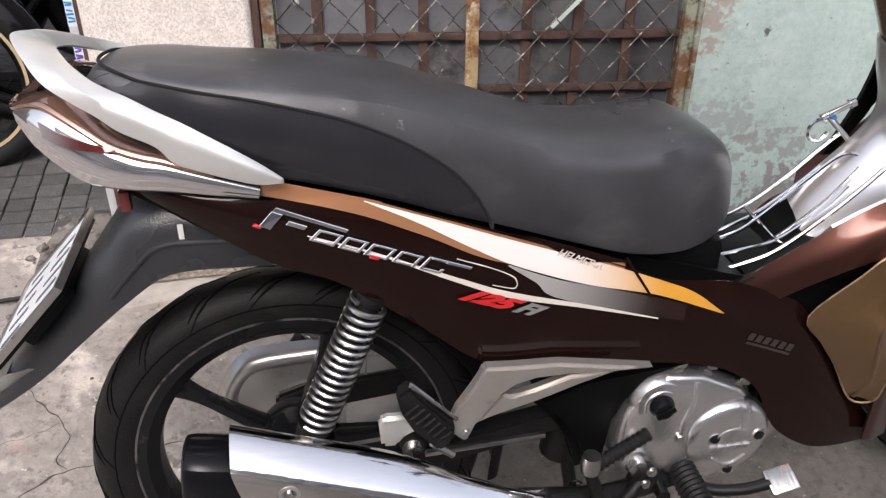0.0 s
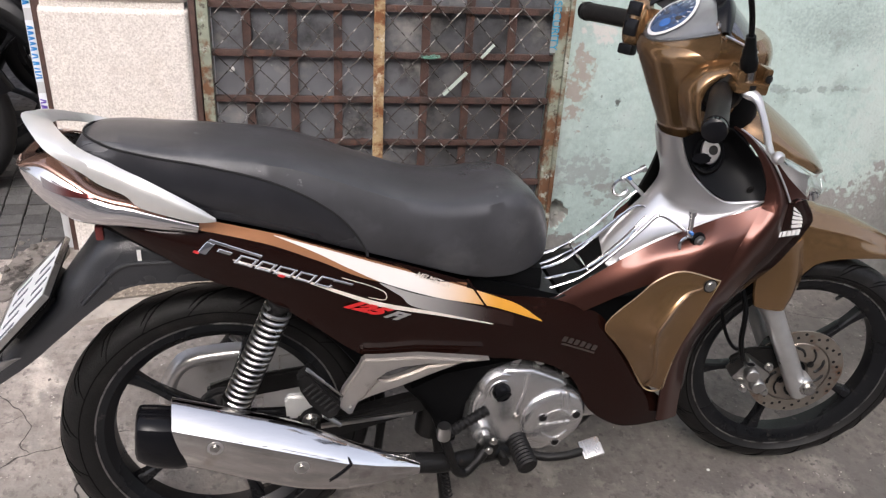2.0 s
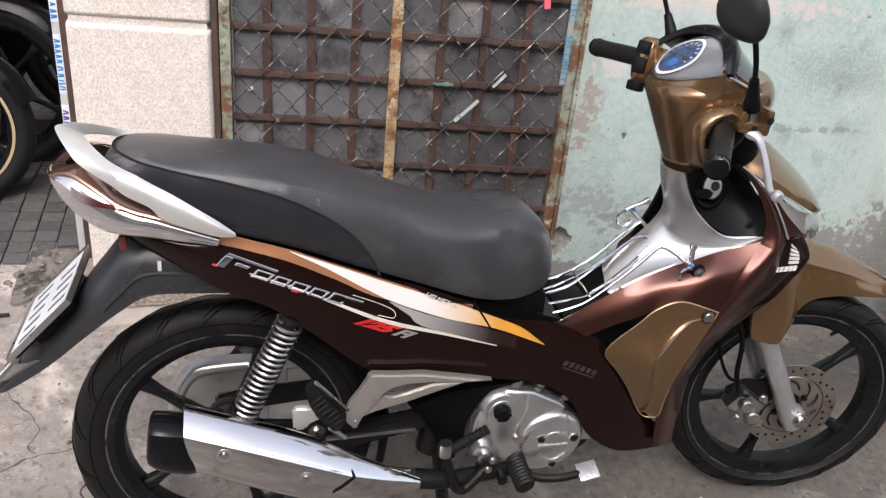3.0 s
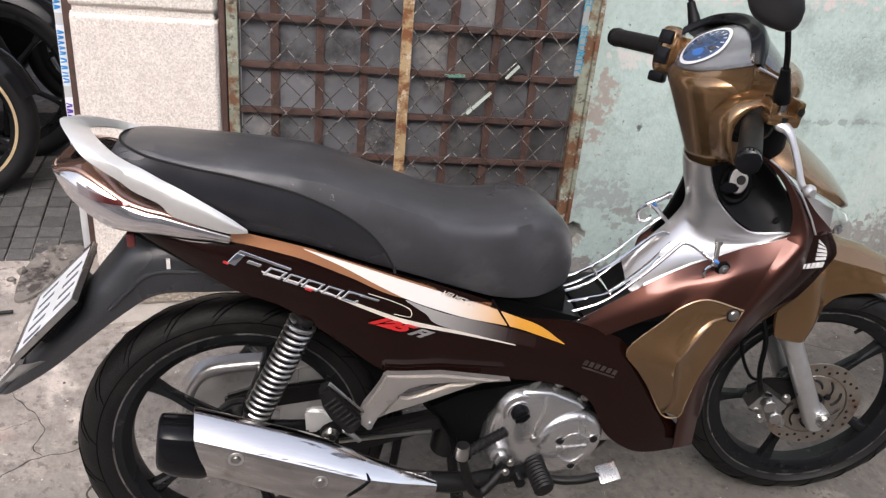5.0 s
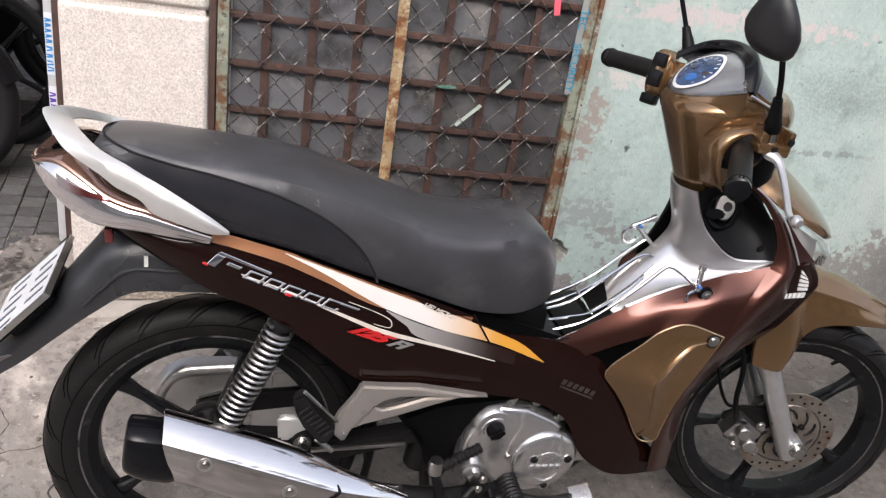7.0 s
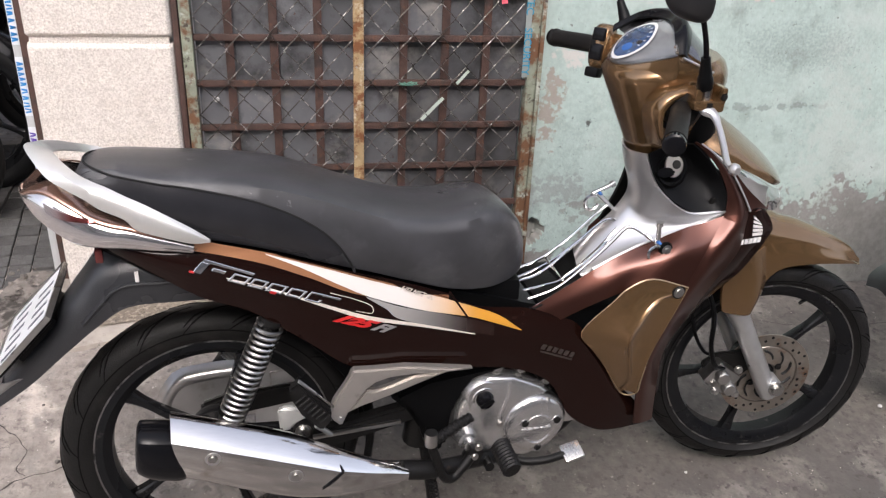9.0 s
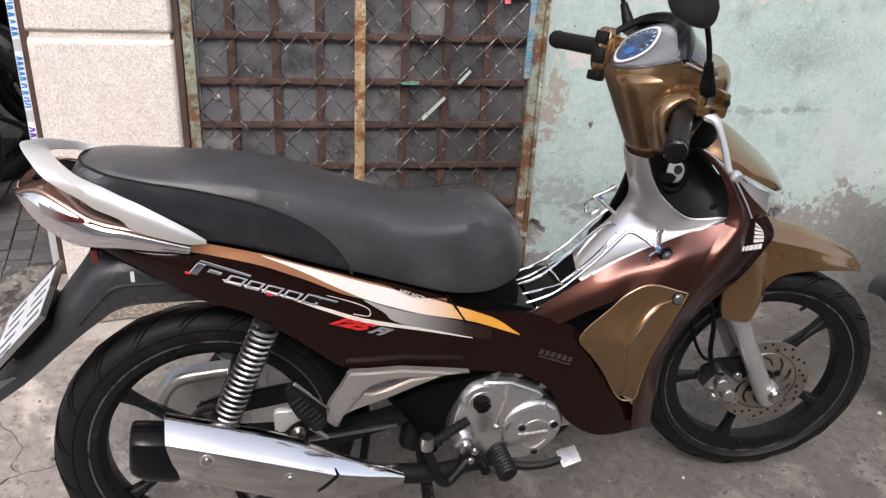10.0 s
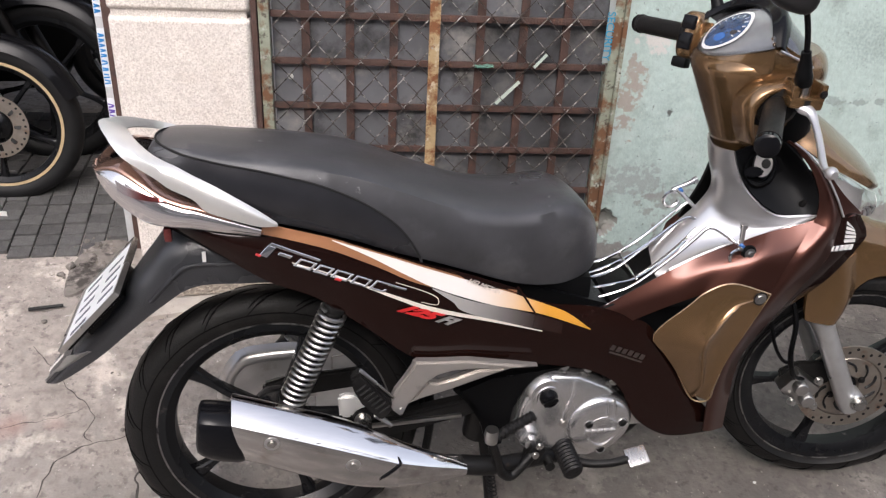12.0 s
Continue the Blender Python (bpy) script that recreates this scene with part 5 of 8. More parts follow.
# grab rail: two tapered blades joined by a flat bridge behind the seat
GRAB_OUT = [(0.025, 0.139, 0.787), (-0.005, 0.139, 0.788), (-0.052, 0.137, 0.803), (-0.083, 0.135, 0.816), (-0.100, 0.132, 0.834), (-0.132, 0.127, 0.850), (-0.154, 0.121, 0.866), (-0.175, 0.112, 0.877), (-0.203, 0.094, 0.891), (-0.223, 0.070, 0.908), (-0.240, 0.040, 0.929), (-0.225, 0.020, 0.929), (-0.217, -0.013, 0.920), (-0.196, -0.070, 0.897), (-0.158, -0.115, 0.872), (-0.080, -0.130, 0.840), (0.020, -0.136, 0.775)]
GRAB_IN = [(0.025, 0.136, 0.792), (-0.004, 0.134, 0.814), (-0.049, 0.130, 0.843), (-0.073, 0.126, 0.857), (-0.097, 0.121, 0.869), (-0.121, 0.115, 0.882), (-0.140, 0.107, 0.889), (-0.159, 0.094, 0.896), (-0.180, 0.070, 0.905), (-0.195, 0.040, 0.908), (-0.205, 0.012, 0.907), (-0.203, -0.005, 0.904), (-0.197, -0.030, 0.897), (-0.181, -0.080, 0.877), (-0.163, -0.105, 0.861), (-0.075, -0.118, 0.840), (0.025, -0.128, 0.775)]
ringed = []
for o, i in zip(GRAB_OUT, GRAB_IN):
    o, i = Vector(P(*o)), Vector(P(*i))
    mid = (o + i) / 2
    lift = Vector((-0.003, -0.007 if mid.y < -0.06 else 0.0, 0.006)) * min(1, (o - i).length / 0.03)
    ringed.append([o, o.lerp(mid, 0.5) + lift * 0.7, mid + lift, i.lerp(mid, 0.5) + lift * 0.7, i, i.lerp(mid, 0.6) - lift * 1.2, o.lerp(mid, 0.6) - lift * 1.2])
bp("grab_rail", loft(ringed, 6), GRAB, "silver-painted cast grab rail")

# tail lamp under the rail
LAMP_TOP = [(0.000, 0.134, 0.780), (-0.052, 0.130, 0.797), (-0.094, 0.126, 0.811), (-0.121, 0.121, 0.817), (-0.149, 0.114, 0.827), (-0.177, 0.101, 0.844), (-0.212, 0.078, 0.860), (-0.238, 0.058, 0.858), (-0.254, 0.045, 0.851), (-0.262, 0.020, 0.848), (-0.264, 0.0, 0.847)]
LAMP_LOW = [(-0.003, 0.130, 0.767), (-0.055, 0.124, 0.772), (-0.098, 0.118, 0.776), (-0.141, 0.112, 0.779), (-0.175, 0.104, 0.784), (-0.205, 0.090, 0.799), (-0.231, 0.072, 0.817), (-0.246, 0.056, 0.833), (-0.254, 0.043, 0.842), (-0.260, 0.020, 0.836), (-0.262, 0.0, 0.834)]
lamp_rows = []
for u, v in zip(LAMP_TOP, LAMP_LOW):
    u, v = Vector(P(*u)), Vector(P(*v))
    h = (u - v).length
    out = Vector((-0.25 if u.x < -0.15 else 0.0, -1.0 if u.y < -0.05 else -0.3, 0)).normalized() * min(0.010, 0.24 * h)
    lamp_rows.append([u + Vector((0, 0.012, 0.002)), u, u.lerp(v, 0.25) + out * 0.8, u.lerp(v, 0.5) + out, u.lerp(v, 0.78) + out * 0.7, v, v + Vector((0.012, 0.020, -0.002))])
lamp = bp("tail_lamp", sheet(lamp_rows, 5, 6, 0.004), TAIL_LENS, "pale clear tail lamp lens")
bp("tail_lamp_half", mirror(sheet(lamp_rows, 5, 6, 0.004)), TAIL_LENS, "", lamp)
rl = [[P(*u), P(*v)] for u, v in zip([(-0.215, 0.101, 0.856), (-0.197, 0.109, 0.847), (-0.176, 0.116, 0.84), (-0.156, 0.12, 0.834), (-0.142, 0.122, 0.831)], [(-0.212, 0.107, 0.841), (-0.195, 0.114, 0.834), (-0.175, 0.12, 0.83), (-0.155, 0.123, 0.828), (-0.142, 0.124, 0.829)])]
bp("red_lens", sheet(rl, 4, 5, 0.002), RED_LENS, "dull red lens", lamp)
edge_pts = [(-0.262, 0.0, 0.850), (-0.260, 0.022, 0.851), (-0.252, 0.046, 0.855), (-0.236, 0.059, 0.862), (-0.212, 0.078, 0.864), (-0.177, 0.101, 0.848), (-0.149, 0.114, 0.831), (-0.121, 0.121, 0.821), (-0.09, 0.126, 0.814), (-0.045, 0.130, 0.798)]
bp("lamp_edge", tube(catmull([P(*q) for q in edge_pts], 5), 0.0042, 8, flat=0.8), ROSE, "copper rib above the lamp", lamp)
top_rows = []
for a, s0, z in edge_pts[::-1]:
    top_rows.append([P(a, s0, z), P(a + 0.006, s0 * 0.90 - 0.004, z + 0.006), P(a + 0.022, s0 * 0.70 - 0.006, z + 0.008)])
bp("tail_cover", sheet(top_rows, 4, 6, 0.003), ROSE, "glossy copper tail cover", lamp)
bp("tail_cover_half", mirror(sheet(top_rows, 4, 6, 0.003)), ROSE, "", lamp)
core = loft([ring(-0.105, 0, 0.780, 0.09, 0.080, 3), ring(-0.110, 0, 0.82, 0.09, 0.076, 3), ring(-0.10, 0, 0.835, 0.070, 0.066, 3)], 3)
bp("tail_core", core, BROWN, "dark brown tail body")

# suspension, swing arm, chain case
def shock(s):
    top, low = Vector(P(0.116, s, 0.625 if s > 0 else 0.49)), Vector(P(0.014, s, 0.385))
    d = (low - top)
    ob = bp("shock_absorber", tube([top, top + d * 0.03, top + d * 0.05], [0.020, 0.020, 0.017], 18), IRON, "rear shock absorber with chromed spring")
    bp("damper", tube([top + d * 0.03, top + d * 0.85], 0.0135, 14), IRON, "", ob)
    pts, n = [], 17
    ax = d.normalized()
    u = ax.orthogonal().normalized()
    v = ax.cross(u)
    for i in range(n * 16 + 1):
        t = i / 16
        f = 0.04 + 0.76 * (t / n)
        pts.append(top + d * f + 0.0222 * (math.cos(2 * math.pi * t) * u + math.sin(2 * math.pi * t) * v))
    bp("spring", tube(pts, 0.0035, 8), STEEL, "chromed coil spring", ob)
    bp("lower_cup", tube([top + d * 0.80, top + d * 0.83, top + d * 0.92, top + d * 1.02], [0.026, 0.022, 0.019, 0.017], 18), IRON, "", ob)


shock(0.118)
shock(-0.118)
for s in (0.085, -0.085):
    arm = plate([(0.40, 0.352), (0.41, 0.392), (0.2, 0.352), (0.02, 0.338), (-0.03, 0.322), (-0.03, 0.292), (0.05, 0.288), (0.22, 0.308)], -s - 0.015, -s + 0.015, 0.006)
    bp("swing_arm", arm, IRON, "black swing arm")
cc = plate([(-0.106, 0.318), (-0.102, 0.345), (-0.091, 0.378), (-0.072, 0.398), (-0.017, 0.404), (0.118, 0.400), (0.20, 0.40), (0.20, 0.30), (0.10, 0.27), (0.0, 0.262), (-0.07, 0.285)], 0.084, 0.112, 0.010)
case = bp("chain_case", cc, CASE, "pale grey enclosed chain case")
rim_out, rim_in = [(-0.125, 0.284), (-0.116, 0.331), (-0.094, 0.377), (-0.062, 0.403), (-0.008, 0.41), (0.06, 0.412), (0.094, 0.408)], [(-0.092, 0.288), (-0.082, 0.331), (-0.067, 0.355), (-0.046, 0.367), (-0.007, 0.374), (0.059, 0.378), (0.093, 0.376)]
bp("chain_case_rim", sheet([[(a, 0.094, z), ((a * 0.7 + b_ * 0.3), 0.074, z * 0.7 + w * 0.3), ((a * 0.3 + b_ * 0.7), 0.072, z * 0.3 + w * 0.7), (b_, 0.088, w)] for (a, z), (b_, w) in zip(rim_out, rim_in)], 4, 5, 0.004), CASE, "raised silver rim of the chain case", case)
pan = [(0.078, 0.415), (0.175, 0.397), (0.208, 0.333), (0.241, 0.229), (0.078, 0.239)]
bp("chain_case_panel", plate(pan, 0.080, 0.090, 0.004), FORK, "grey flat of the chain case", case)
for line in ([(0.114, 0.379), (0.113, 0.327), (0.175, 0.328)], [(0.114, 0.379), (0.166, 0.384), (0.175, 0.328)], [(0.082, 0.312), (0.184, 0.316)]):
    bp("case_crease", tube([(a, 0.079, z) for a, z in line], 0.0022, 6), CASE, "", case)

# exhaust
def ex_ring(a, s, z, h, w, k=18, p=2.6):
    out = []
    for i in range(k):
        q = 2 * math.pi * i / k
        c, sn = math.cos(q), math.sin(q)
        out.append(P(a + 0.10 * h * math.copysign(abs(sn) ** (2 / p), sn), s + w * math.copysign(abs(c) ** (2 / p), c), z + h * math.copysign(abs(sn) ** (2 / p), sn)))
    return out


# the silencer is boxy: a top facet, a crease, a tall side; stations are a, crease s, crease z, bottom z
EXH = [(-0.062, 0.246, 0.484, 0.392), (0.020, 0.250, 0.455, 0.362), (0.128, 0.250, 0.411, 0.316), (0.212, 0.248, 0.375, 0.303)]
NOSE = [(0.204, 0.2468, 0.3775, 0.304), (0.267, 0.233, 0.349, 0.297), (0.318, 0.214, 0.322, 0.291), (0.346, 0.203, 0.306, 0.289)]


def shield_rows(stations, side, skew=0.0):
    rows = []
    for i, (a, sc, zc, zb) in enumerate(stations):
        h = zc - zb
        k = h / 0.09
        if side:
            d = skew if i == 0 else 0.0
            rows.append([P(a, sc + 0.0005, zc + 0.0005), P(a + d * 0.1, sc + 0.002 * k, zc - 0.14 * h), P(a + d * 0.4, sc, zc - 0.48 * h), P(a + d * 0.8, sc - 0.008 * k, zc - 0.82 * h), P(a + d, sc - 0.024 * k, zb), P(a + d, sc - 0.040 * k, zb - 0.004)])
        else:
            rows.append([P(a, sc - 0.070 * k, zc + 0.004 * k), P(a, sc - 0.060 * k, zc + 0.019 * k), P(a, sc - 0.047 * k, zc + 0.0275 * k), P(a, sc - 0.035 * k, zc + 0.0265 * k), P(a, sc - 0.020 * k, zc + 0.0185 * k), P(a, sc - 0.007 * k, zc + 0.0085 * k), P(a, sc, zc + 0.0005)])
    return rows


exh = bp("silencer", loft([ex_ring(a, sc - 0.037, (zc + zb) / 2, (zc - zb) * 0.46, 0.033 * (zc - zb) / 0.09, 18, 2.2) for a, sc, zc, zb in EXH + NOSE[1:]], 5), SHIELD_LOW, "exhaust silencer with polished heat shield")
cap = loft([ex_ring(-0.121, 0.203, 0.455, 0.034, 0.030), ex_ring(-0.116, 0.204, 0.453, 0.043, 0.038), ex_ring(-0.095, 0.206, 0.447, 0.049, 0.042), ex_ring(-0.066, 0.206, 0.440, 0.0500, 0.0420), ex_ring(-0.050, 0.206, 0.434, 0.0470, 0.0390), ex_ring(-0.030, 0.205, 0.428, 0.036, 0.030)], 4)
bp("end_cap", cap, BLACK_PAINT, "black silencer end cap", exh)
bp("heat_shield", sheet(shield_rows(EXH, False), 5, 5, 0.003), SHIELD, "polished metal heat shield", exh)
bp("heat_shield_skirt", sheet(shield_rows(EXH, True, 0.022), 5, 5, 0.003), SHIELD_LOW, "satin lower heat shield, grey reflection in its colour", exh)
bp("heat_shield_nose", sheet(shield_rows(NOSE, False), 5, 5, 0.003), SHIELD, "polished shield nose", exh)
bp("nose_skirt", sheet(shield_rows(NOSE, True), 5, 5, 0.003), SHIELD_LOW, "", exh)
bp("shield_notch", tube(catmull([P(*q) for q in [(0.202, 0.226, 0.388), (0.21, 0.238, 0.383), (0.216, 0.248, 0.375)]], 4), [0.0010] + [0.0026] * 8, 6), BLACK_PAINT, "", exh)
bp("shield_notch", tube(catmull([P(*q) for q in [(0.215, 0.25, 0.376), (0.201, 0.251, 0.363), (0.178, 0.25, 0.344)]], 4), [0.0026] * 7 + [0.0018, 0.0008], 6), BLACK_PAINT, "", exh)
for q in ((0.000, 0.2515, 0.446), (0.133, 0.2515, 0.385)):
    bp("bolt", bolt(P(*q), 0.0058, 0.004), STEEL, "", exh)
    bp("washer", lathe([(0.006, -0.001), (0.0125, -0.001), (0.0125, 0.002), (0.006, 0.002)], 20, Matrix.Translation(P(*q)), closed=True), CASE, "", exh)
bp("exhaust_pipe", tube(catmull([P(0.336, 0.182, 0.300), P(0.40, 0.175, 0.285), P(0.48, 0.15, 0.268), P(0.60, 0.10, 0.24), P(0.72, 0.06, 0.26), P(0.80, 0.03, 0.34)], 5), [0.019] * 6 + [0.016] * 20, 14), IRON, "blackened rusty exhaust pipe", exh)

# engine
eng_out = [(0.455, 0.300), (0.462, 0.372), (0.480, 0.418), (0.520, 0.446), (0.575, 0.440), (0.640, 0.408), (0.682, 0.360), (0.690, 0.300), (0.672, 0.252), (0.62, 0.232), (0.54, 0.240), (0.485, 0.262)]
engine = bp("engine", plate([p.to_tuple()[::2] for p in catmull([(x, 0, z) for x, z in eng_out], 4, True)], -0.085, 0.085, 0.012), ALLOY, "silver cast alloy engine")
rows = []
ctr = Vector((0.575, 0, 0.34))
crank = loft([[P(*( (ctr.lerp(Vector((x, 0, z)), f)).x, s, (ctr.lerp(Vector((x, 0, z)), f)).z)) for x, z in eng_out] for f, s in ((1.0, 0.078), (1.0, 0.100), (0.97, 0.114), (0.90, 0.122), (0.6, 0.128), (0.3, 0.129))], 3)
bp("crankcase_cover", crank, ALLOY, "silver right crankcase cover", engine)
CC = (0.624, 0.325)
clutch = lathe([(0.067, 0.02), (0.067, -0.006), (0.064, -0.014), (0.058, -0.019), (0.050, -0.0215), (0.030, -0.023), (0.0, -0.0235)], 52, Matrix.Translation(P(CC[0], 0.118, CC[1])))
cl = bp("clutch_cover", clutch, ALLOY, "round silver clutch cover", engine)
bp("clutch_rim", lathe([(0.0655, -0.002), (0.0670, -0.008), (0.0700, -0.008), (0.0710, -0.002)], 52, Matrix.Translation(P(CC[0], 0.114, CC[1])), closed=True), IRON, "dark joint round the cover", cl)
for da, dz in ((-0.024, 0.009), (0.045, 0.007), (0.010, -0.059)):
    bp("bolt", bolt(P(CC[0] + da, 0.1405 if dz > -0.05 else 0.136, CC[1] + dz), 0.0052, 0.004), IRON, "", cl)
    bp("bolt_seat", lathe([(0.007, -0.001), (0.0105, -0.002), (0.0115, 0.004), (0.007, 0.004)], 20, Matrix.Translation(P(CC[0] + da, 0.1400 if dz > -0.05 else 0.1355, CC[1] + dz)), closed=True), ALLOY, "", cl)
# twin ribs, a raised disc line and a plain raised word bar
for da in (0.012, 0.026):
    bp("cover_rib", tube(catmull([P(CC[0] + da - 0.004, 0.134, CC[1] + 0.062), P(CC[0] + da - 0.001, 0.1405, CC[1] + 0.046), P(CC[0] + da + 0.001, 0.1420, CC[1] + 0.022)], 4), 0.0026, 6), ALLOY, "", cl)
for z0, bend, half in ((0.010, 0.017, 0.030), (-0.026, -0.016, 0.026)):
    bp("cover_arc", tube(catmull([P(CC[0] + 0.004 + half * f, 0.1405, CC[1] + z0 + bend * (1 - f * f) - 0.002) for f in (-1, -0.5, 0, 0.5, 1)], 4), 0.0019, 6), ALLOY, "", cl)
for i in range(5):
    a0 = CC[0] - 0.030 + i * 0.0132
    bp("logo_bar", box(a0, a0 + 0.0098, -0.1445, -0.1400, CC[1] - 0.0135, CC[1] - 0.0045, 0.0008), ALLOY, "raised plain bar" if i == 0 else "", cl)
bp("oil_cap", lathe([(0, -0.022), (0.013, -0.022), (0.015, -0.018), (0.018, -0.012), (0.018, 0.0), (0, 0)], 24, Matrix.Translation(P(0.515, 0.118, 0.397))), BLACK_PAINT, "black oil filler cap", engine)
bp("cap_grip", box(-0.015, 0.015, -0.005, 0.0, -0.004, 0.004, 0.0015, m=Matrix.Translation(P(0.515, 0.140, 0.397)) @ pose(0, 0, 0, 0, -28, 0)), PLASTIC, "", engine)
bp("oil_cap_collar", lathe([(0.018, -0.005), (0.024, -0.008), (0.030, 0.0), (0.030, 0.02), (0.018, 0.02)], 24, Matrix.Translation(P(0.515, 0.118, 0.397)), closed=True), ALLOY, "", engine)
for q in ((0.550, 0.128, 0.334), (0.548, 0.100, 0.449), (0.598, 0.100, 0.441), (0.655, 0.100, 0.405), (0.470, 0.105, 0.31), (0.692, 0.098, 0.33), (0.500, 0.104, 0.262)):
    bp("bolt", bolt(P(*q), 0.006, 0.006), STEEL, "", engine)
for q in ((0.548, 0.085, 0.449), (0.598, 0.085, 0.441), (0.655, 0.085, 0.405)):
    bp("bolt_lug", lathe([(0, -0.016), (0.011, -0.016), (0.012, 0.01), (0, 0.01)], 14, Matrix.Translation(P(*q))), ALLOY, "", engine)
bp("case_boss", lathe([(0.016, -0.004), (0.034, -0.004), (0.042, 0.006), (0.044, 0.02), (0.016, 0.02)], 30, Matrix.Translation(P(0.515, 0.120, 0.400)), closed=True), ALLOY, "raised boss on the cover", engine)
bp("case_rib", tube(catmull([P(0.566, 0.1225, 0.430), P(0.562, 0.127, 0.395), P(0.552, 0.129, 0.360), P(0.556, 0.128, 0.318), P(0.572, 0.124, 0.280)], 5), 0.0045, 8), ALLOY, "", engine)
bp("fin_plate", box(0.702, 0.736, -0.095, -0.086, 0.286, 0.326, 0.003), ALLOY, "small grey plate beside the cylinder", engine)
bp("hose_clip", tube(catmull([P(0.500, 0.095, 0.455), P(0.53, 0.10, 0.462), P(0.57, 0.095, 0.458)], 4), 0.005, 8), IRON, "", engine)
cyl = bmesh.new()
for i in range(7):
    box(0.70 + i * 0.018, 0.708 + i * 0.018, -0.065, 0.065, 0.29, 0.41, 0.002, cyl)
box(0.66, 0.85, -0.05, 0.05, 0.305, 0.395, 0.004, cyl)
bp("cylinder", cyl, IRON, "dark finned cylinder", engine)
bp("sprocket_cover", plate([(0.325, 0.418), (0.40, 0.452), (0.55, 0.468), (0.60, 0.46), (0.50, 0.43), (0.455, 0.37), (0.445, 0.27), (0.41, 0.262), (0.39, 0.33), (0.36, 0.38)], -0.112, -0.060, 0.012), PLASTIC, "black plastic cover behind the engine")
bp("frame_tube", tube([P(0.42, 0.04, 0.42), P(0.40, 0.04, 0.25)], 0.03, 12), IRON, "black frame tube")

# kick starter
KICK = [(0.485, 0.162, 0.297), (0.463, 0.172, 0.277), (0.438, 0.180, 0.259), (0.418, 0.186, 0.275), (0.406, 0.190, 0.310), (0.391, 0.194, 0.356)]
ks = bp("kick_starter", tube(catmull([P(*q) for q in KICK], 5), [0.0105] * 6 + [0.0100] * 10 + [0.0088] * 10, 12), IRON, "folded black kick starter")
bp("pivot", lathe([(0, -0.020), (0.0125, -0.020), (0.0135, -0.006), (0.019, -0.004), (0.022, 0.010), (0.026, 0.030), (0, 0.030)], 24, Matrix.Translation(P(0.480, 0.138, 0.311))), ALLOY, "silver shaft boss", ks)
bp("clamp_block", box(-0.016, 0.016, -0.014, 0.014, -0.020, 0.016, 0.006, m=Matrix.Translation(P(0.488, 0.156, 0.296)) @ pose(0, 0, 0, 0, 20, 0)), IRON, "black clamp", ks)
for q in ((0.485, 0.172, 0.297), (0.493, 0.170, 0.317)):
    bp("clamp_bolt", bolt(P(*q), 0.0055, 0.005), STEEL, "", ks)
bp("joint", lathe([(0, -0.014), (0.012, -0.014), (0.014, 0.0), (0.012, 0.014), (0, 0.014)], 16, Matrix.Translation(P(0.387, 0.200, 0.380)) @ pose(0, 0, 0, 90, 0, 0)), STEEL, "", ks)
kp = Vector(P(0.395, 0.200, 0.376))
kd = Vector(P(0.468, 0.190, 0.412)) - kp
bp("rubber", tube([kp + kd * t for t in [i / 20 for i in range(21)]], [0.0105 if i % 2 else 0.0085 for i in range(21)], 12), RUBBER, "ribbed rubber", ks)

# rider footrest and brake pedal
fr_ob = bp("footrest", tube([P(0.52, 0.05, 0.255), P(0.52, 0.17, 0.262)], 0.010, 12), IRON, "rider footrest bar")
bp("rubber", tube([Vector(P(0.538, 0.165, 0.314)) + Vector((0.004, -0.070, -0.010)) * t for t in [i / 18 for i in range(19)]], [0.021 if i % 2 else 0.0175 for i in range(19)], 14, flat=0.8), RUBBER, "ribbed footrest rubber", fr_ob)
bpd = bp("brake_pedal", tube(catmull([P(0.52, 0.10, 0.27), P(0.58, 0.16, 0.262), P(0.63, 0.18, 0.268), P(0.672, 0.19, 0.285)], 5), 0.0085, 10), IRON, "steel brake pedal")
bp("pedal_pad", box(0.664, 0.706, -0.210, -0.172, 0.285, 0.295, 0.004, m=Matrix.Translation((0.685, -0.19, 0.29)) @ pose(0, 0, 0, 24, -14, 0) @ Matrix.Translation((-0.685, 0.19, -0.29))), STEEL, "ribbed steel pad", bpd)
for i in range(6):
    x = 0.668 + i * 0.0065
    bp("rib", box(x, x + 0.0028, -0.208, -0.174, 0.2945, 0.297, 0.0008, m=Matrix.Translation((0.685, -0.19, 0.29)) @ pose(0, 0, 0, 24, -14, 0) @ Matrix.Translation((-0.685, 0.19, -0.29))), STEEL, "", bpd)

# passenger step: bracket and folded peg
arm_up = [(0.248, 0.524), (0.285, 0.521), (0.346, 0.519), (0.42, 0.506), (0.479, 0.495), (0.416, 0.495), (0.363, 0.499), (0.317, 0.498), (0.291, 0.491), (0.273, 0.478), (0.257, 0.458), (0.239, 0.432), (0.227, 0.403), (0.208, 0.422), (0.207, 0.443), (0.214, 0.462), (0.231, 0.488), (0.243, 0.509)]
arm_low = [(0.235, 0.426), (0.257, 0.455), (0.274, 0.475), (0.29, 0.47), (0.318, 0.477), (0.364, 0.493), (0.435, 0.494), (0.381, 0.477), (0.32, 0.455), (0.263, 0.438)]
bm_br = plate(arm_up, -0.160, -0.140, 0.004)
plate(arm_low, -0.155, -0.138, 0.004, bm=bm_br)
bracket = bp("step_bracket", bm_br, CAST, "silver cast passenger step bracket with a slot")
bp("bracket_bolt", bolt(P(0.226, 0.161, 0.424), 0.004, 0.004), STEEL, "", bracket)
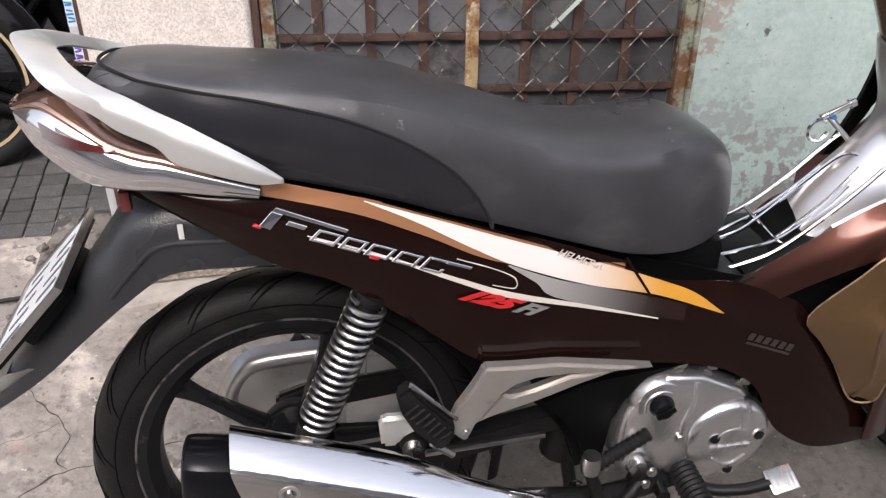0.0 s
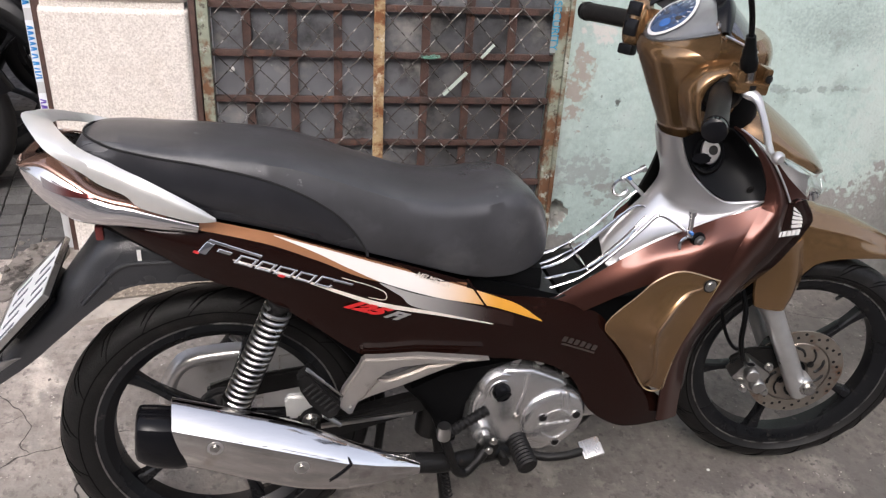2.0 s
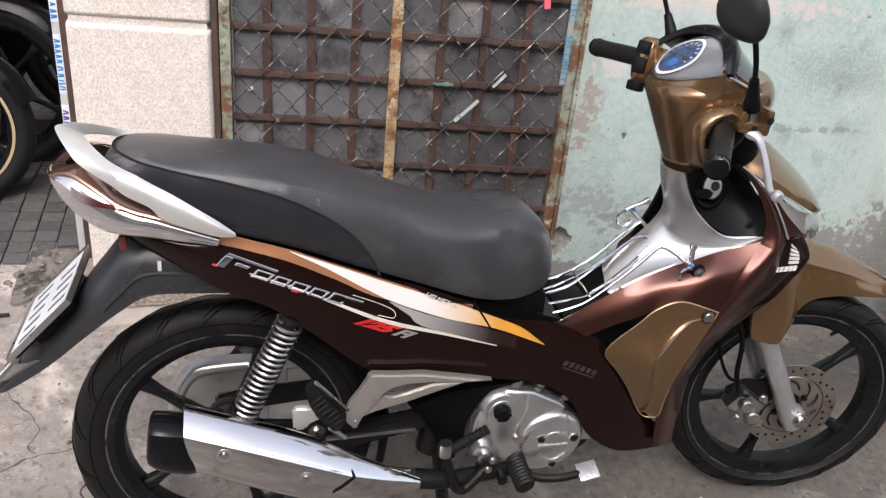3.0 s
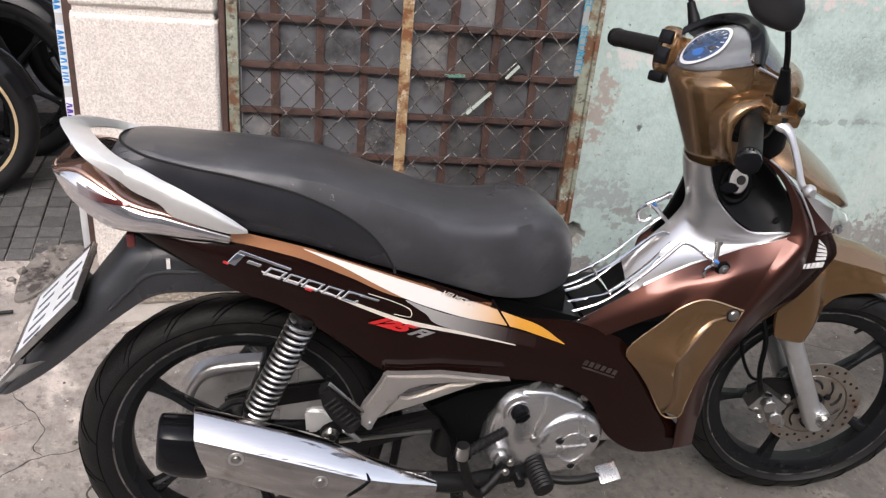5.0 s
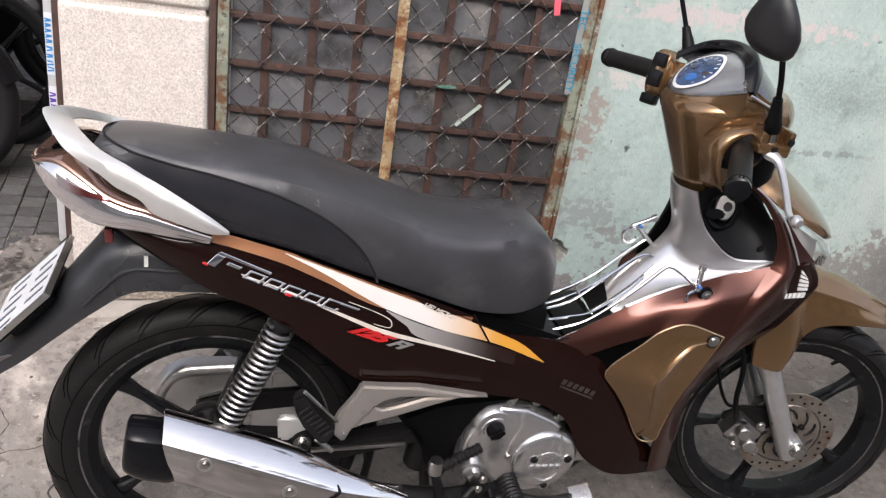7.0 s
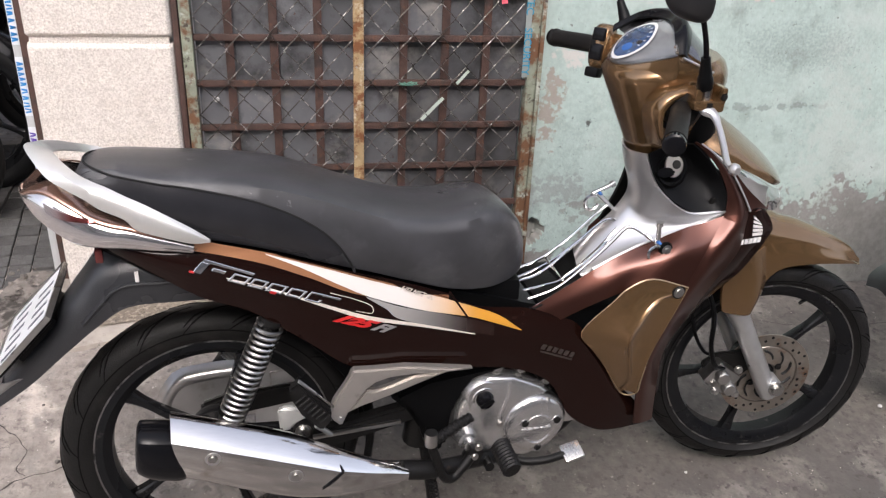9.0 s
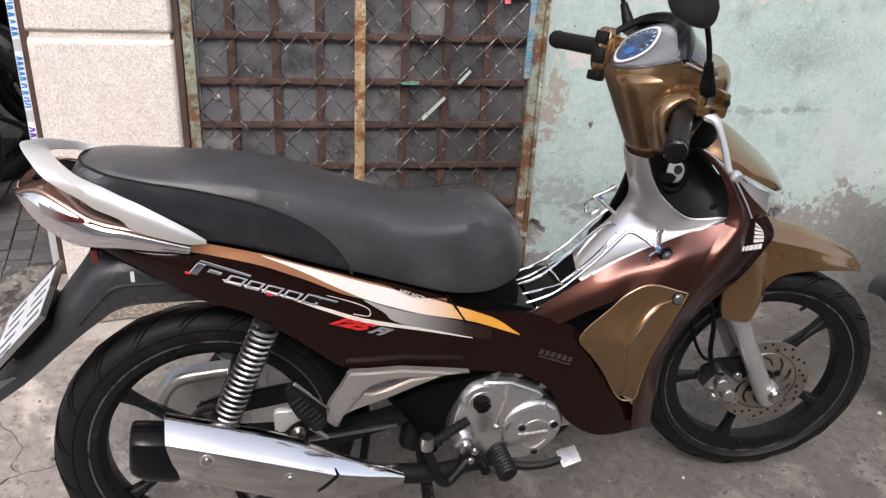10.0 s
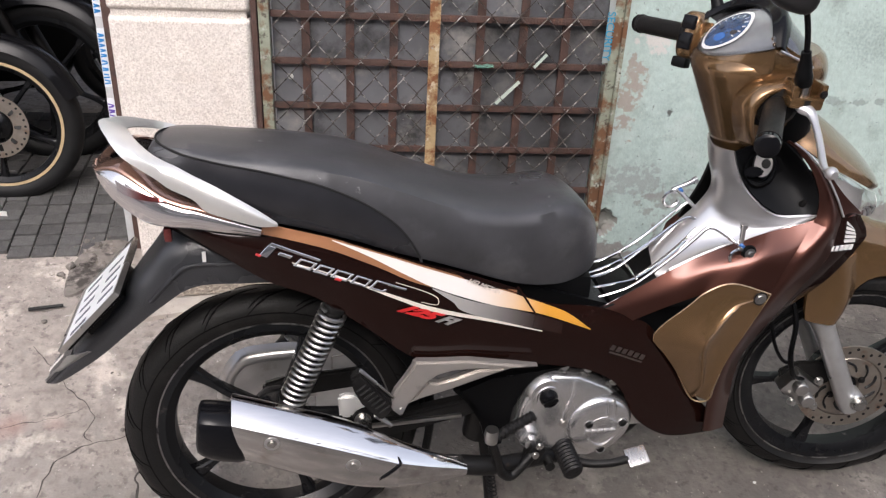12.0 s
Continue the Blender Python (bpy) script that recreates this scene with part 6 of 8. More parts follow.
peg_out = [(0.133, 0.522), (0.143, 0.530), (0.151, 0.534), (0.205, 0.468), (0.203, 0.443), (0.186, 0.428), (0.153, 0.466), (0.139, 0.495)]
peg = bp("passenger_peg", plate(peg_out, -0.196, -0.172, 0.004), RUBBER, "folded black passenger peg")
pd = Vector((0.054, 0, -0.064)).normalized()
pn2 = Vector((-pd.z, 0, pd.x))
pc = Vector((0.1465, -0.1965, 0.5100))
for i in range(7):
    c0 = pc + pd * (0.008 + 0.0105 * i)
    q0, q1 = c0 - pn2 * 0.011, c0 + pn2 * 0.011
    bp("peg_rib", tube([q0, q1], 0.0026, 6), RUBBER, "", peg)
bp("peg_edge", tube([P(0.149, 0.192, 0.5385), P(0.151, 0.193, 0.5380), P(0.206, 0.184, 0.4720), P(0.208, 0.182, 0.4690)], 0.0032, 8), STEEL, "bright worn steel edge", peg)
bp("peg_pivot", tube([P(0.178, 0.180, 0.431), P(0.206, 0.176, 0.402)], 0.0050, 10), STEEL, "", peg)
mount_out = [(0.113, 0.452), (0.120, 0.458), (0.147, 0.456), (0.170, 0.430), (0.155, 0.425), (0.143, 0.418), (0.137, 0.406), (0.116, 0.407)]
mount = bp("silencer_mount", plate(mount_out, -0.156, -0.140, 0.005), GRAB, "silver silencer bracket")
bp("bolt", bolt(P(0.157, 0.158, 0.406), 0.0105, 0.012), STEEL, "hexagon bolt", mount)
bp("bolt_collar", lathe([(0.010, -0.002), (0.017, -0.002), (0.018, 0.014), (0.010, 0.014)], 22, Matrix.Translation(P(0.157, 0.158, 0.406)), closed=True), IRON, "", mount)
bp("stay", box(0.176, 0.345, -0.134, -0.128, 0.366, 0.374, 0.001, m=Matrix.Translation((0.26, 0, 0.37)) @ pose(0, 0, 0, 0, -3, 0) @ Matrix.Translation((-0.26, 0, -0.37))), STEEL, "thin steel stay")

# stand
st = bp("side_stand", tube(catmull([P(0.42, 0.03, 0.22), P(0.43, 0.05, 0.14), P(0.44, 0.07, 0.03)], 4), 0.011, 10), IRON, "black steel stand")
pts = []
for i in range(10 * 10 + 1):
    t = i / 10
    q = Vector(P(0.412 + 0.002 * t, 0.10, 0.235 - 0.011 * t))
    pts.append(q + Vector((0.009 * math.cos(2 * math.pi * t), 0.009 * math.sin(2 * math.pi * t), 0)))
bp("stand_spring", tube(pts, 0.002, 6), IRON, "coiled return spring", st)

# ---- leg shield and tunnel ----
def skin(rows, thick=0.004, nu=5, nv=5):
    """A smooth panel through rows of (a, s, z)."""
    return sheet([[P(*q) for q in r] for r in rows], nu, nv, thick)


# copper tongue that runs from the seat up to the shield
TONGUE = [[(0.602, 0.110, 0.586), (0.617, 0.118, 0.567), (0.634, 0.116, 0.543)], [(0.724, 0.104, 0.652), (0.725, 0.122, 0.622), (0.710, 0.128, 0.586)], [(0.779, 0.104, 0.680), (0.781, 0.128, 0.657), (0.768, 0.136, 0.613)],
          [(0.845, 0.108, 0.708), (0.833, 0.138, 0.681), (0.793, 0.146, 0.628)], [(0.898, 0.114, 0.730), (0.875, 0.146, 0.694), (0.831, 0.154, 0.645)], [(0.944, 0.1195, 0.744), (0.912, 0.150, 0.693), (0.864, 0.158, 0.637)],
          [(0.976, 0.1240, 0.756), (0.933, 0.152, 0.692), (0.898, 0.160, 0.628)]]
shield = bp("leg_shield", skin(TONGUE, 0.004, 6, 5), COPPER, "copper-brown leg shield")
bp("leg_shield_left", mirror(skin([[(a, s * (0.62 if i < 4 else 0.95), z - (0.075 if i < 4 else 0.02)) for a, s, z in r] for i, r in enumerate(TONGUE)])), COPPER, "", shield)
# upright wing with a rounded ridge, from the handlebar down to the footwell
BROW = [[(0.906, 0.088, 0.893), (0.910, 0.092, 0.896), (0.918, 0.088, 0.891)], [(0.927, 0.096, 0.878), (0.936, 0.103, 0.879), (0.947, 0.098, 0.871)], [(0.958, 0.108, 0.842), (0.966, 0.115, 0.845), (0.979, 0.110, 0.840)],
        [(0.978, 0.117, 0.798), (0.994, 0.124, 0.800), (1.011, 0.117, 0.794)], [(0.978, 0.123, 0.766), (1.003, 0.134, 0.769), (1.030, 0.122, 0.760)], [(0.974, 0.1250, 0.752), (1.000, 0.144, 0.745), (1.029, 0.125, 0.730)]]
WING = [BROW[-1], [(0.930, 0.153, 0.692), (0.972, 0.154, 0.706), (1.025, 0.127, 0.681)], [(0.898, 0.160, 0.628), (0.930, 0.161, 0.645), (0.988, 0.130, 0.626)], [(0.870, 0.162, 0.575), (0.895, 0.161, 0.583), (0.950, 0.130, 0.565)],
        [(0.844, 0.162, 0.517), (0.866, 0.159, 0.514), (0.913, 0.130, 0.505)], [(0.834, 0.158, 0.462), (0.856, 0.154, 0.457), (0.895, 0.126, 0.447)], [(0.837, 0.148, 0.385), (0.858, 0.145, 0.380), (0.900, 0.120, 0.350)], [(0.850, 0.136, 0.290), (0.870, 0.133, 0.286), (0.906, 0.116, 0.277)]]
for nm, rows in (("leg_shield_brow", BROW), ("leg_shield_edge", WING)):
    bp(nm, skin(rows), COPPER, "", shield)
    bp(nm + "_left", mirror(skin(rows)), COPPER, "", shield)
# dark forward face of the wing
DARK_FACE = [[(1.030, 0.122, 0.760), (1.055, 0.119, 0.764), (1.085, 0.103, 0.752)], [(1.029, 0.125, 0.730), (1.066, 0.119, 0.732), (1.113, 0.098, 0.714)], [(1.025, 0.127, 0.681), (1.064, 0.119, 0.690), (1.110, 0.098, 0.689)],
             [(0.988, 0.130, 0.626), (1.014, 0.123, 0.630), (1.059, 0.104, 0.621)], [(0.950, 0.130, 0.565), (0.969, 0.123, 0.568), (1.002, 0.106, 0.572)], [(0.913, 0.130, 0.505), (0.926, 0.124, 0.510), (0.951, 0.110, 0.523)],
             [(0.895, 0.126, 0.447), (0.901, 0.120, 0.446), (0.916, 0.108, 0.449)], [(0.900, 0.120, 0.350), (0.906, 0.115, 0.346), (0.915, 0.105, 0.346)]]
bp("wing_face", skin(DARK_FACE), BROWN, "dark brown forward face of the shield", shield)
bp("wing_face_left", mirror(skin(DARK_FACE)), BROWN, "", shield)
bp("trim_line", tube(catmull([P(a + 0.002, s + 0.003, z + 0.001) for a, s, z in (r[2] for r in BROW)][:-1], 6), 0.0021, 6), SILVER, "thin bright trim", shield)
face = []
for z, a, w in ((0.752, 1.084, 0.102), (0.714, 1.112, 0.097), (0.689, 1.109, 0.097), (0.621, 1.058, 0.103), (0.572, 1.000, 0.105), (0.523, 0.950, 0.109), (0.449, 0.915, 0.107), (0.346, 0.914, 0.104), (0.28, 0.905, 0.110)):
    face.append([P(a, w, z), P(a + 0.016, w * 0.6, z), P(a + 0.024, 0, z), P(a + 0.016, -w * 0.6, z), P(a, -w, z)])
bp("shield_front", sheet(face, 4, 5, 0.004), BROWN, "dark brown front of the shield", shield)
# fan-shaped emblem as five plain pale bars, with a bar for its word
for i in range(5):
    f0, f1 = i / 5, (i + 0.66) / 5
    q = []
    for f, e in ((f0, 0), (f0, 1), (f1, 1), (f1, 0)):
        root = Vector((1.045 + 0.004 * f, 0.1250, 0.750 - 0.046 * f))
        tip = Vector((1.060 + 0.034 * f - 0.018 * f * f, 0.1225 - 0.0030 * f, 0.738 - 0.030 * f - 0.006 * f * f))
        q.append(root.lerp(tip, e) if e else root + Vector((0.002 * f, 0, 0)))
    b = bmesh.new()
    fc = b.faces.new([b.verts.new(P(v.x, v.y, v.z)) for v in q])
    ex = bmesh.ops.extrude_face_region(b, geom=[fc])
    bmesh.ops.translate(b, verts=[v for v in ex["geom"] if isinstance(v, bmesh.types.BMVert)], vec=(0, 0.003, 0))
    bp("emblem_bar", b, WHITE, "", shield, smooth=False)
for i in range(5):
    a0 = 1.023 + i * 0.0104
    b = bmesh.new()
    fc = b.faces.new([b.verts.new(P(a, 0.1285 - (a - 1.02) * 0.11, z)) for a, z in ((a0, 0.691), (a0 + 0.0075, 0.691), (a0 + 0.0085, 0.701), (a0 + 0.001, 0.701))])
    ex = bmesh.ops.extrude_face_region(b, geom=[fc])
    bmesh.ops.translate(b, verts=[v for v in ex["geom"] if isinstance(v, bmesh.types.BMVert)], vec=(0, 0.003, 0))
    bp("emblem_bar", b, WHITE, "", shield, smooth=False)

# panel between shield and engine: a flat face, a raised crease and a forward facet, with a worn pale rim
FACE_EDGE = [(0.899, 0.163, 0.628), (0.822, 0.160, 0.652), (0.776, 0.156, 0.635), (0.751, 0.149, 0.603), (0.703, 0.132, 0.533), (0.734, 0.132, 0.487), (0.766, 0.131, 0.443), (0.810, 0.129, 0.372)]
CREASE = [(0.868, 0.166, 0.614), (0.835, 0.170, 0.608), (0.815, 0.175, 0.592), (0.795, 0.179, 0.563), (0.782, 0.177, 0.530), (0.793, 0.168, 0.480), (0.808, 0.156, 0.423), (0.809, 0.134, 0.380)]
FRONT_EDGE = [(0.897, 0.163, 0.627), (0.891, 0.164, 0.608), (0.880, 0.165, 0.582), (0.864, 0.166, 0.545), (0.848, 0.165, 0.505), (0.839, 0.163, 0.470), (0.836, 0.156, 0.420), (0.837, 0.145, 0.378)]


def crease_panel(drop=0.0, f=1.0):
    pick = lambda q: Vector(P(q[0], q[1] * f, q[2] - drop))
    face_rows = [[pick(u), pick(u).lerp(pick(v), 0.5) + Vector((0, 0.004, 0)), pick(v).lerp(pick(u), 0.12) + Vector((0, 0.003, 0)), pick(v)] for u, v in zip(FACE_EDGE, CREASE)]
    facet_rows = [[pick(v), pick(v).lerp(pick(w), 0.25) + Vector((0, 0.007, 0)), pick(v).lerp(pick(w), 0.7) + Vector((0, 0.005, 0)), pick(w)] for v, w in zip(CREASE, FRONT_EDGE)]
    b = sheet(face_rows, 4, 5, 0.003)
    return sheet(facet_rows, 4, 5, 0.003, bm=b)


gc = bp("engine_cover_panel", crease_panel(), GOLD, "bronze-gold panel between shield and engine")
bp("engine_cover_panel", mirror(crease_panel(0.07, 0.85)), GOLD, "bronze-gold panel between shield and engine")
bp("panel_rim", tube(catmull([P(a, q + 0.001, z) for a, q, z in FACE_EDGE + FRONT_EDGE[:0:-1] + FACE_EDGE[:1]], 4), 0.0017, 6), RUBBED_GOLD, "pale rubbed edge", gc)
for q, r_ in (((0.880, 0.1655, 0.620), 0.0075), ((0.786, 0.1520, 0.508), 0.0036)):
    bp("screw", bolt(P(*q), r_, 0.004), STEEL, "", gc)
bp("screw_recess", lathe([(0.010, -0.0005), (0.0135, -0.0012), (0.0145, 0.002), (0.010, 0.002)], 24, Matrix.Translation(P(0.880, 0.1650, 0.620)), closed=True), IRON, "", gc)
bp("under_seat", box(0.42, 0.588, -0.085, 0.085, 0.52, 0.638, 0.015), PLASTIC, "black plastic under the seat nose")
bp("filler", box(0.63, 0.84, -0.105, 0.105, 0.40, 0.575, 0.02), PLASTIC, "black plastic behind the panels")
bp("tunnel", sheet([[P(0.44, s, 0.622 - 6 * s * s) for s in (-0.08, -0.05, 0, 0.05, 0.10)], [P(0.52, s, 0.590 - 3 * s * s) for s in (-0.08, -0.055, 0, 0.055, 0.11)], [P(0.60, s, 0.548 + (3.0 * s * s if s > 0 else 0)) for s in (-0.07, -0.055, 0, 0.055, 0.112)],
                    [P(0.66, s, 0.556 + (4.4 * s * s if s > 0 else 0)) for s in (-0.066, -0.055, 0, 0.055, 0.106)], [P(0.73, s, 0.592 + (3.8 * s * s if s > 0 else 0)) for s in (-0.064, -0.055, 0, 0.055, 0.104)], [P(0.785, s, 0.638 + (2.4 * s * s if s > 0 else 0)) for s in (-0.060, -0.055, 0, 0.055, 0.104)]], 5, 5, 0.004), PLASTIC, "black plastic tunnel cover")
# inner shield: its middle line and its near edge, row by row from the handlebar down
SIL_MID = [(0.815, 0.862), (0.825, 0.823), (0.841, 0.780), (0.843, 0.752), (0.833, 0.728), (0.812, 0.699), (0.787, 0.673), (0.759, 0.645), (0.738, 0.622)]
SIL_EDGE = [(0.827, 0.062, 0.868), (0.841, 0.072, 0.826), (0.860, 0.088, 0.796), (0.908, 0.107, 0.762), (0.979, 0.1225, 0.765), (0.932, 0.1185, 0.737), (0.845, 0.1085, 0.709), (0.779, 0.1045, 0.681), (0.724, 0.1045, 0.653)]
sil = []
for i, ((ca, cz), (ra, rs, rz)) in enumerate(zip(SIL_MID, SIL_EDGE)):
    dip = (0.0, 0.0, 0.0, 0.010, 0.018, 0.024, 0.026, 0.026, 0.020)[i]
    sil.append([(ca + 0.045, -0.064, cz + 0.010), (ca + 0.014, -0.040, cz + 0.003), (ca, 0.0, cz), (ca * 0.72 + ra * 0.28 - 0.006, rs * 0.40, cz * 0.72 + rz * 0.28 - dip), (ca * 0.36 + ra * 0.64 - 0.004, rs * 0.76, cz * 0.36 + rz * 0.64 - dip), (ra, rs, rz)])
bp("inner_shield", skin(sil, 0.004, 5, 6), SILVER, "satin silver inner shield")
keyp = [[(0.827, 0.062, 0.868), (0.859, 0.064, 0.882), (0.889, 0.072, 0.890), (0.906, 0.088, 0.893)], [(0.841, 0.071, 0.826), (0.884, 0.060, 0.839), (0.917, 0.066, 0.851), (0.937, 0.099, 0.865)], [(0.860, 0.087, 0.796), (0.901, 0.072, 0.808), (0.945, 0.078, 0.816), (0.966, 0.109, 0.827)],
        [(0.886, 0.098, 0.774), (0.920, 0.090, 0.782), (0.958, 0.098, 0.785), (0.978, 0.116, 0.798)], [(0.912, 0.106, 0.761), (0.938, 0.110, 0.759), (0.962, 0.115, 0.760), (0.979, 0.1215, 0.767)]]
kp_ob = bp("lock_panel", sheet([[P(*q) for q in r] for r in keyp], 5, 5, 0.004), PLASTIC, "black panel round the ignition lock")
km = DOWN @ Matrix.Translation(P(0.873, 0.078, 0.840)) @ pose(0, 0, 0, -16, 0, -26)
for nm, prof, mt, wide, tall, dx, dz in (("lock_ring", [(0.026, 0.014), (0.034, 0.012), (0.036, -0.002), (0.031, -0.008), (0.026, -0.004)], PLASTIC, 0.80, 1.0, 0.0, 0.0), ("lock_face", [(0, -0.006), (0.020, -0.006), (0.022, -0.003), (0.022, 0.010)], STEEL, 0.78, 1.15, 0.004, 0.009),
                                         ("key_slot", [(0, -0.0078), (0.008, -0.0078), (0.009, -0.0055)], IRON, 0.9, 1.0, 0.008, 0.010)):
    b = lathe(prof, 28, closed=nm == "lock_ring")
    b.transform(Matrix.Translation((dx, 0, dz)) @ Matrix.Diagonal((wide, 1, tall, 1)))
    b.transform(km)
    part(nm, b, mt, kp_ob)
b = plate([(-0.028, -0.012), (-0.026, -0.004), (-0.012, 0.004), (0.004, 0.001), (0.008, -0.008), (-0.004, -0.016), (-0.018, -0.018)], -0.014, -0.006, 0.003)
b.transform(km)
part("shutter_knob", b, BLACK_PAINT, kp_ob)
bp("screw", bolt(P(0.956, 0.107, 0.782), 0.005, 0.003), IRON, "", kp_ob)
bp("far_edge", sheet([[P(0.850, -0.066, 0.888), P(0.872, -0.072, 0.884)], [P(0.870, -0.080, 0.82), P(0.895, -0.086, 0.82)], [P(0.862, -0.090, 0.745), P(0.895, -0.094, 0.745)], [P(0.828, -0.092, 0.665), P(0.845, -0.094, 0.665)]], 4, 4, 0.006), IRON, "dark edge of the shield")

# front cowl and head lamp
COWL_LOW = [(0.922, 0.060, 0.892), (0.946, 0.090, 0.879), (0.988, 0.104, 0.853), (1.043, 0.104, 0.827), (1.095, 0.088, 0.800), (1.135, 0.055, 0.782)]
COWL_TOP = [(0.985, 0.930), (1.015, 0.914), (1.055, 0.888), (1.111, 0.846), (1.152, 0.808), (1.178, 0.776)]
cowl = []
for (a, w, z), (ta, tz) in zip(COWL_LOW, COWL_TOP):
    half = [P(a, w, z), P(a * 0.70 + ta * 0.30, w * 0.90, z * 0.70 + tz * 0.30 + 0.004), P(a * 0.32 + ta * 0.68, w * 0.52, z * 0.32 + tz * 0.68 + 0.004)]
    cowl.append(half + [P(ta, 0, tz)] + [(q[0], -q[1], q[2]) for q in half[::-1]])
bp("front_cowl", sheet(cowl, 5, 5, 0.004), GOLD, "bronze-gold front cowl")
LENS_UP = [(0.985, 0.106, 0.852), (1.010, 0.107, 0.840), (1.045, 0.105, 0.823), (1.092, 0.092, 0.797), (1.138, 0.062, 0.776)]
LENS_LOW = [(0.986, 0.110, 0.845), (1.008, 0.113, 0.820), (1.040, 0.112, 0.792), (1.082, 0.105, 0.764), (1.130, 0.076, 0.740)]
lampb = bp("head_lamp", skin([[(a - 0.014, s - 0.016, z) for a, s, z in r] for r in zip(LENS_UP, LENS_LOW)], 0.003, 4, 5), SILVER, "head lamp reflector")
lens = bp("head_lamp_lens", skin([(u, tuple(Vector(u).lerp(Vector(v), 0.5) + Vector((0.004, 0.004, 0))), v) for u, v in zip(LENS_UP, LENS_LOW)], 0.003, 4, 5), GLASS, "clear head lamp lens", lampb)
lens.visible_shadow = False
bp("indicator_lens", skin([((1.088, 0.103, 0.768), (1.088, 0.105, 0.752)), ((1.104, 0.094, 0.766), (1.108, 0.096, 0.746)), ((1.124, 0.080, 0.756), (1.126, 0.080, 0.740))], 0.004, 4, 4), TAIL_LENS, "small clear indicator lens", lampb)
bp("lamp_cheek", skin([((0.980, 0.111, 0.842), (0.987, 0.111, 0.843)), ((1.011, 0.118, 0.794), (1.026, 0.114, 0.803)), ((1.030, 0.123, 0.760), (1.058, 0.112, 0.777)), ((1.056, 0.119, 0.763), (1.090, 0.101, 0.753))], 0.003, 4, 5), COPPER, "copper cheek under the lamp", lampb)
bp("lamp_inner", loft([ring(0.985, 0, 0.80, 0.05, 0.090, 2.6, 20), ring(1.03, 0, 0.76, 0.06, 0.088, 2.6, 20), ring(1.04, 0, 0.70, 0.05, 0.085, 2.6, 20)], 3), PLASTIC, "", lampb)

# ---- handlebar ----
K = 28
head_rings = [ring((lo + hi) / 2, 0, z, (hi - lo) / 2, w, p, K, tilt) for z, lo, hi, w, p, tilt in ((0.838, 0.832, 0.930, 0.056, 2.6, 0.0), (0.868, 0.819, 0.938, 0.064, 2.6, 0.0), (0.920, 0.795, 0.950, 0.078, 2.6, 0.0), (0.965, 0.774, 0.968, 0.090, 2.6, 0.0),
              (0.992, 0.762, 0.982, 0.098, 2.5, 0.02), (1.012, 0.757, 0.982, 0.102, 2.5, 0.05), (1.028, 0.759, 0.974, 0.100, 2.4, 0.10), (1.037, 0.766, 0.962, 0.094, 2.4, 0.12))]
head = bp("handlebar_cover", loft(head_rings, 5), GOLD, "bronze-gold handlebar cover")


# sloped instrument window: a raised rim, the panel, the oval dial and its marks under a clear cover
def window(u, v, lift=0.0):
    """A place on the panel: u across (-1 far side to 1), v from the rider's edge up to the hood."""
    a0, z0 = 0.764 + 0.066 * u * u, 1.028 + 0.028 * u * u
    a1, z1 = 0.862 - 0.028 * u * u, 1.103 - 0.030 * u * u
    s = 0.104 * u * (1 - 0.12 * v)
    bulge = 0.008 * 4 * v * (1 - v) * (1 - 0.5 * u * u) + lift
    return P(a0 + (a1 - a0) * v - 0.55 * bulge, s, z0 + 0.05 * s + (z1 - z0) * v + 0.80 * bulge)


US, VS = [-1, -0.75, -0.5, -0.25, 0, 0.25, 0.5, 0.75, 1], [0, 0.2, 0.4, 0.6, 0.8, 1.0]
meter = bp("instrument_panel", sheet([[window(u, v) for u in US] for v in VS], 3, 3, 0.004), METER_GREY, "grey instrument panel under a clear cover")
bp("window_rim", tube(catmull([window(u, 0.0, 0.001) for u in US], 4) + [Vector(window(1, v, 0.001)) for v in (0.25, 0.5, 0.75)], 0.0032, 8), GLASS, "pale edge of the clear cover", meter)

skirt = [[window(u, 0.0, -0.001), P(0.761 + 0.067 * u * u, 0.105 * u, 1.022), P(0.768 + 0.062 * u * u, 0.096 * u, 1.000)] for u in US]
skirt += [[window(1.0, v, -0.001), P(0.830 + 0.03 * v, 0.108, 1.034), P(0.830 + 0.03 * v, 0.100, 0.998)] for v in (0.4, 0.8)] + [[P(0.872, 0.108, 1.052), P(0.885, 0.106, 1.030), P(0.885, 0.099, 0.998)], [P(0.925, 0.088, 1.034), P(0.930, 0.088, 1.020), P(0.925, 0.084, 0.995)]]
bp("panel_skirt", sheet(skirt, 4, 4, 0.003), GOLD, "bronze-gold collar round the instrument window", head)


def dial_ring(f0, f1, lift, k=48):
    b = bmesh.new()
    rows = [[b.verts.new(window(-0.05 + 0.50 * f * math.cos(q) * (1 - 0.12 * math.sin(q)), 0.43 + 0.39 * f * math.sin(q), lift)) for q in (2 * math.pi * i / k for i in range(k))] for f in (f0, (f0 + f1) / 2, f1)]
    for r0, r1 in zip(rows, rows[1:]):
        for i in range(k):
            b.faces.new((r0[i], r0[(i + 1) % k], r1[(i + 1) % k], r1[i]))
    return b


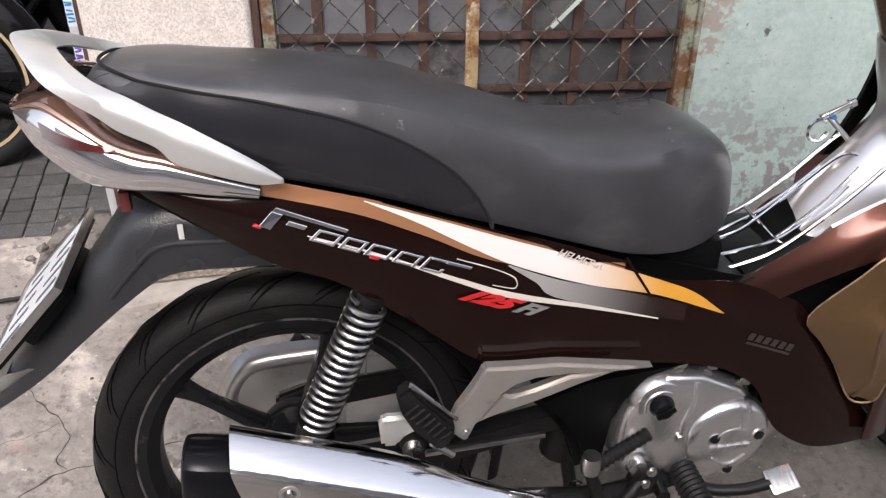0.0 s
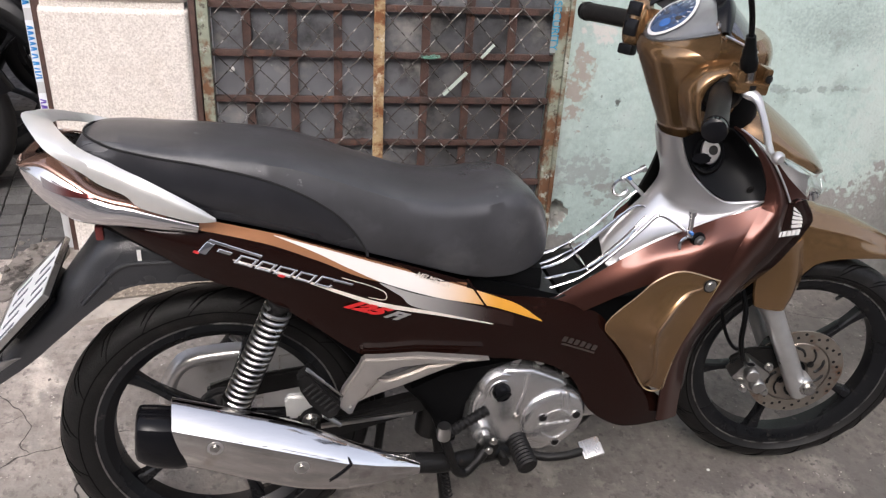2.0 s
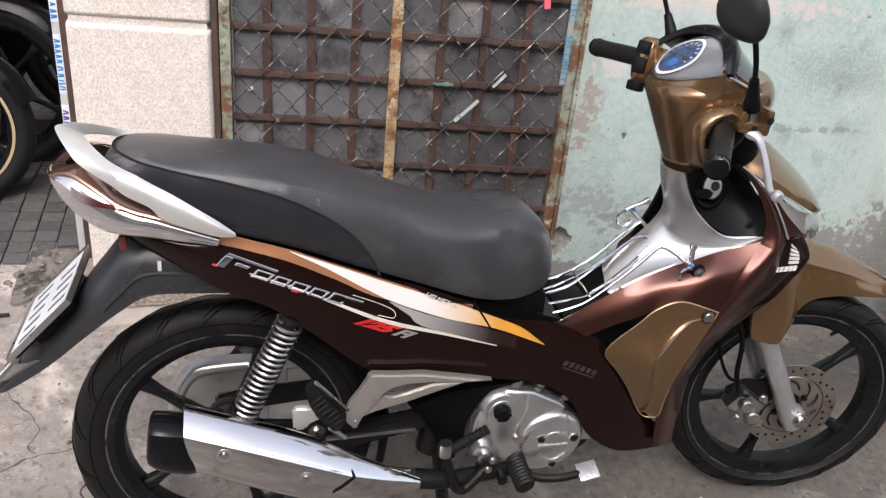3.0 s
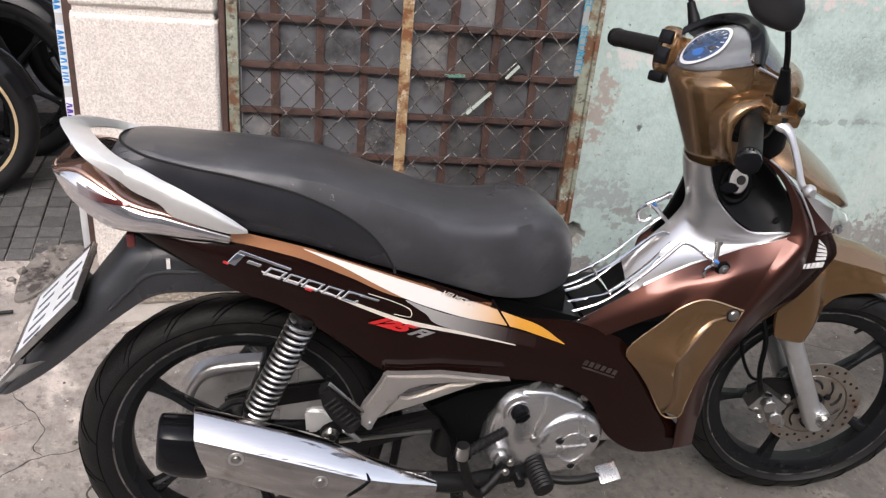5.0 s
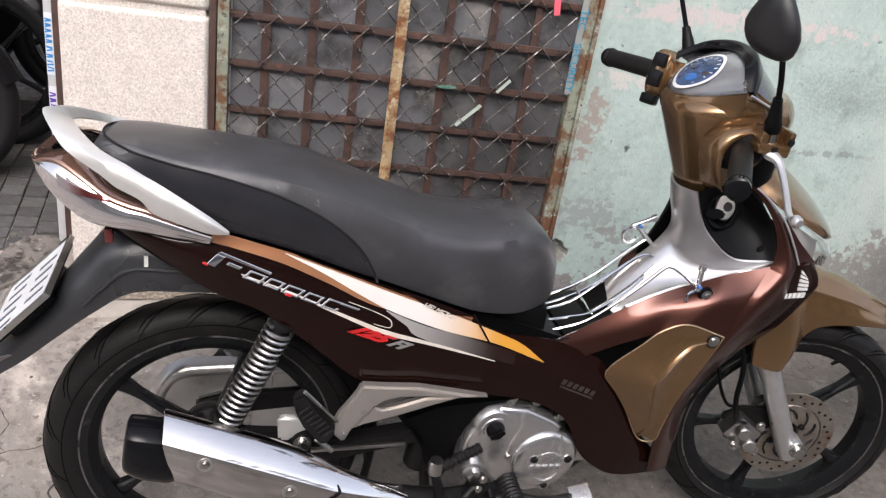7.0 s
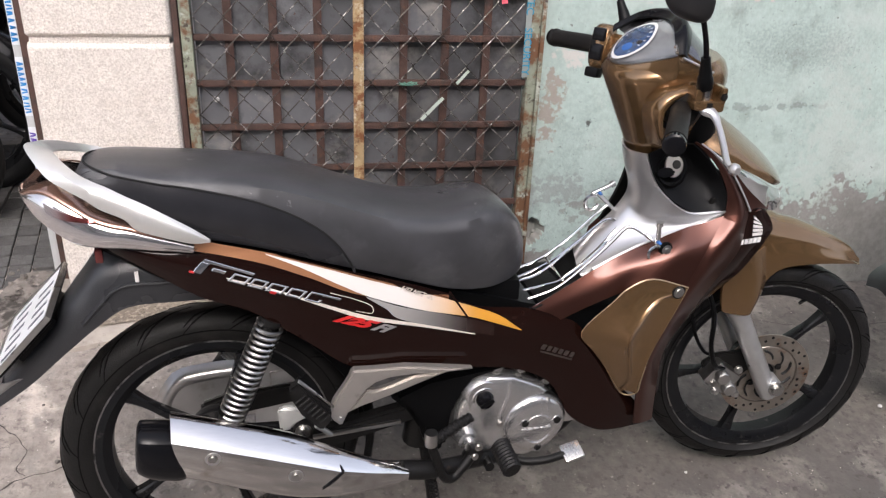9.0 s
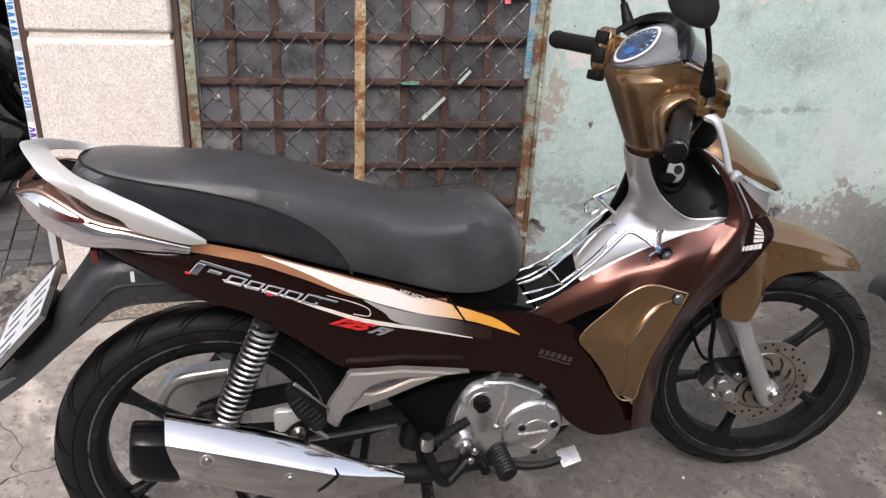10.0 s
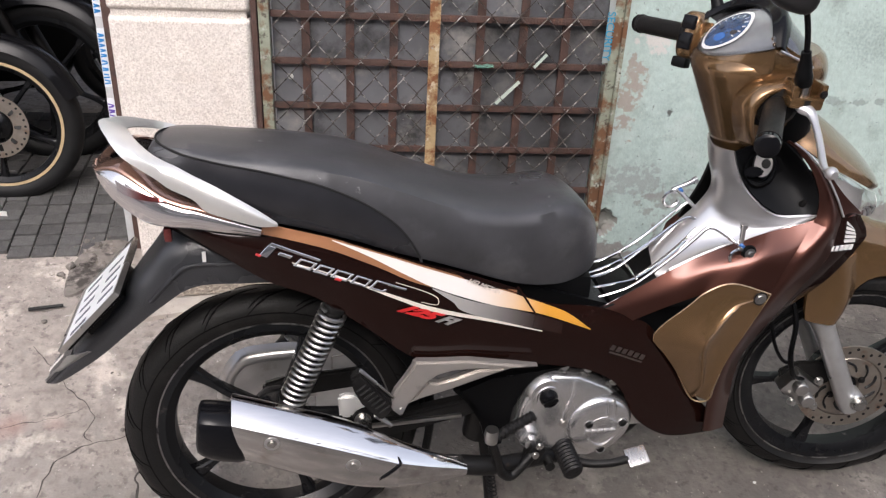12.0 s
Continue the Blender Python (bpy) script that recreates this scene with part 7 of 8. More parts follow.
dial = bp("dial", dial_ring(0.02, 0.92, 0.0030), DIAL, "blue oval dial", meter)
bp("dial_rim", dial_ring(0.90, 1.03, 0.0042), WHITE, "pale dial rim", meter)
for i in range(11):
    q = radians(-20 + i * 22)
    p = [window(-0.05 + 0.50 * f * math.cos(q + d), 0.43 + 0.39 * f * math.sin(q + d), 0.0040) for f, d in ((0.66, -0.03), (0.80, -0.03), (0.80, 0.03), (0.66, 0.03))]
    b = bmesh.new()
    b.faces.new([b.verts.new(v) for v in p])
    bp("tick", b, WHITE, "", dial, smooth=False)
for u0, v0, r_ in ((0.02, 0.27, 0.14), (-0.25, 0.42, 0.08), (0.22, 0.40, 0.08)):
    b = bmesh.new()
    b.faces.new([b.verts.new(window(u0 + r_ * math.cos(q), v0 + r_ * 0.55 * math.sin(q), 0.0036)) for q in (2 * math.pi * i / 20 for i in range(20))])
    bp("telltale", b, BLUE_GLASS if u0 == 0.02 else SMOKE, "", dial, smooth=False)
HOOD = [[(0.800, -0.090, 1.066), (0.806, -0.098, 1.078), (0.846, -0.104, 1.050)], [(0.835, -0.078, 1.090), (0.848, -0.082, 1.104), (0.895, -0.086, 1.070)], [(0.852, -0.045, 1.102), (0.872, -0.045, 1.117), (0.930, -0.050, 1.060)], [(0.857, 0.0, 1.106), (0.878, 0.0, 1.119), (0.945, 0.0, 1.052)],
        [(0.847, 0.045, 1.103), (0.868, 0.045, 1.115), (0.930, 0.050, 1.050)], [(0.833, 0.080, 1.088), (0.852, 0.082, 1.097), (0.902, 0.086, 1.046)], [(0.828, 0.102, 1.060), (0.840, 0.107, 1.064), (0.872, 0.108, 1.040)]]
bp("meter_hood", sheet([[P(*r[0]), P(*r[1]), P(r[1][0] * 0.72 + r[2][0] * 0.28, r[1][1], r[1][2] * 0.72 + r[2][2] * 0.28)] for r in HOOD], 5, 4, 0.004), BLACK_PAINT, "black gloss hood over the dial")
bp("wind_visor", sheet([[P(r[1][0] * 0.75 + r[2][0] * 0.25, r[1][1], r[1][2] * 0.75 + r[2][2] * 0.25 - 0.002), P(*r[2]), P(r[2][0] + 0.022, r[2][1] * 1.0, r[2][2] - 0.05)] for r in HOOD], 5, 4, 0.003), SMOKE, "smoked clear visor")
bp("visor_trim", tube(catmull([P(0.838, 0.110, 1.058), P(0.868, 0.112, 1.046), P(0.905, 0.108, 1.030)], 5), 0.0022, 6), SILVER, "thin bright trim")

# rim round the right bar opening, right grip, lever, master cylinder
RIM_IN = [(0.822, 0.128, 0.900), (0.807, 0.130, 0.925), (0.799, 0.132, 0.957), (0.804, 0.132, 0.980), (0.824, 0.132, 0.998), (0.862, 0.132, 1.006), (0.890, 0.130, 1.002), (0.912, 0.124, 0.985)]
RIM_OUT = [(0.815, 0.076, 0.895), (0.800, 0.078, 0.925), (0.792, 0.078, 0.965), (0.806, 0.090, 0.995), (0.830, 0.092, 1.006), (0.870, 0.092, 1.012), (0.900, 0.090, 1.008), (0.925, 0.086, 0.990)]
bp("bar_shroud", sheet([[P(*o), P(*(Vector(o).lerp(Vector(i), 0.55) + Vector((-0.004, 0.004, 0.004)))), P(*i), P(i[0] + 0.010, i[1] - 0.004, i[2] - 0.006), P(i[0] + 0.014, i[1] - 0.03, i[2] - 0.008)] for o, i in zip(RIM_OUT, RIM_IN)], 4, 5, 0.003), GOLD, "bronze-gold shroud round the bar opening", head)
bp("bar_opening", loft([ring(0, 0, 0, 0.050, 0.048, 2.2, 20), ring(0, 0, 0.010, 0.050, 0.048, 2.2, 20)], 2), PLASTIC, "", head).matrix_basis = Matrix.Translation(P(0.858, 0.098, 0.950)) @ pose(0, 0, 0, 90, 0, 0)

bp("steering_neck", loft([ring(0.935, 0, 0.80, 0.05, 0.07, 2.6, 20), ring(0.925, 0, 0.95, 0.05, 0.08, 2.6, 20)], 2), PLASTIC, "black plastic round the steering head")


def grip(p0, p1, owner=None):
    p0, p1 = Vector(p0), Vector(p1)
    d = p1 - p0
    g = bp("grip", tube([p0 + d * t for t in (0, 0.04, 0.05, 0.09, 0.10)] + [p0 + d * (0.1 + 0.8 * i / 26) for i in range(27)] + [p0 + d * 0.92, p0 + d * 0.93],
                        [0.034, 0.036, 0.036, 0.030, 0.0175] + [0.0172 + (0.0009 if i % 2 else 0) for i in range(27)] + [0.0195, 0.0195], 20), RUBBER, "black rubber hand grip")
    bp("bar_end", tube([p0 + d * 0.93, p0 + d * 0.94, p0 + d * 0.985, p0 + d * 1.0], [0.015, 0.0185, 0.018, 0.012], 20), BLACK_PAINT, "black bar end", g)
    return g


grip(P(0.850, 0.112, 0.972), P(0.716, 0.320, 0.974))
grip(P(0.812, -0.130, 1.028), P(0.772, -0.315, 1.010))
SWM = Matrix.Translation(P(0.806, -0.135, 1.026)) @ pose(0, 0, 0, 0, 10, 34)
sw_bm = loft([ring(0, 0, z, h, h * 0.92, 2.6, 20) for z, h in ((-0.046, 0.010), (-0.042, 0.018), (-0.028, 0.0240), (0.0, 0.0265), (0.026, 0.0245), (0.040, 0.018), (0.045, 0.010))], 3)
sw_bm.transform(SWM)
sw = bp("switch_housing", sw_bm, GOLD, "bronze-gold switch housing")
for dz, h in ((0.024, 0.013), (-0.010, 0.016)):
    bp("switch", box(-0.029, -0.020, -0.015, 0.013, dz - h, dz + h, 0.004, m=SWM), BLACK_PAINT, "black rocker switch", sw)
bp("horn_button", box(-0.034, -0.010, -0.018, 0.012, -0.060, -0.040, 0.005, m=SWM), PLASTIC, "", sw)
bp("left_bar_cover", loft([[P(0.90, -0.06, 0.99), P(0.90, -0.06, 1.05), P(0.83, -0.06, 1.06), P(0.80, -0.06, 1.0)], [P(0.87, -0.12, 0.99), P(0.87, -0.12, 1.05), P(0.82, -0.12, 1.055), P(0.80, -0.12, 1.0)]], 3), GOLD, "", head)
CLAMP = Matrix.Translation(P(0.872, 0.150, 0.996)) @ pose(0, 0, 0, 0, 4, -8)
mc_bm = box(-0.030, 0.026, -0.022, 0.022, -0.018, 0.002, 0.006, m=CLAMP)
for lo, hi, top in ((-0.030, -0.018, 0.020), (0.015, 0.026, 0.026)):
    box(lo, hi, -0.022, 0.022, -0.004, top, 0.005, bm=mc_bm, m=CLAMP)
box(-0.030, 0.026, 0.014, 0.022, -0.010, 0.024, 0.004, bm=mc_bm, m=CLAMP)
mc = bp("master_cylinder", mc_bm, GOLD, "bronze-gold master cylinder with a notched top")
bp("clamp_core", tube([CLAMP @ Vector((-0.004, -0.004, -0.004)), CLAMP @ Vector((-0.008, -0.006, 0.030))], 0.010, 14), STEEL, "mirror clamp in the notch", mc)
bp("clamp_screw", bolt(CLAMP @ Vector((0.020, -0.022, 0.010)), 0.0045, 0.004), IRON, "", mc)
lev = catmull([P(0.858, 0.160, 0.982), P(0.872, 0.178, 0.976), P(0.870, 0.205, 0.960), P(0.862, 0.236, 0.942), P(0.850, 0.272, 0.924), P(0.850, 0.290, 0.920)], 5)
lv = bp("brake_lever", tube(lev, [0.0070, 0.0095, 0.0105, 0.0105, 0.0098, 0.0088, 0.0078, 0.0068, 0.0062] + [0.0056] * 12 + [0.0052] * 4 + [0.005], 12, flat=0.7), SILVER, "silver brake lever")
bp("lever_ball", lathe([(0, -0.010), (0.006, -0.009), (0.010, -0.003), (0.010, 0.003), (0.006, 0.009), (0, 0.010)], 18, Matrix.Translation(P(0.850, 0.294, 0.920))), SILVER, "", lv)
bp("lever_pivot", tube([P(0.868, 0.160, 0.994), P(0.868, 0.160, 0.974)], 0.013, 14), IRON, "", lv)


def mirror_head(base, mid, end, cen, flip):
    ob = bp("mirror", tube(catmull([base, mid, end], 6), 0.0046, 10), BLACK_PAINT, "black rear-view mirror on a thin stem")
    b0 = Vector(base)
    up = (Vector(mid) - b0).normalized()
    bp("boot", tube([b0 - up * 0.012, b0, b0 + up * 0.008, b0 + up * 0.010, b0 + up * 0.024, b0 + up * 0.026, b0 + up * 0.046], [0.0136, 0.0142, 0.0130, 0.0116, 0.0106, 0.0096, 0.0076], 16), PLASTIC, "rubber boot", ob)
    rings = []
    for d, f in ((-0.012, 0.96), (-0.009, 1.0), (0.0, 0.97), (0.010, 0.82), (0.018, 0.55), (0.021, 0.2)):
        pts = []
        for i in range(24):
            q = 2 * math.pi * i / 24
            up_ = math.sin(q)
            if up_ > 0:
                y, z = math.cos(q) * 0.062 * (1 - 0.50 * up_ ** 1.3), up_ * 0.090
            else:
                y, z = math.copysign(abs(math.cos(q)) ** 0.70, math.cos(q)) * (0.062 + 0.004 * up_), -abs(up_) ** 0.75 * 0.055
            pts.append((d, (y - 0.012 * up_) * f, z * f))
        rings.append(pts)
    hm = Matrix.Translation(cen) @ pose(0, 0, 0, 0, 6, 180 + 30 * flip) @ pose(0, 0, 0, -8 * flip, 0, 0) @ Matrix.Scale(0.72, 4)
    hd = loft(rings, 3)
    hd.transform(hm)
    h = bp("mirror_shell", hd, BLACK_PAINT_SOFT, "black plastic mirror shell", ob)


    g = bmesh.new()
    f = g.faces.new([g.verts.new((-0.0126, y * 0.93, z * 0.93)) for _, y, z in rings[1]])
    g.transform(hm)
    bp("mirror_glass", g, MIRROR, "", ob)


mirror_head(P(0.854, 0.164, 1.030), P(0.834, 0.178, 1.095), P(0.800, 0.205, 1.150), P(0.764, 0.212, 1.180), 1)
mirror_head(P(0.858, -0.150, 1.070), P(0.845, -0.165, 1.115), P(0.800, -0.215, 1.260), P(0.790, -0.225, 1.285), -1)

# ---- chrome basket rack over the tunnel ----
rack = bp("luggage_rack", tube(catmull([P(*q) for q in [(0.581, 0.020, 0.622), (0.583, 0.050, 0.634), (0.578, 0.066, 0.622), (0.580, 0.067, 0.598), (0.594, 0.066, 0.579), (0.633, 0.070, 0.588), (0.675, 0.076, 0.610)] + [(0.729, 0.088, 0.667), (0.762, 0.094, 0.706), (0.78, 0.098, 0.73), (0.79, 0.1, 0.736), (0.806, 0.106, 0.731), (0.834, 0.122, 0.713)]], 5), 0.0034, 8), CHROME, "chromed wire luggage rack clipped over the tunnel")
rails = [[(0.601, -0.045, 0.567), (0.623, -0.050, 0.584), (0.682, -0.052, 0.605), (0.744, -0.055, 0.647), (0.819, -0.058, 0.712), (0.839, -0.058, 0.703)],
         [(0.606, -0.030, 0.575), (0.632, -0.032, 0.578), (0.699, -0.034, 0.606), (0.755, -0.035, 0.647), (0.788, -0.036, 0.675)],
         [(0.604, -0.010, 0.575), (0.669, -0.012, 0.594), (0.751, -0.012, 0.664), (0.791, -0.010, 0.699), (0.812, -0.002, 0.706), (0.816, 0.008, 0.697), (0.800, 0.018, 0.682), (0.743, 0.022, 0.627), (0.690, 0.024, 0.588)],
         [(0.600, 0.030, 0.577), (0.653, 0.034, 0.588), (0.697, 0.036, 0.600), (0.755, 0.040, 0.648), (0.780, 0.042, 0.680)]]
for r in rails:
    bp("rail", tube(catmull([P(*q) for q in r], 5), 0.0030, 8), CHROME, "", rack)
for r in ([(0.594, 0.066, 0.579), (0.600, 0.030, 0.577), (0.604, -0.010, 0.575), (0.601, -0.045, 0.567)], [(0.582, 0.030, 0.630), (0.584, -0.01, 0.606), (0.601, -0.045, 0.567)], [(0.690, 0.067, 0.608), (0.694, 0.036, 0.599), (0.690, 0.0, 0.606), (0.690, -0.052, 0.609)]):
    bp("cross_wire", tube(catmull([P(*q) for q in r], 5), 0.0026, 8), CHROME, "", rack)
bp("clamp_stem", tube([P(0.838, -0.058, 0.704), P(0.797, -0.058, 0.743)], 0.0045, 10), CHROME, "", rack)
for c, ax, hk_c in ((P(0.838, 0.128, 0.719), (-0.05, 0, 1.0), (0.0, -0.002, -0.030)), (P(0.800, -0.058, 0.748), (0.90, 0, 0.40), (-0.014, 0, -0.026))):
    c, ax, hk_c = Vector(c), Vector(ax).normalized(), Vector(hk_c)
    cl_ob = bp("clamp", tube([c - ax * 0.016, c + ax * 0.030], 0.0050, 10), CHROME, "chromed clamp with a hook", rack)
    hk = [c + hk_c + 0.016 * Vector((math.cos(radians(t)), 0, math.sin(radians(t)))) for t in range(60, 370, 24)]
    bp("hook", tube(hk, 0.0034, 8), CHROME, "", cl_ob)
    bp("thumb_screw", tube([c + ax * 0.028, c + ax * 0.036], 0.0075, 10), CHROME, "", cl_ob)
    bp("bead", lathe([(0, -0.0085), (0.003, -0.008), (0.0042, 0)], 12, Matrix.Translation(c + Vector((0, -0.003, -0.004)))), BLUE_GLASS, "blue bead", cl_ob)
bp("hanger_bolt", lathe([(0, -0.008), (0.005, -0.008), (0.0055, -0.004), (0.010, -0.003), (0.0115, 0.004), (0, 0.006)], 20, Matrix.Translation(P(0.856, 0.134, 0.699))), STEEL, "steel bolt in a black bush")
bp("bush", lathe([(0.008, -0.003), (0.0125, -0.002), (0.0145, 0.004), (0.008, 0.004)], 24, Matrix.Translation(P(0.856, 0.134, 0.699)), closed=True), PLASTIC, "black bush round the hanger bolt")


# ---- other parked motorbikes ----
def parked_bike(m, label, disc_on=True, lean=0.0):
    """The front end of a black motorbike: wheel, fork, mudguard, disc."""
    ob = thing("parked_motorbike", label, "motorbike", m, group="motorbikes parked in the side bay")
    c = Matrix.Translation((0, 0, 0.288))
    w = wheel(ob, c, 0.288, 0.042, 0.224, 5, "black cast wheel with a gold rim stripe" if disc_on else "black cast wheel", turn=radians(50), tread=False, stripe=GOLD_LINE if disc_on else None, rubber=DARK_RUBBER)
    if disc_on:
        d = part("brake_disc", lathe([(0.062, -0.050), (0.115, -0.050), (0.115, -0.054), (0.062, -0.054)], 56, c, closed=True), DISC, w, "drilled brake disc")
        h = bmesh.new()
        for i in range(28):
            q = 2 * math.pi * i / 28
            lathe([(0.0045, -0.0545), (0.0045, -0.0549), (0, -0.0549)], 8, c @ Matrix.Translation((0.104 * math.cos(q), 0, 0.104 * math.sin(q))), bm=h)
        for i in range(9):
            q = 2 * math.pi * i / 9
            tube([c @ Vector((r * math.cos(q), -0.0545, r * math.sin(q))) for r in (0.066, 0.070, 0.086, 0.090)], [0.006, 0.010, 0.012, 0.007], 8, bm=h, flat=0.15)
        tagged(part("drilling", h, IRON, d), kind="stuff")
    rows = []
    for q in (20, 45, 70, 95, 120, 145, 165):
        cc, sn = math.cos(radians(q)), math.sin(radians(q))
        rows.append([((0.322 - 0.05 * abs(f) ** 3) * cc, 0.06 * f, 0.288 + (0.322 - 0.05 * abs(f) ** 3) * sn) for f in (-1, -0.6, 0, 0.6, 1)])
    part("mudguard", sheet(rows, 4, 4, 0.004), BLACK_PAINT, ob, "black gloss mudguard")
    for s in (-0.085, 0.085):
        part("fork_leg", tube([(0, s, 0.288), (-0.16, s, 0.62), (-0.26, s, 0.85)], [0.024, 0.022, 0.02], 14), FORK if disc_on else IRON, ob)
    part("body", loft([ring(-0.30, 0, 0.62, 0.12, 0.14, 2.4, 16), ring(-0.34, 0, 0.80, 0.16, 0.19, 2.4, 16), ring(-0.38, 0, 1.0, 0.12, 0.14, 2.4, 16)], 4), BLACK_PAINT, ob, "black fairing")
    part("rear_body", loft([ring(-1.0, 0, 0.55, 0.45, 0.12, 2.4, 16), ring(-1.0, 0, 0.72, 0.5, 0.15, 2.4, 16), ring(-1.05, 0, 0.82, 0.42, 0.12, 2.4, 16)], 3), BLACK_PAINT, ob, "black body and seat")
    part("seat", loft([ring(-0.95, 0, 0.78, 0.42, 0.12, 2.6, 16), ring(-0.95, 0, 0.85, 0.42, 0.12, 2.6, 16), ring(-0.95, 0, 0.87, 0.36, 0.09, 2.6, 16)], 2), VINYL_SMOOTH, ob, "black seat")
    part("handlebar", tube(catmull([(-0.42, -0.33, 1.02), (-0.34, -0.18, 1.04), (-0.32, 0, 1.02), (-0.34, 0.18, 1.04), (-0.42, 0.33, 1.02)], 5), 0.014, 10), IRON, ob)
    part("rear_wheel", lathe([(0.22, -0.03), (0.25, -0.042), (0.28, -0.03), (0.288, 0), (0.28, 0.03), (0.25, 0.042), (0.22, 0.03)], 48, Matrix.Translation((-1.26, 0, 0.288)), closed=True), DARK_RUBBER, ob)
    part("headlamp_cowl", loft([ring(-0.16, 0, 0.66, 0.05, 0.10, 2.4, 16), ring(-0.14, 0, 0.74, 0.13, 0.15, 2.4, 16), ring(-0.18, 0, 0.86, 0.15, 0.16, 2.4, 16), ring(-0.26, 0, 0.98, 0.10, 0.12, 2.4, 16)], 4), BLACK_PAINT, ob, "black gloss front cowl")
    part("under_body", loft([ring(-0.50, 0, 0.16, 0.20, 0.10, 2.6, 16), ring(-0.46, 0, 0.30, 0.24, 0.13, 2.6, 16), ring(-0.36, 0, 0.55, 0.22, 0.14, 2.6, 16), ring(-0.30, 0, 0.72, 0.20, 0.13, 2.6, 16)], 3), PLASTIC, ob, "black engine and panels")
    part("leg_panel", sheet([[(-0.22, -0.16, 0.75), (-0.30, -0.20, 0.75), (-0.42, -0.21, 0.74)], [(-0.30, -0.15, 0.55), (-0.36, -0.19, 0.52), (-0.48, -0.20, 0.50)], [(-0.36, -0.13, 0.34), (-0.42, -0.17, 0.30), (-0.56, -0.18, 0.28)]], 4, 4, 0.006), BLACK_PAINT, ob)
    return ob


parked_bike(Matrix.Translation((-1.430, 0.345, ground_z(-1.45, 0.345) - 0.01)) @ pose(0, 0, 0, -5, 0, 3) @ Matrix.Scale(0.86, 4), "black motorbike with gold-striped front wheel in the side bay")
parked_bike(Matrix.Translation((-1.38, 0.66, ground_z(-1.38, 0.66) - 0.01)) @ pose(0, 0, 0, -6, 0, -2) @ Matrix.Scale(0.95, 4), "black motorbike standing behind another in the side bay", disc_on=False)
parked_bike(Matrix.Translation((-1.22, 1.22, ground_z(-1.2, 1.2) - 0.01)) @ pose(0, 0, 0, -4, 0, 8) @ Matrix.Scale(0.95, 4), "dark motorbike at the back of the side bay", disc_on=False)
solo("steel_prop", tube([(-1.00, 0.62, 0.58), (-1.22, 0.66, 1.15)], 0.016, 12), FORK, "slanting grey steel tube beside the parked bikes", "tube")

# scooter tail that shows at the far end of the street side
tail = thing("parked_scooter", "dark motorbike parked ahead, rear wheel and mudguard showing", "motorbike", Matrix.Translation((1.52, -0.62, ground_z(1.52, -0.62))) @ pose(0, 0, 0, 0, 0, 3), group="")
wheel(tail, Matrix.Translation((0, 0, 0.282)), 0.282, 0.045, 0.224, 5, "black rear wheel", tread=True)
part("mudguard", sheet([[(-0.385, -0.050, 0.405), (-0.408, -0.03, 0.425), (-0.412, 0, 0.435), (-0.405, 0.05, 0.420)], [(-0.360, -0.065, 0.430), (-0.390, -0.04, 0.465), (-0.395, 0, 0.475), (-0.385, 0.065, 0.450)], [(-0.28, -0.075, 0.445), (-0.315, -0.05, 0.510), (-0.33, 0, 0.525), (-0.30, 0.075, 0.490)], [(-0.05, -0.09, 0.56), (-0.06, -0.05, 0.65), (-0.06, 0, 0.67), (-0.05, 0.09, 0.60)]], 4, 4, 0.012), BLACK_PAINT_SOFT, tail, "satin black mudguard tip")
part("body", loft([ring(0.40, 0, 0.62, 0.46, 0.10, 2.4, 16), ring(0.38, 0, 0.74, 0.56, 0.14, 2.4, 16), ring(0.38, 0, 0.84, 0.48, 0.12, 2.4, 16)], 3), BLACK_PAINT, tail)
part("fork_arm", tube([(0, -0.07, 0.282), (0.45, -0.07, 0.40)], 0.02, 12), IRON, tail)
wheel(tail, Matrix.Translation((1.22, 0, 0.282)), 0.282, 0.040, 0.224, 5, "black front wheel", tread=False)
for sd in (-0.08, 0.08):
    part("fork_leg", tube([(1.22, sd, 0.282), (1.02, sd * 0.8, 0.78)], 0.02, 12), FORK, tail)
part("front_body", loft([ring(0.82, 0, 0.36, 0.12, 0.12, 2.4, 16), ring(0.92, 0, 0.62, 0.12, 0.16, 2.4, 16), ring(1.00, 0, 0.84, 0.12, 0.14, 2.4, 16), ring(0.96, 0, 1.00, 0.08, 0.09, 2.4, 16)], 4), BLACK_PAINT, tail)
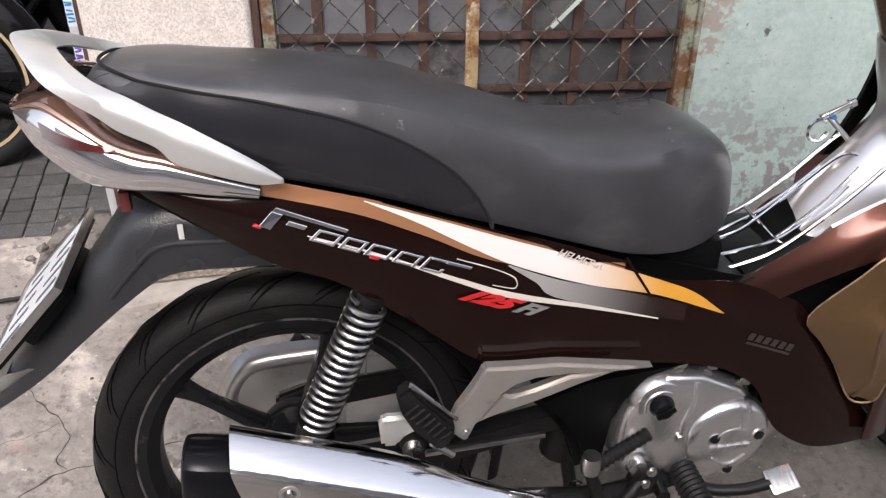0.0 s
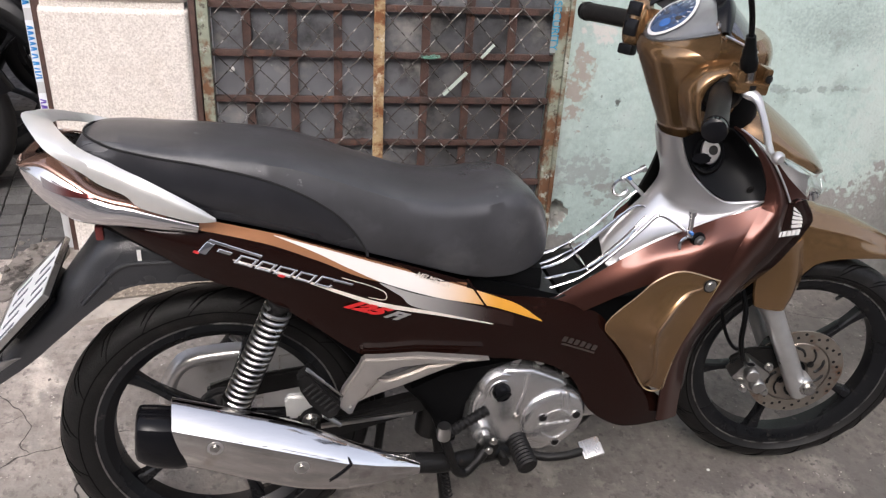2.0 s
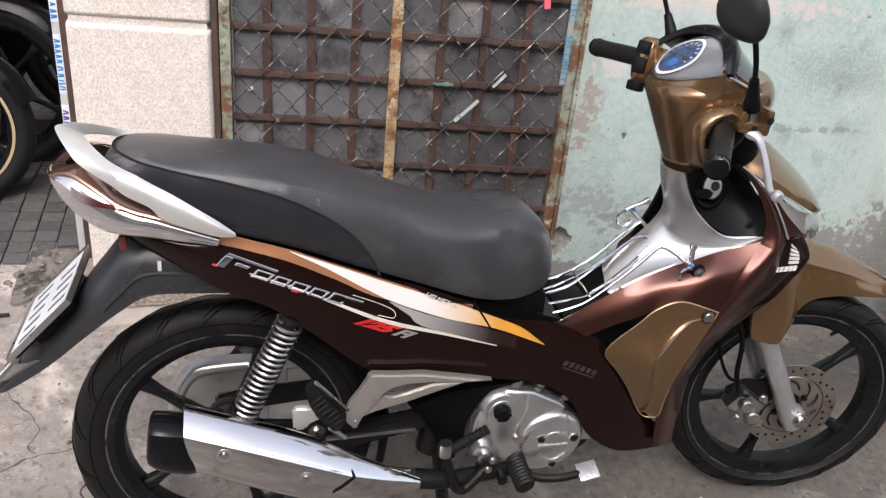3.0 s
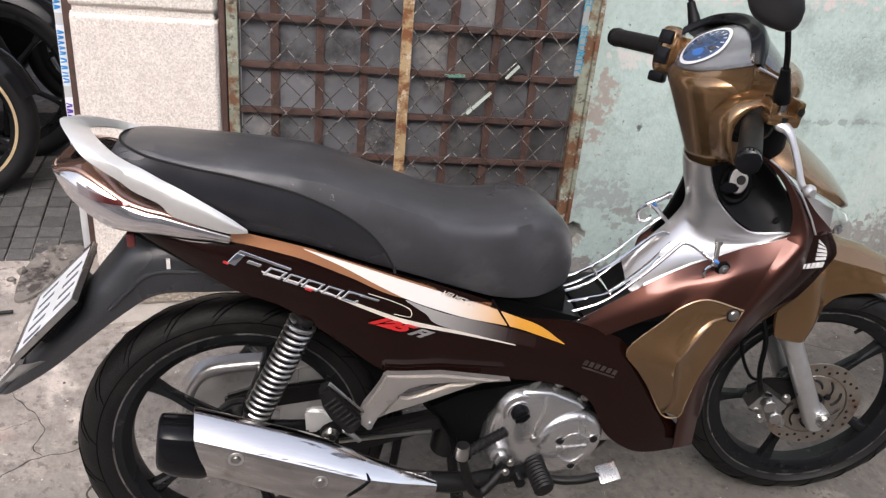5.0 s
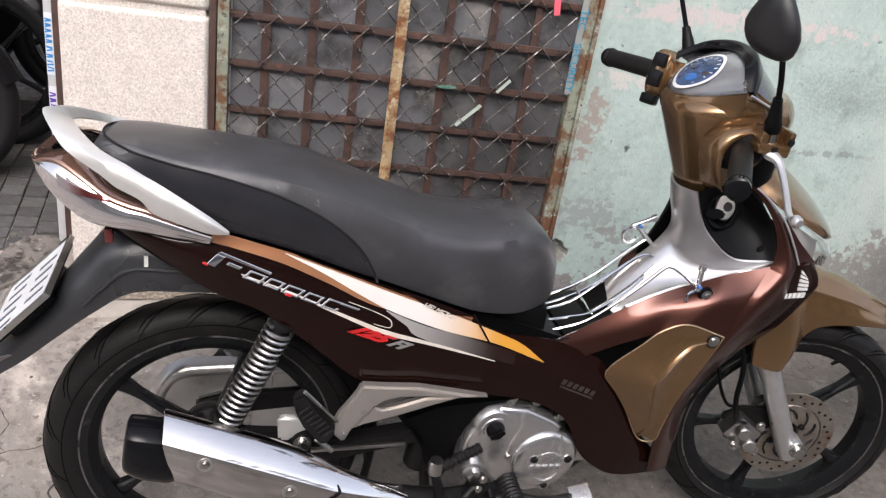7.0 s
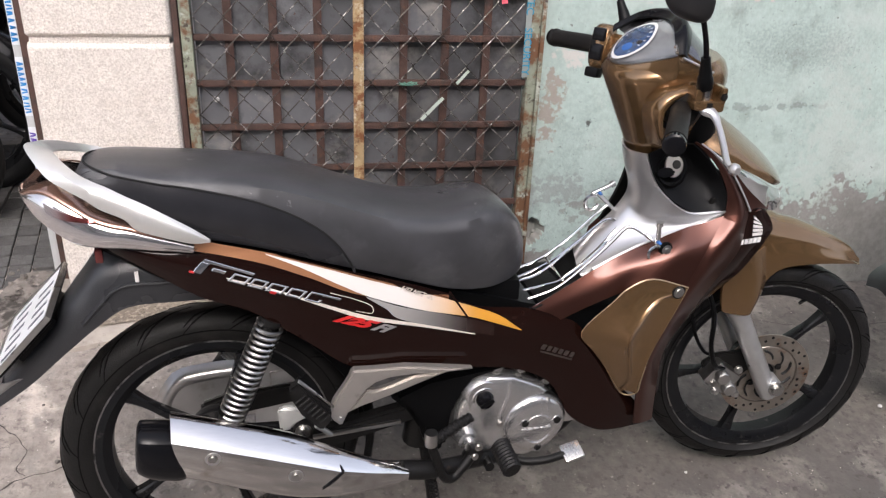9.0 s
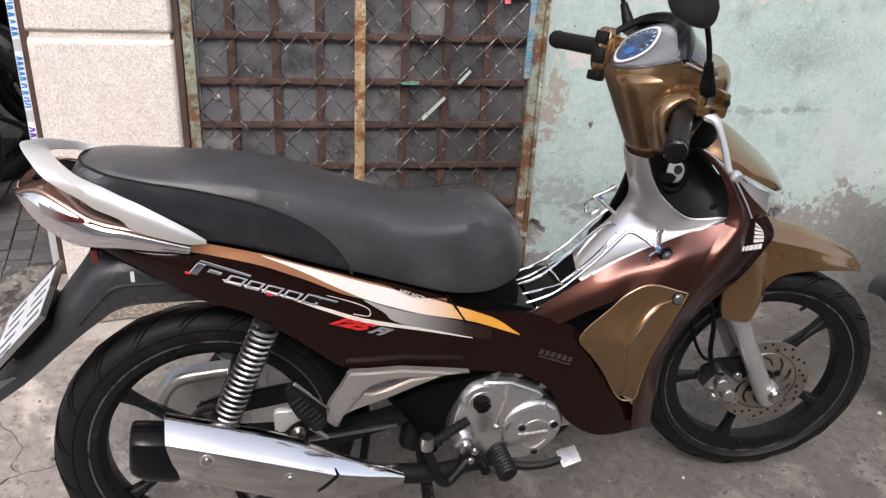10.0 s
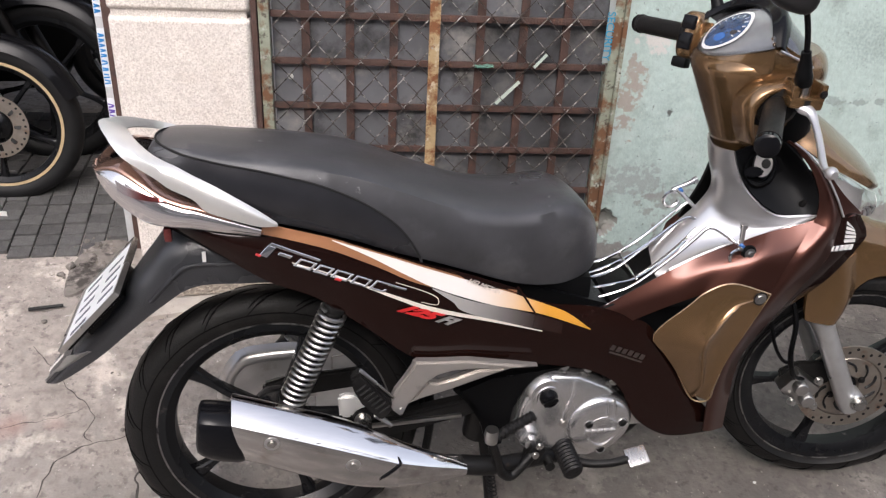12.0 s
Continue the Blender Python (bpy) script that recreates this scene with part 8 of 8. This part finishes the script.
part("handlebar", tube(catmull([(0.84, -0.33, 1.0), (0.92, -0.18, 1.02), (0.96, 0, 1.0), (0.92, 0.18, 1.02), (0.84, 0.33, 1.0)], 5), 0.014, 10), IRON, tail)

# pebbles
random.seed(21)
for x, y, r in ((0.629, -0.748, 0.004), (-0.86, -0.60, 0.006), (-0.80, -0.56, 0.004), (0.95, -0.66, 0.004), (-1.15, -0.24, 0.008), (1.29, -0.573, 0.007), (-0.93, -0.42, 0.004), (0.2, -1.0, 0.004)):
    b = bmesh.new()
    bmesh.ops.create_icosphere(b, subdivisions=2, radius=r)
    for v in b.verts:
        v.co *= 1 + 0.3 * noise.noise(v.co * 300 + Vector((x, y, 0)) * 10)
        v.co.z *= 0.6
    solo("pebble", b, PAPER if x in (0.629, 1.29) else DIRT, "small pebble on the concrete", "pebble", Matrix.Translation((x, y, ground_z(x, y) + r * 0.4)), group="pebbles on the street")

# paving tiles of the side bay
paving = thing("paving", "grey square paving tiles in the side bay", "paving", Matrix.Translation((-1.02, 0.16, 0)) @ pose(0, 0, 0, 0, 0, 6), kind="structure")
TX, TY = 0.066, 0.052
meshes = []
for k in range(3):
    b = box(0, TX - 0.004, 0, TY - 0.004, -0.03, 0.0, 0.002)
    for v in b.verts:
        v.co.z += 0.0015 * noise.noise(v.co * 40 + Vector((k * 7, 0, 0)))
    meshes.append(mesh_of(b, TILE, False, "tile"))
random.seed(3)
pm = paving.matrix_basis
for i in range(-15, 1):
    for j in range(-4, 19):
        p = Vector((i * TX - TX, j * TY + (TY / 2 if i % 5 == 0 else 0), 0))
        w = pm @ p
        if w.y < 0.02 or w.x > -1.03:
            continue
        t = new("tile", meshes[random.randrange(3)])
        t.parent = paving
        t.matrix_basis = Matrix.Translation((p.x, p.y, ground_z(w.x, w.y) + 0.010 + random.uniform(-0.003, 0.003))) @ pose(0, 0, 0, 9.5 + random.uniform(-0.6, 0.6) if w.y < 0.44 else random.uniform(-0.6, 0.6), random.uniform(-0.6, 0.6), random.uniform(-0.8, 0.8))
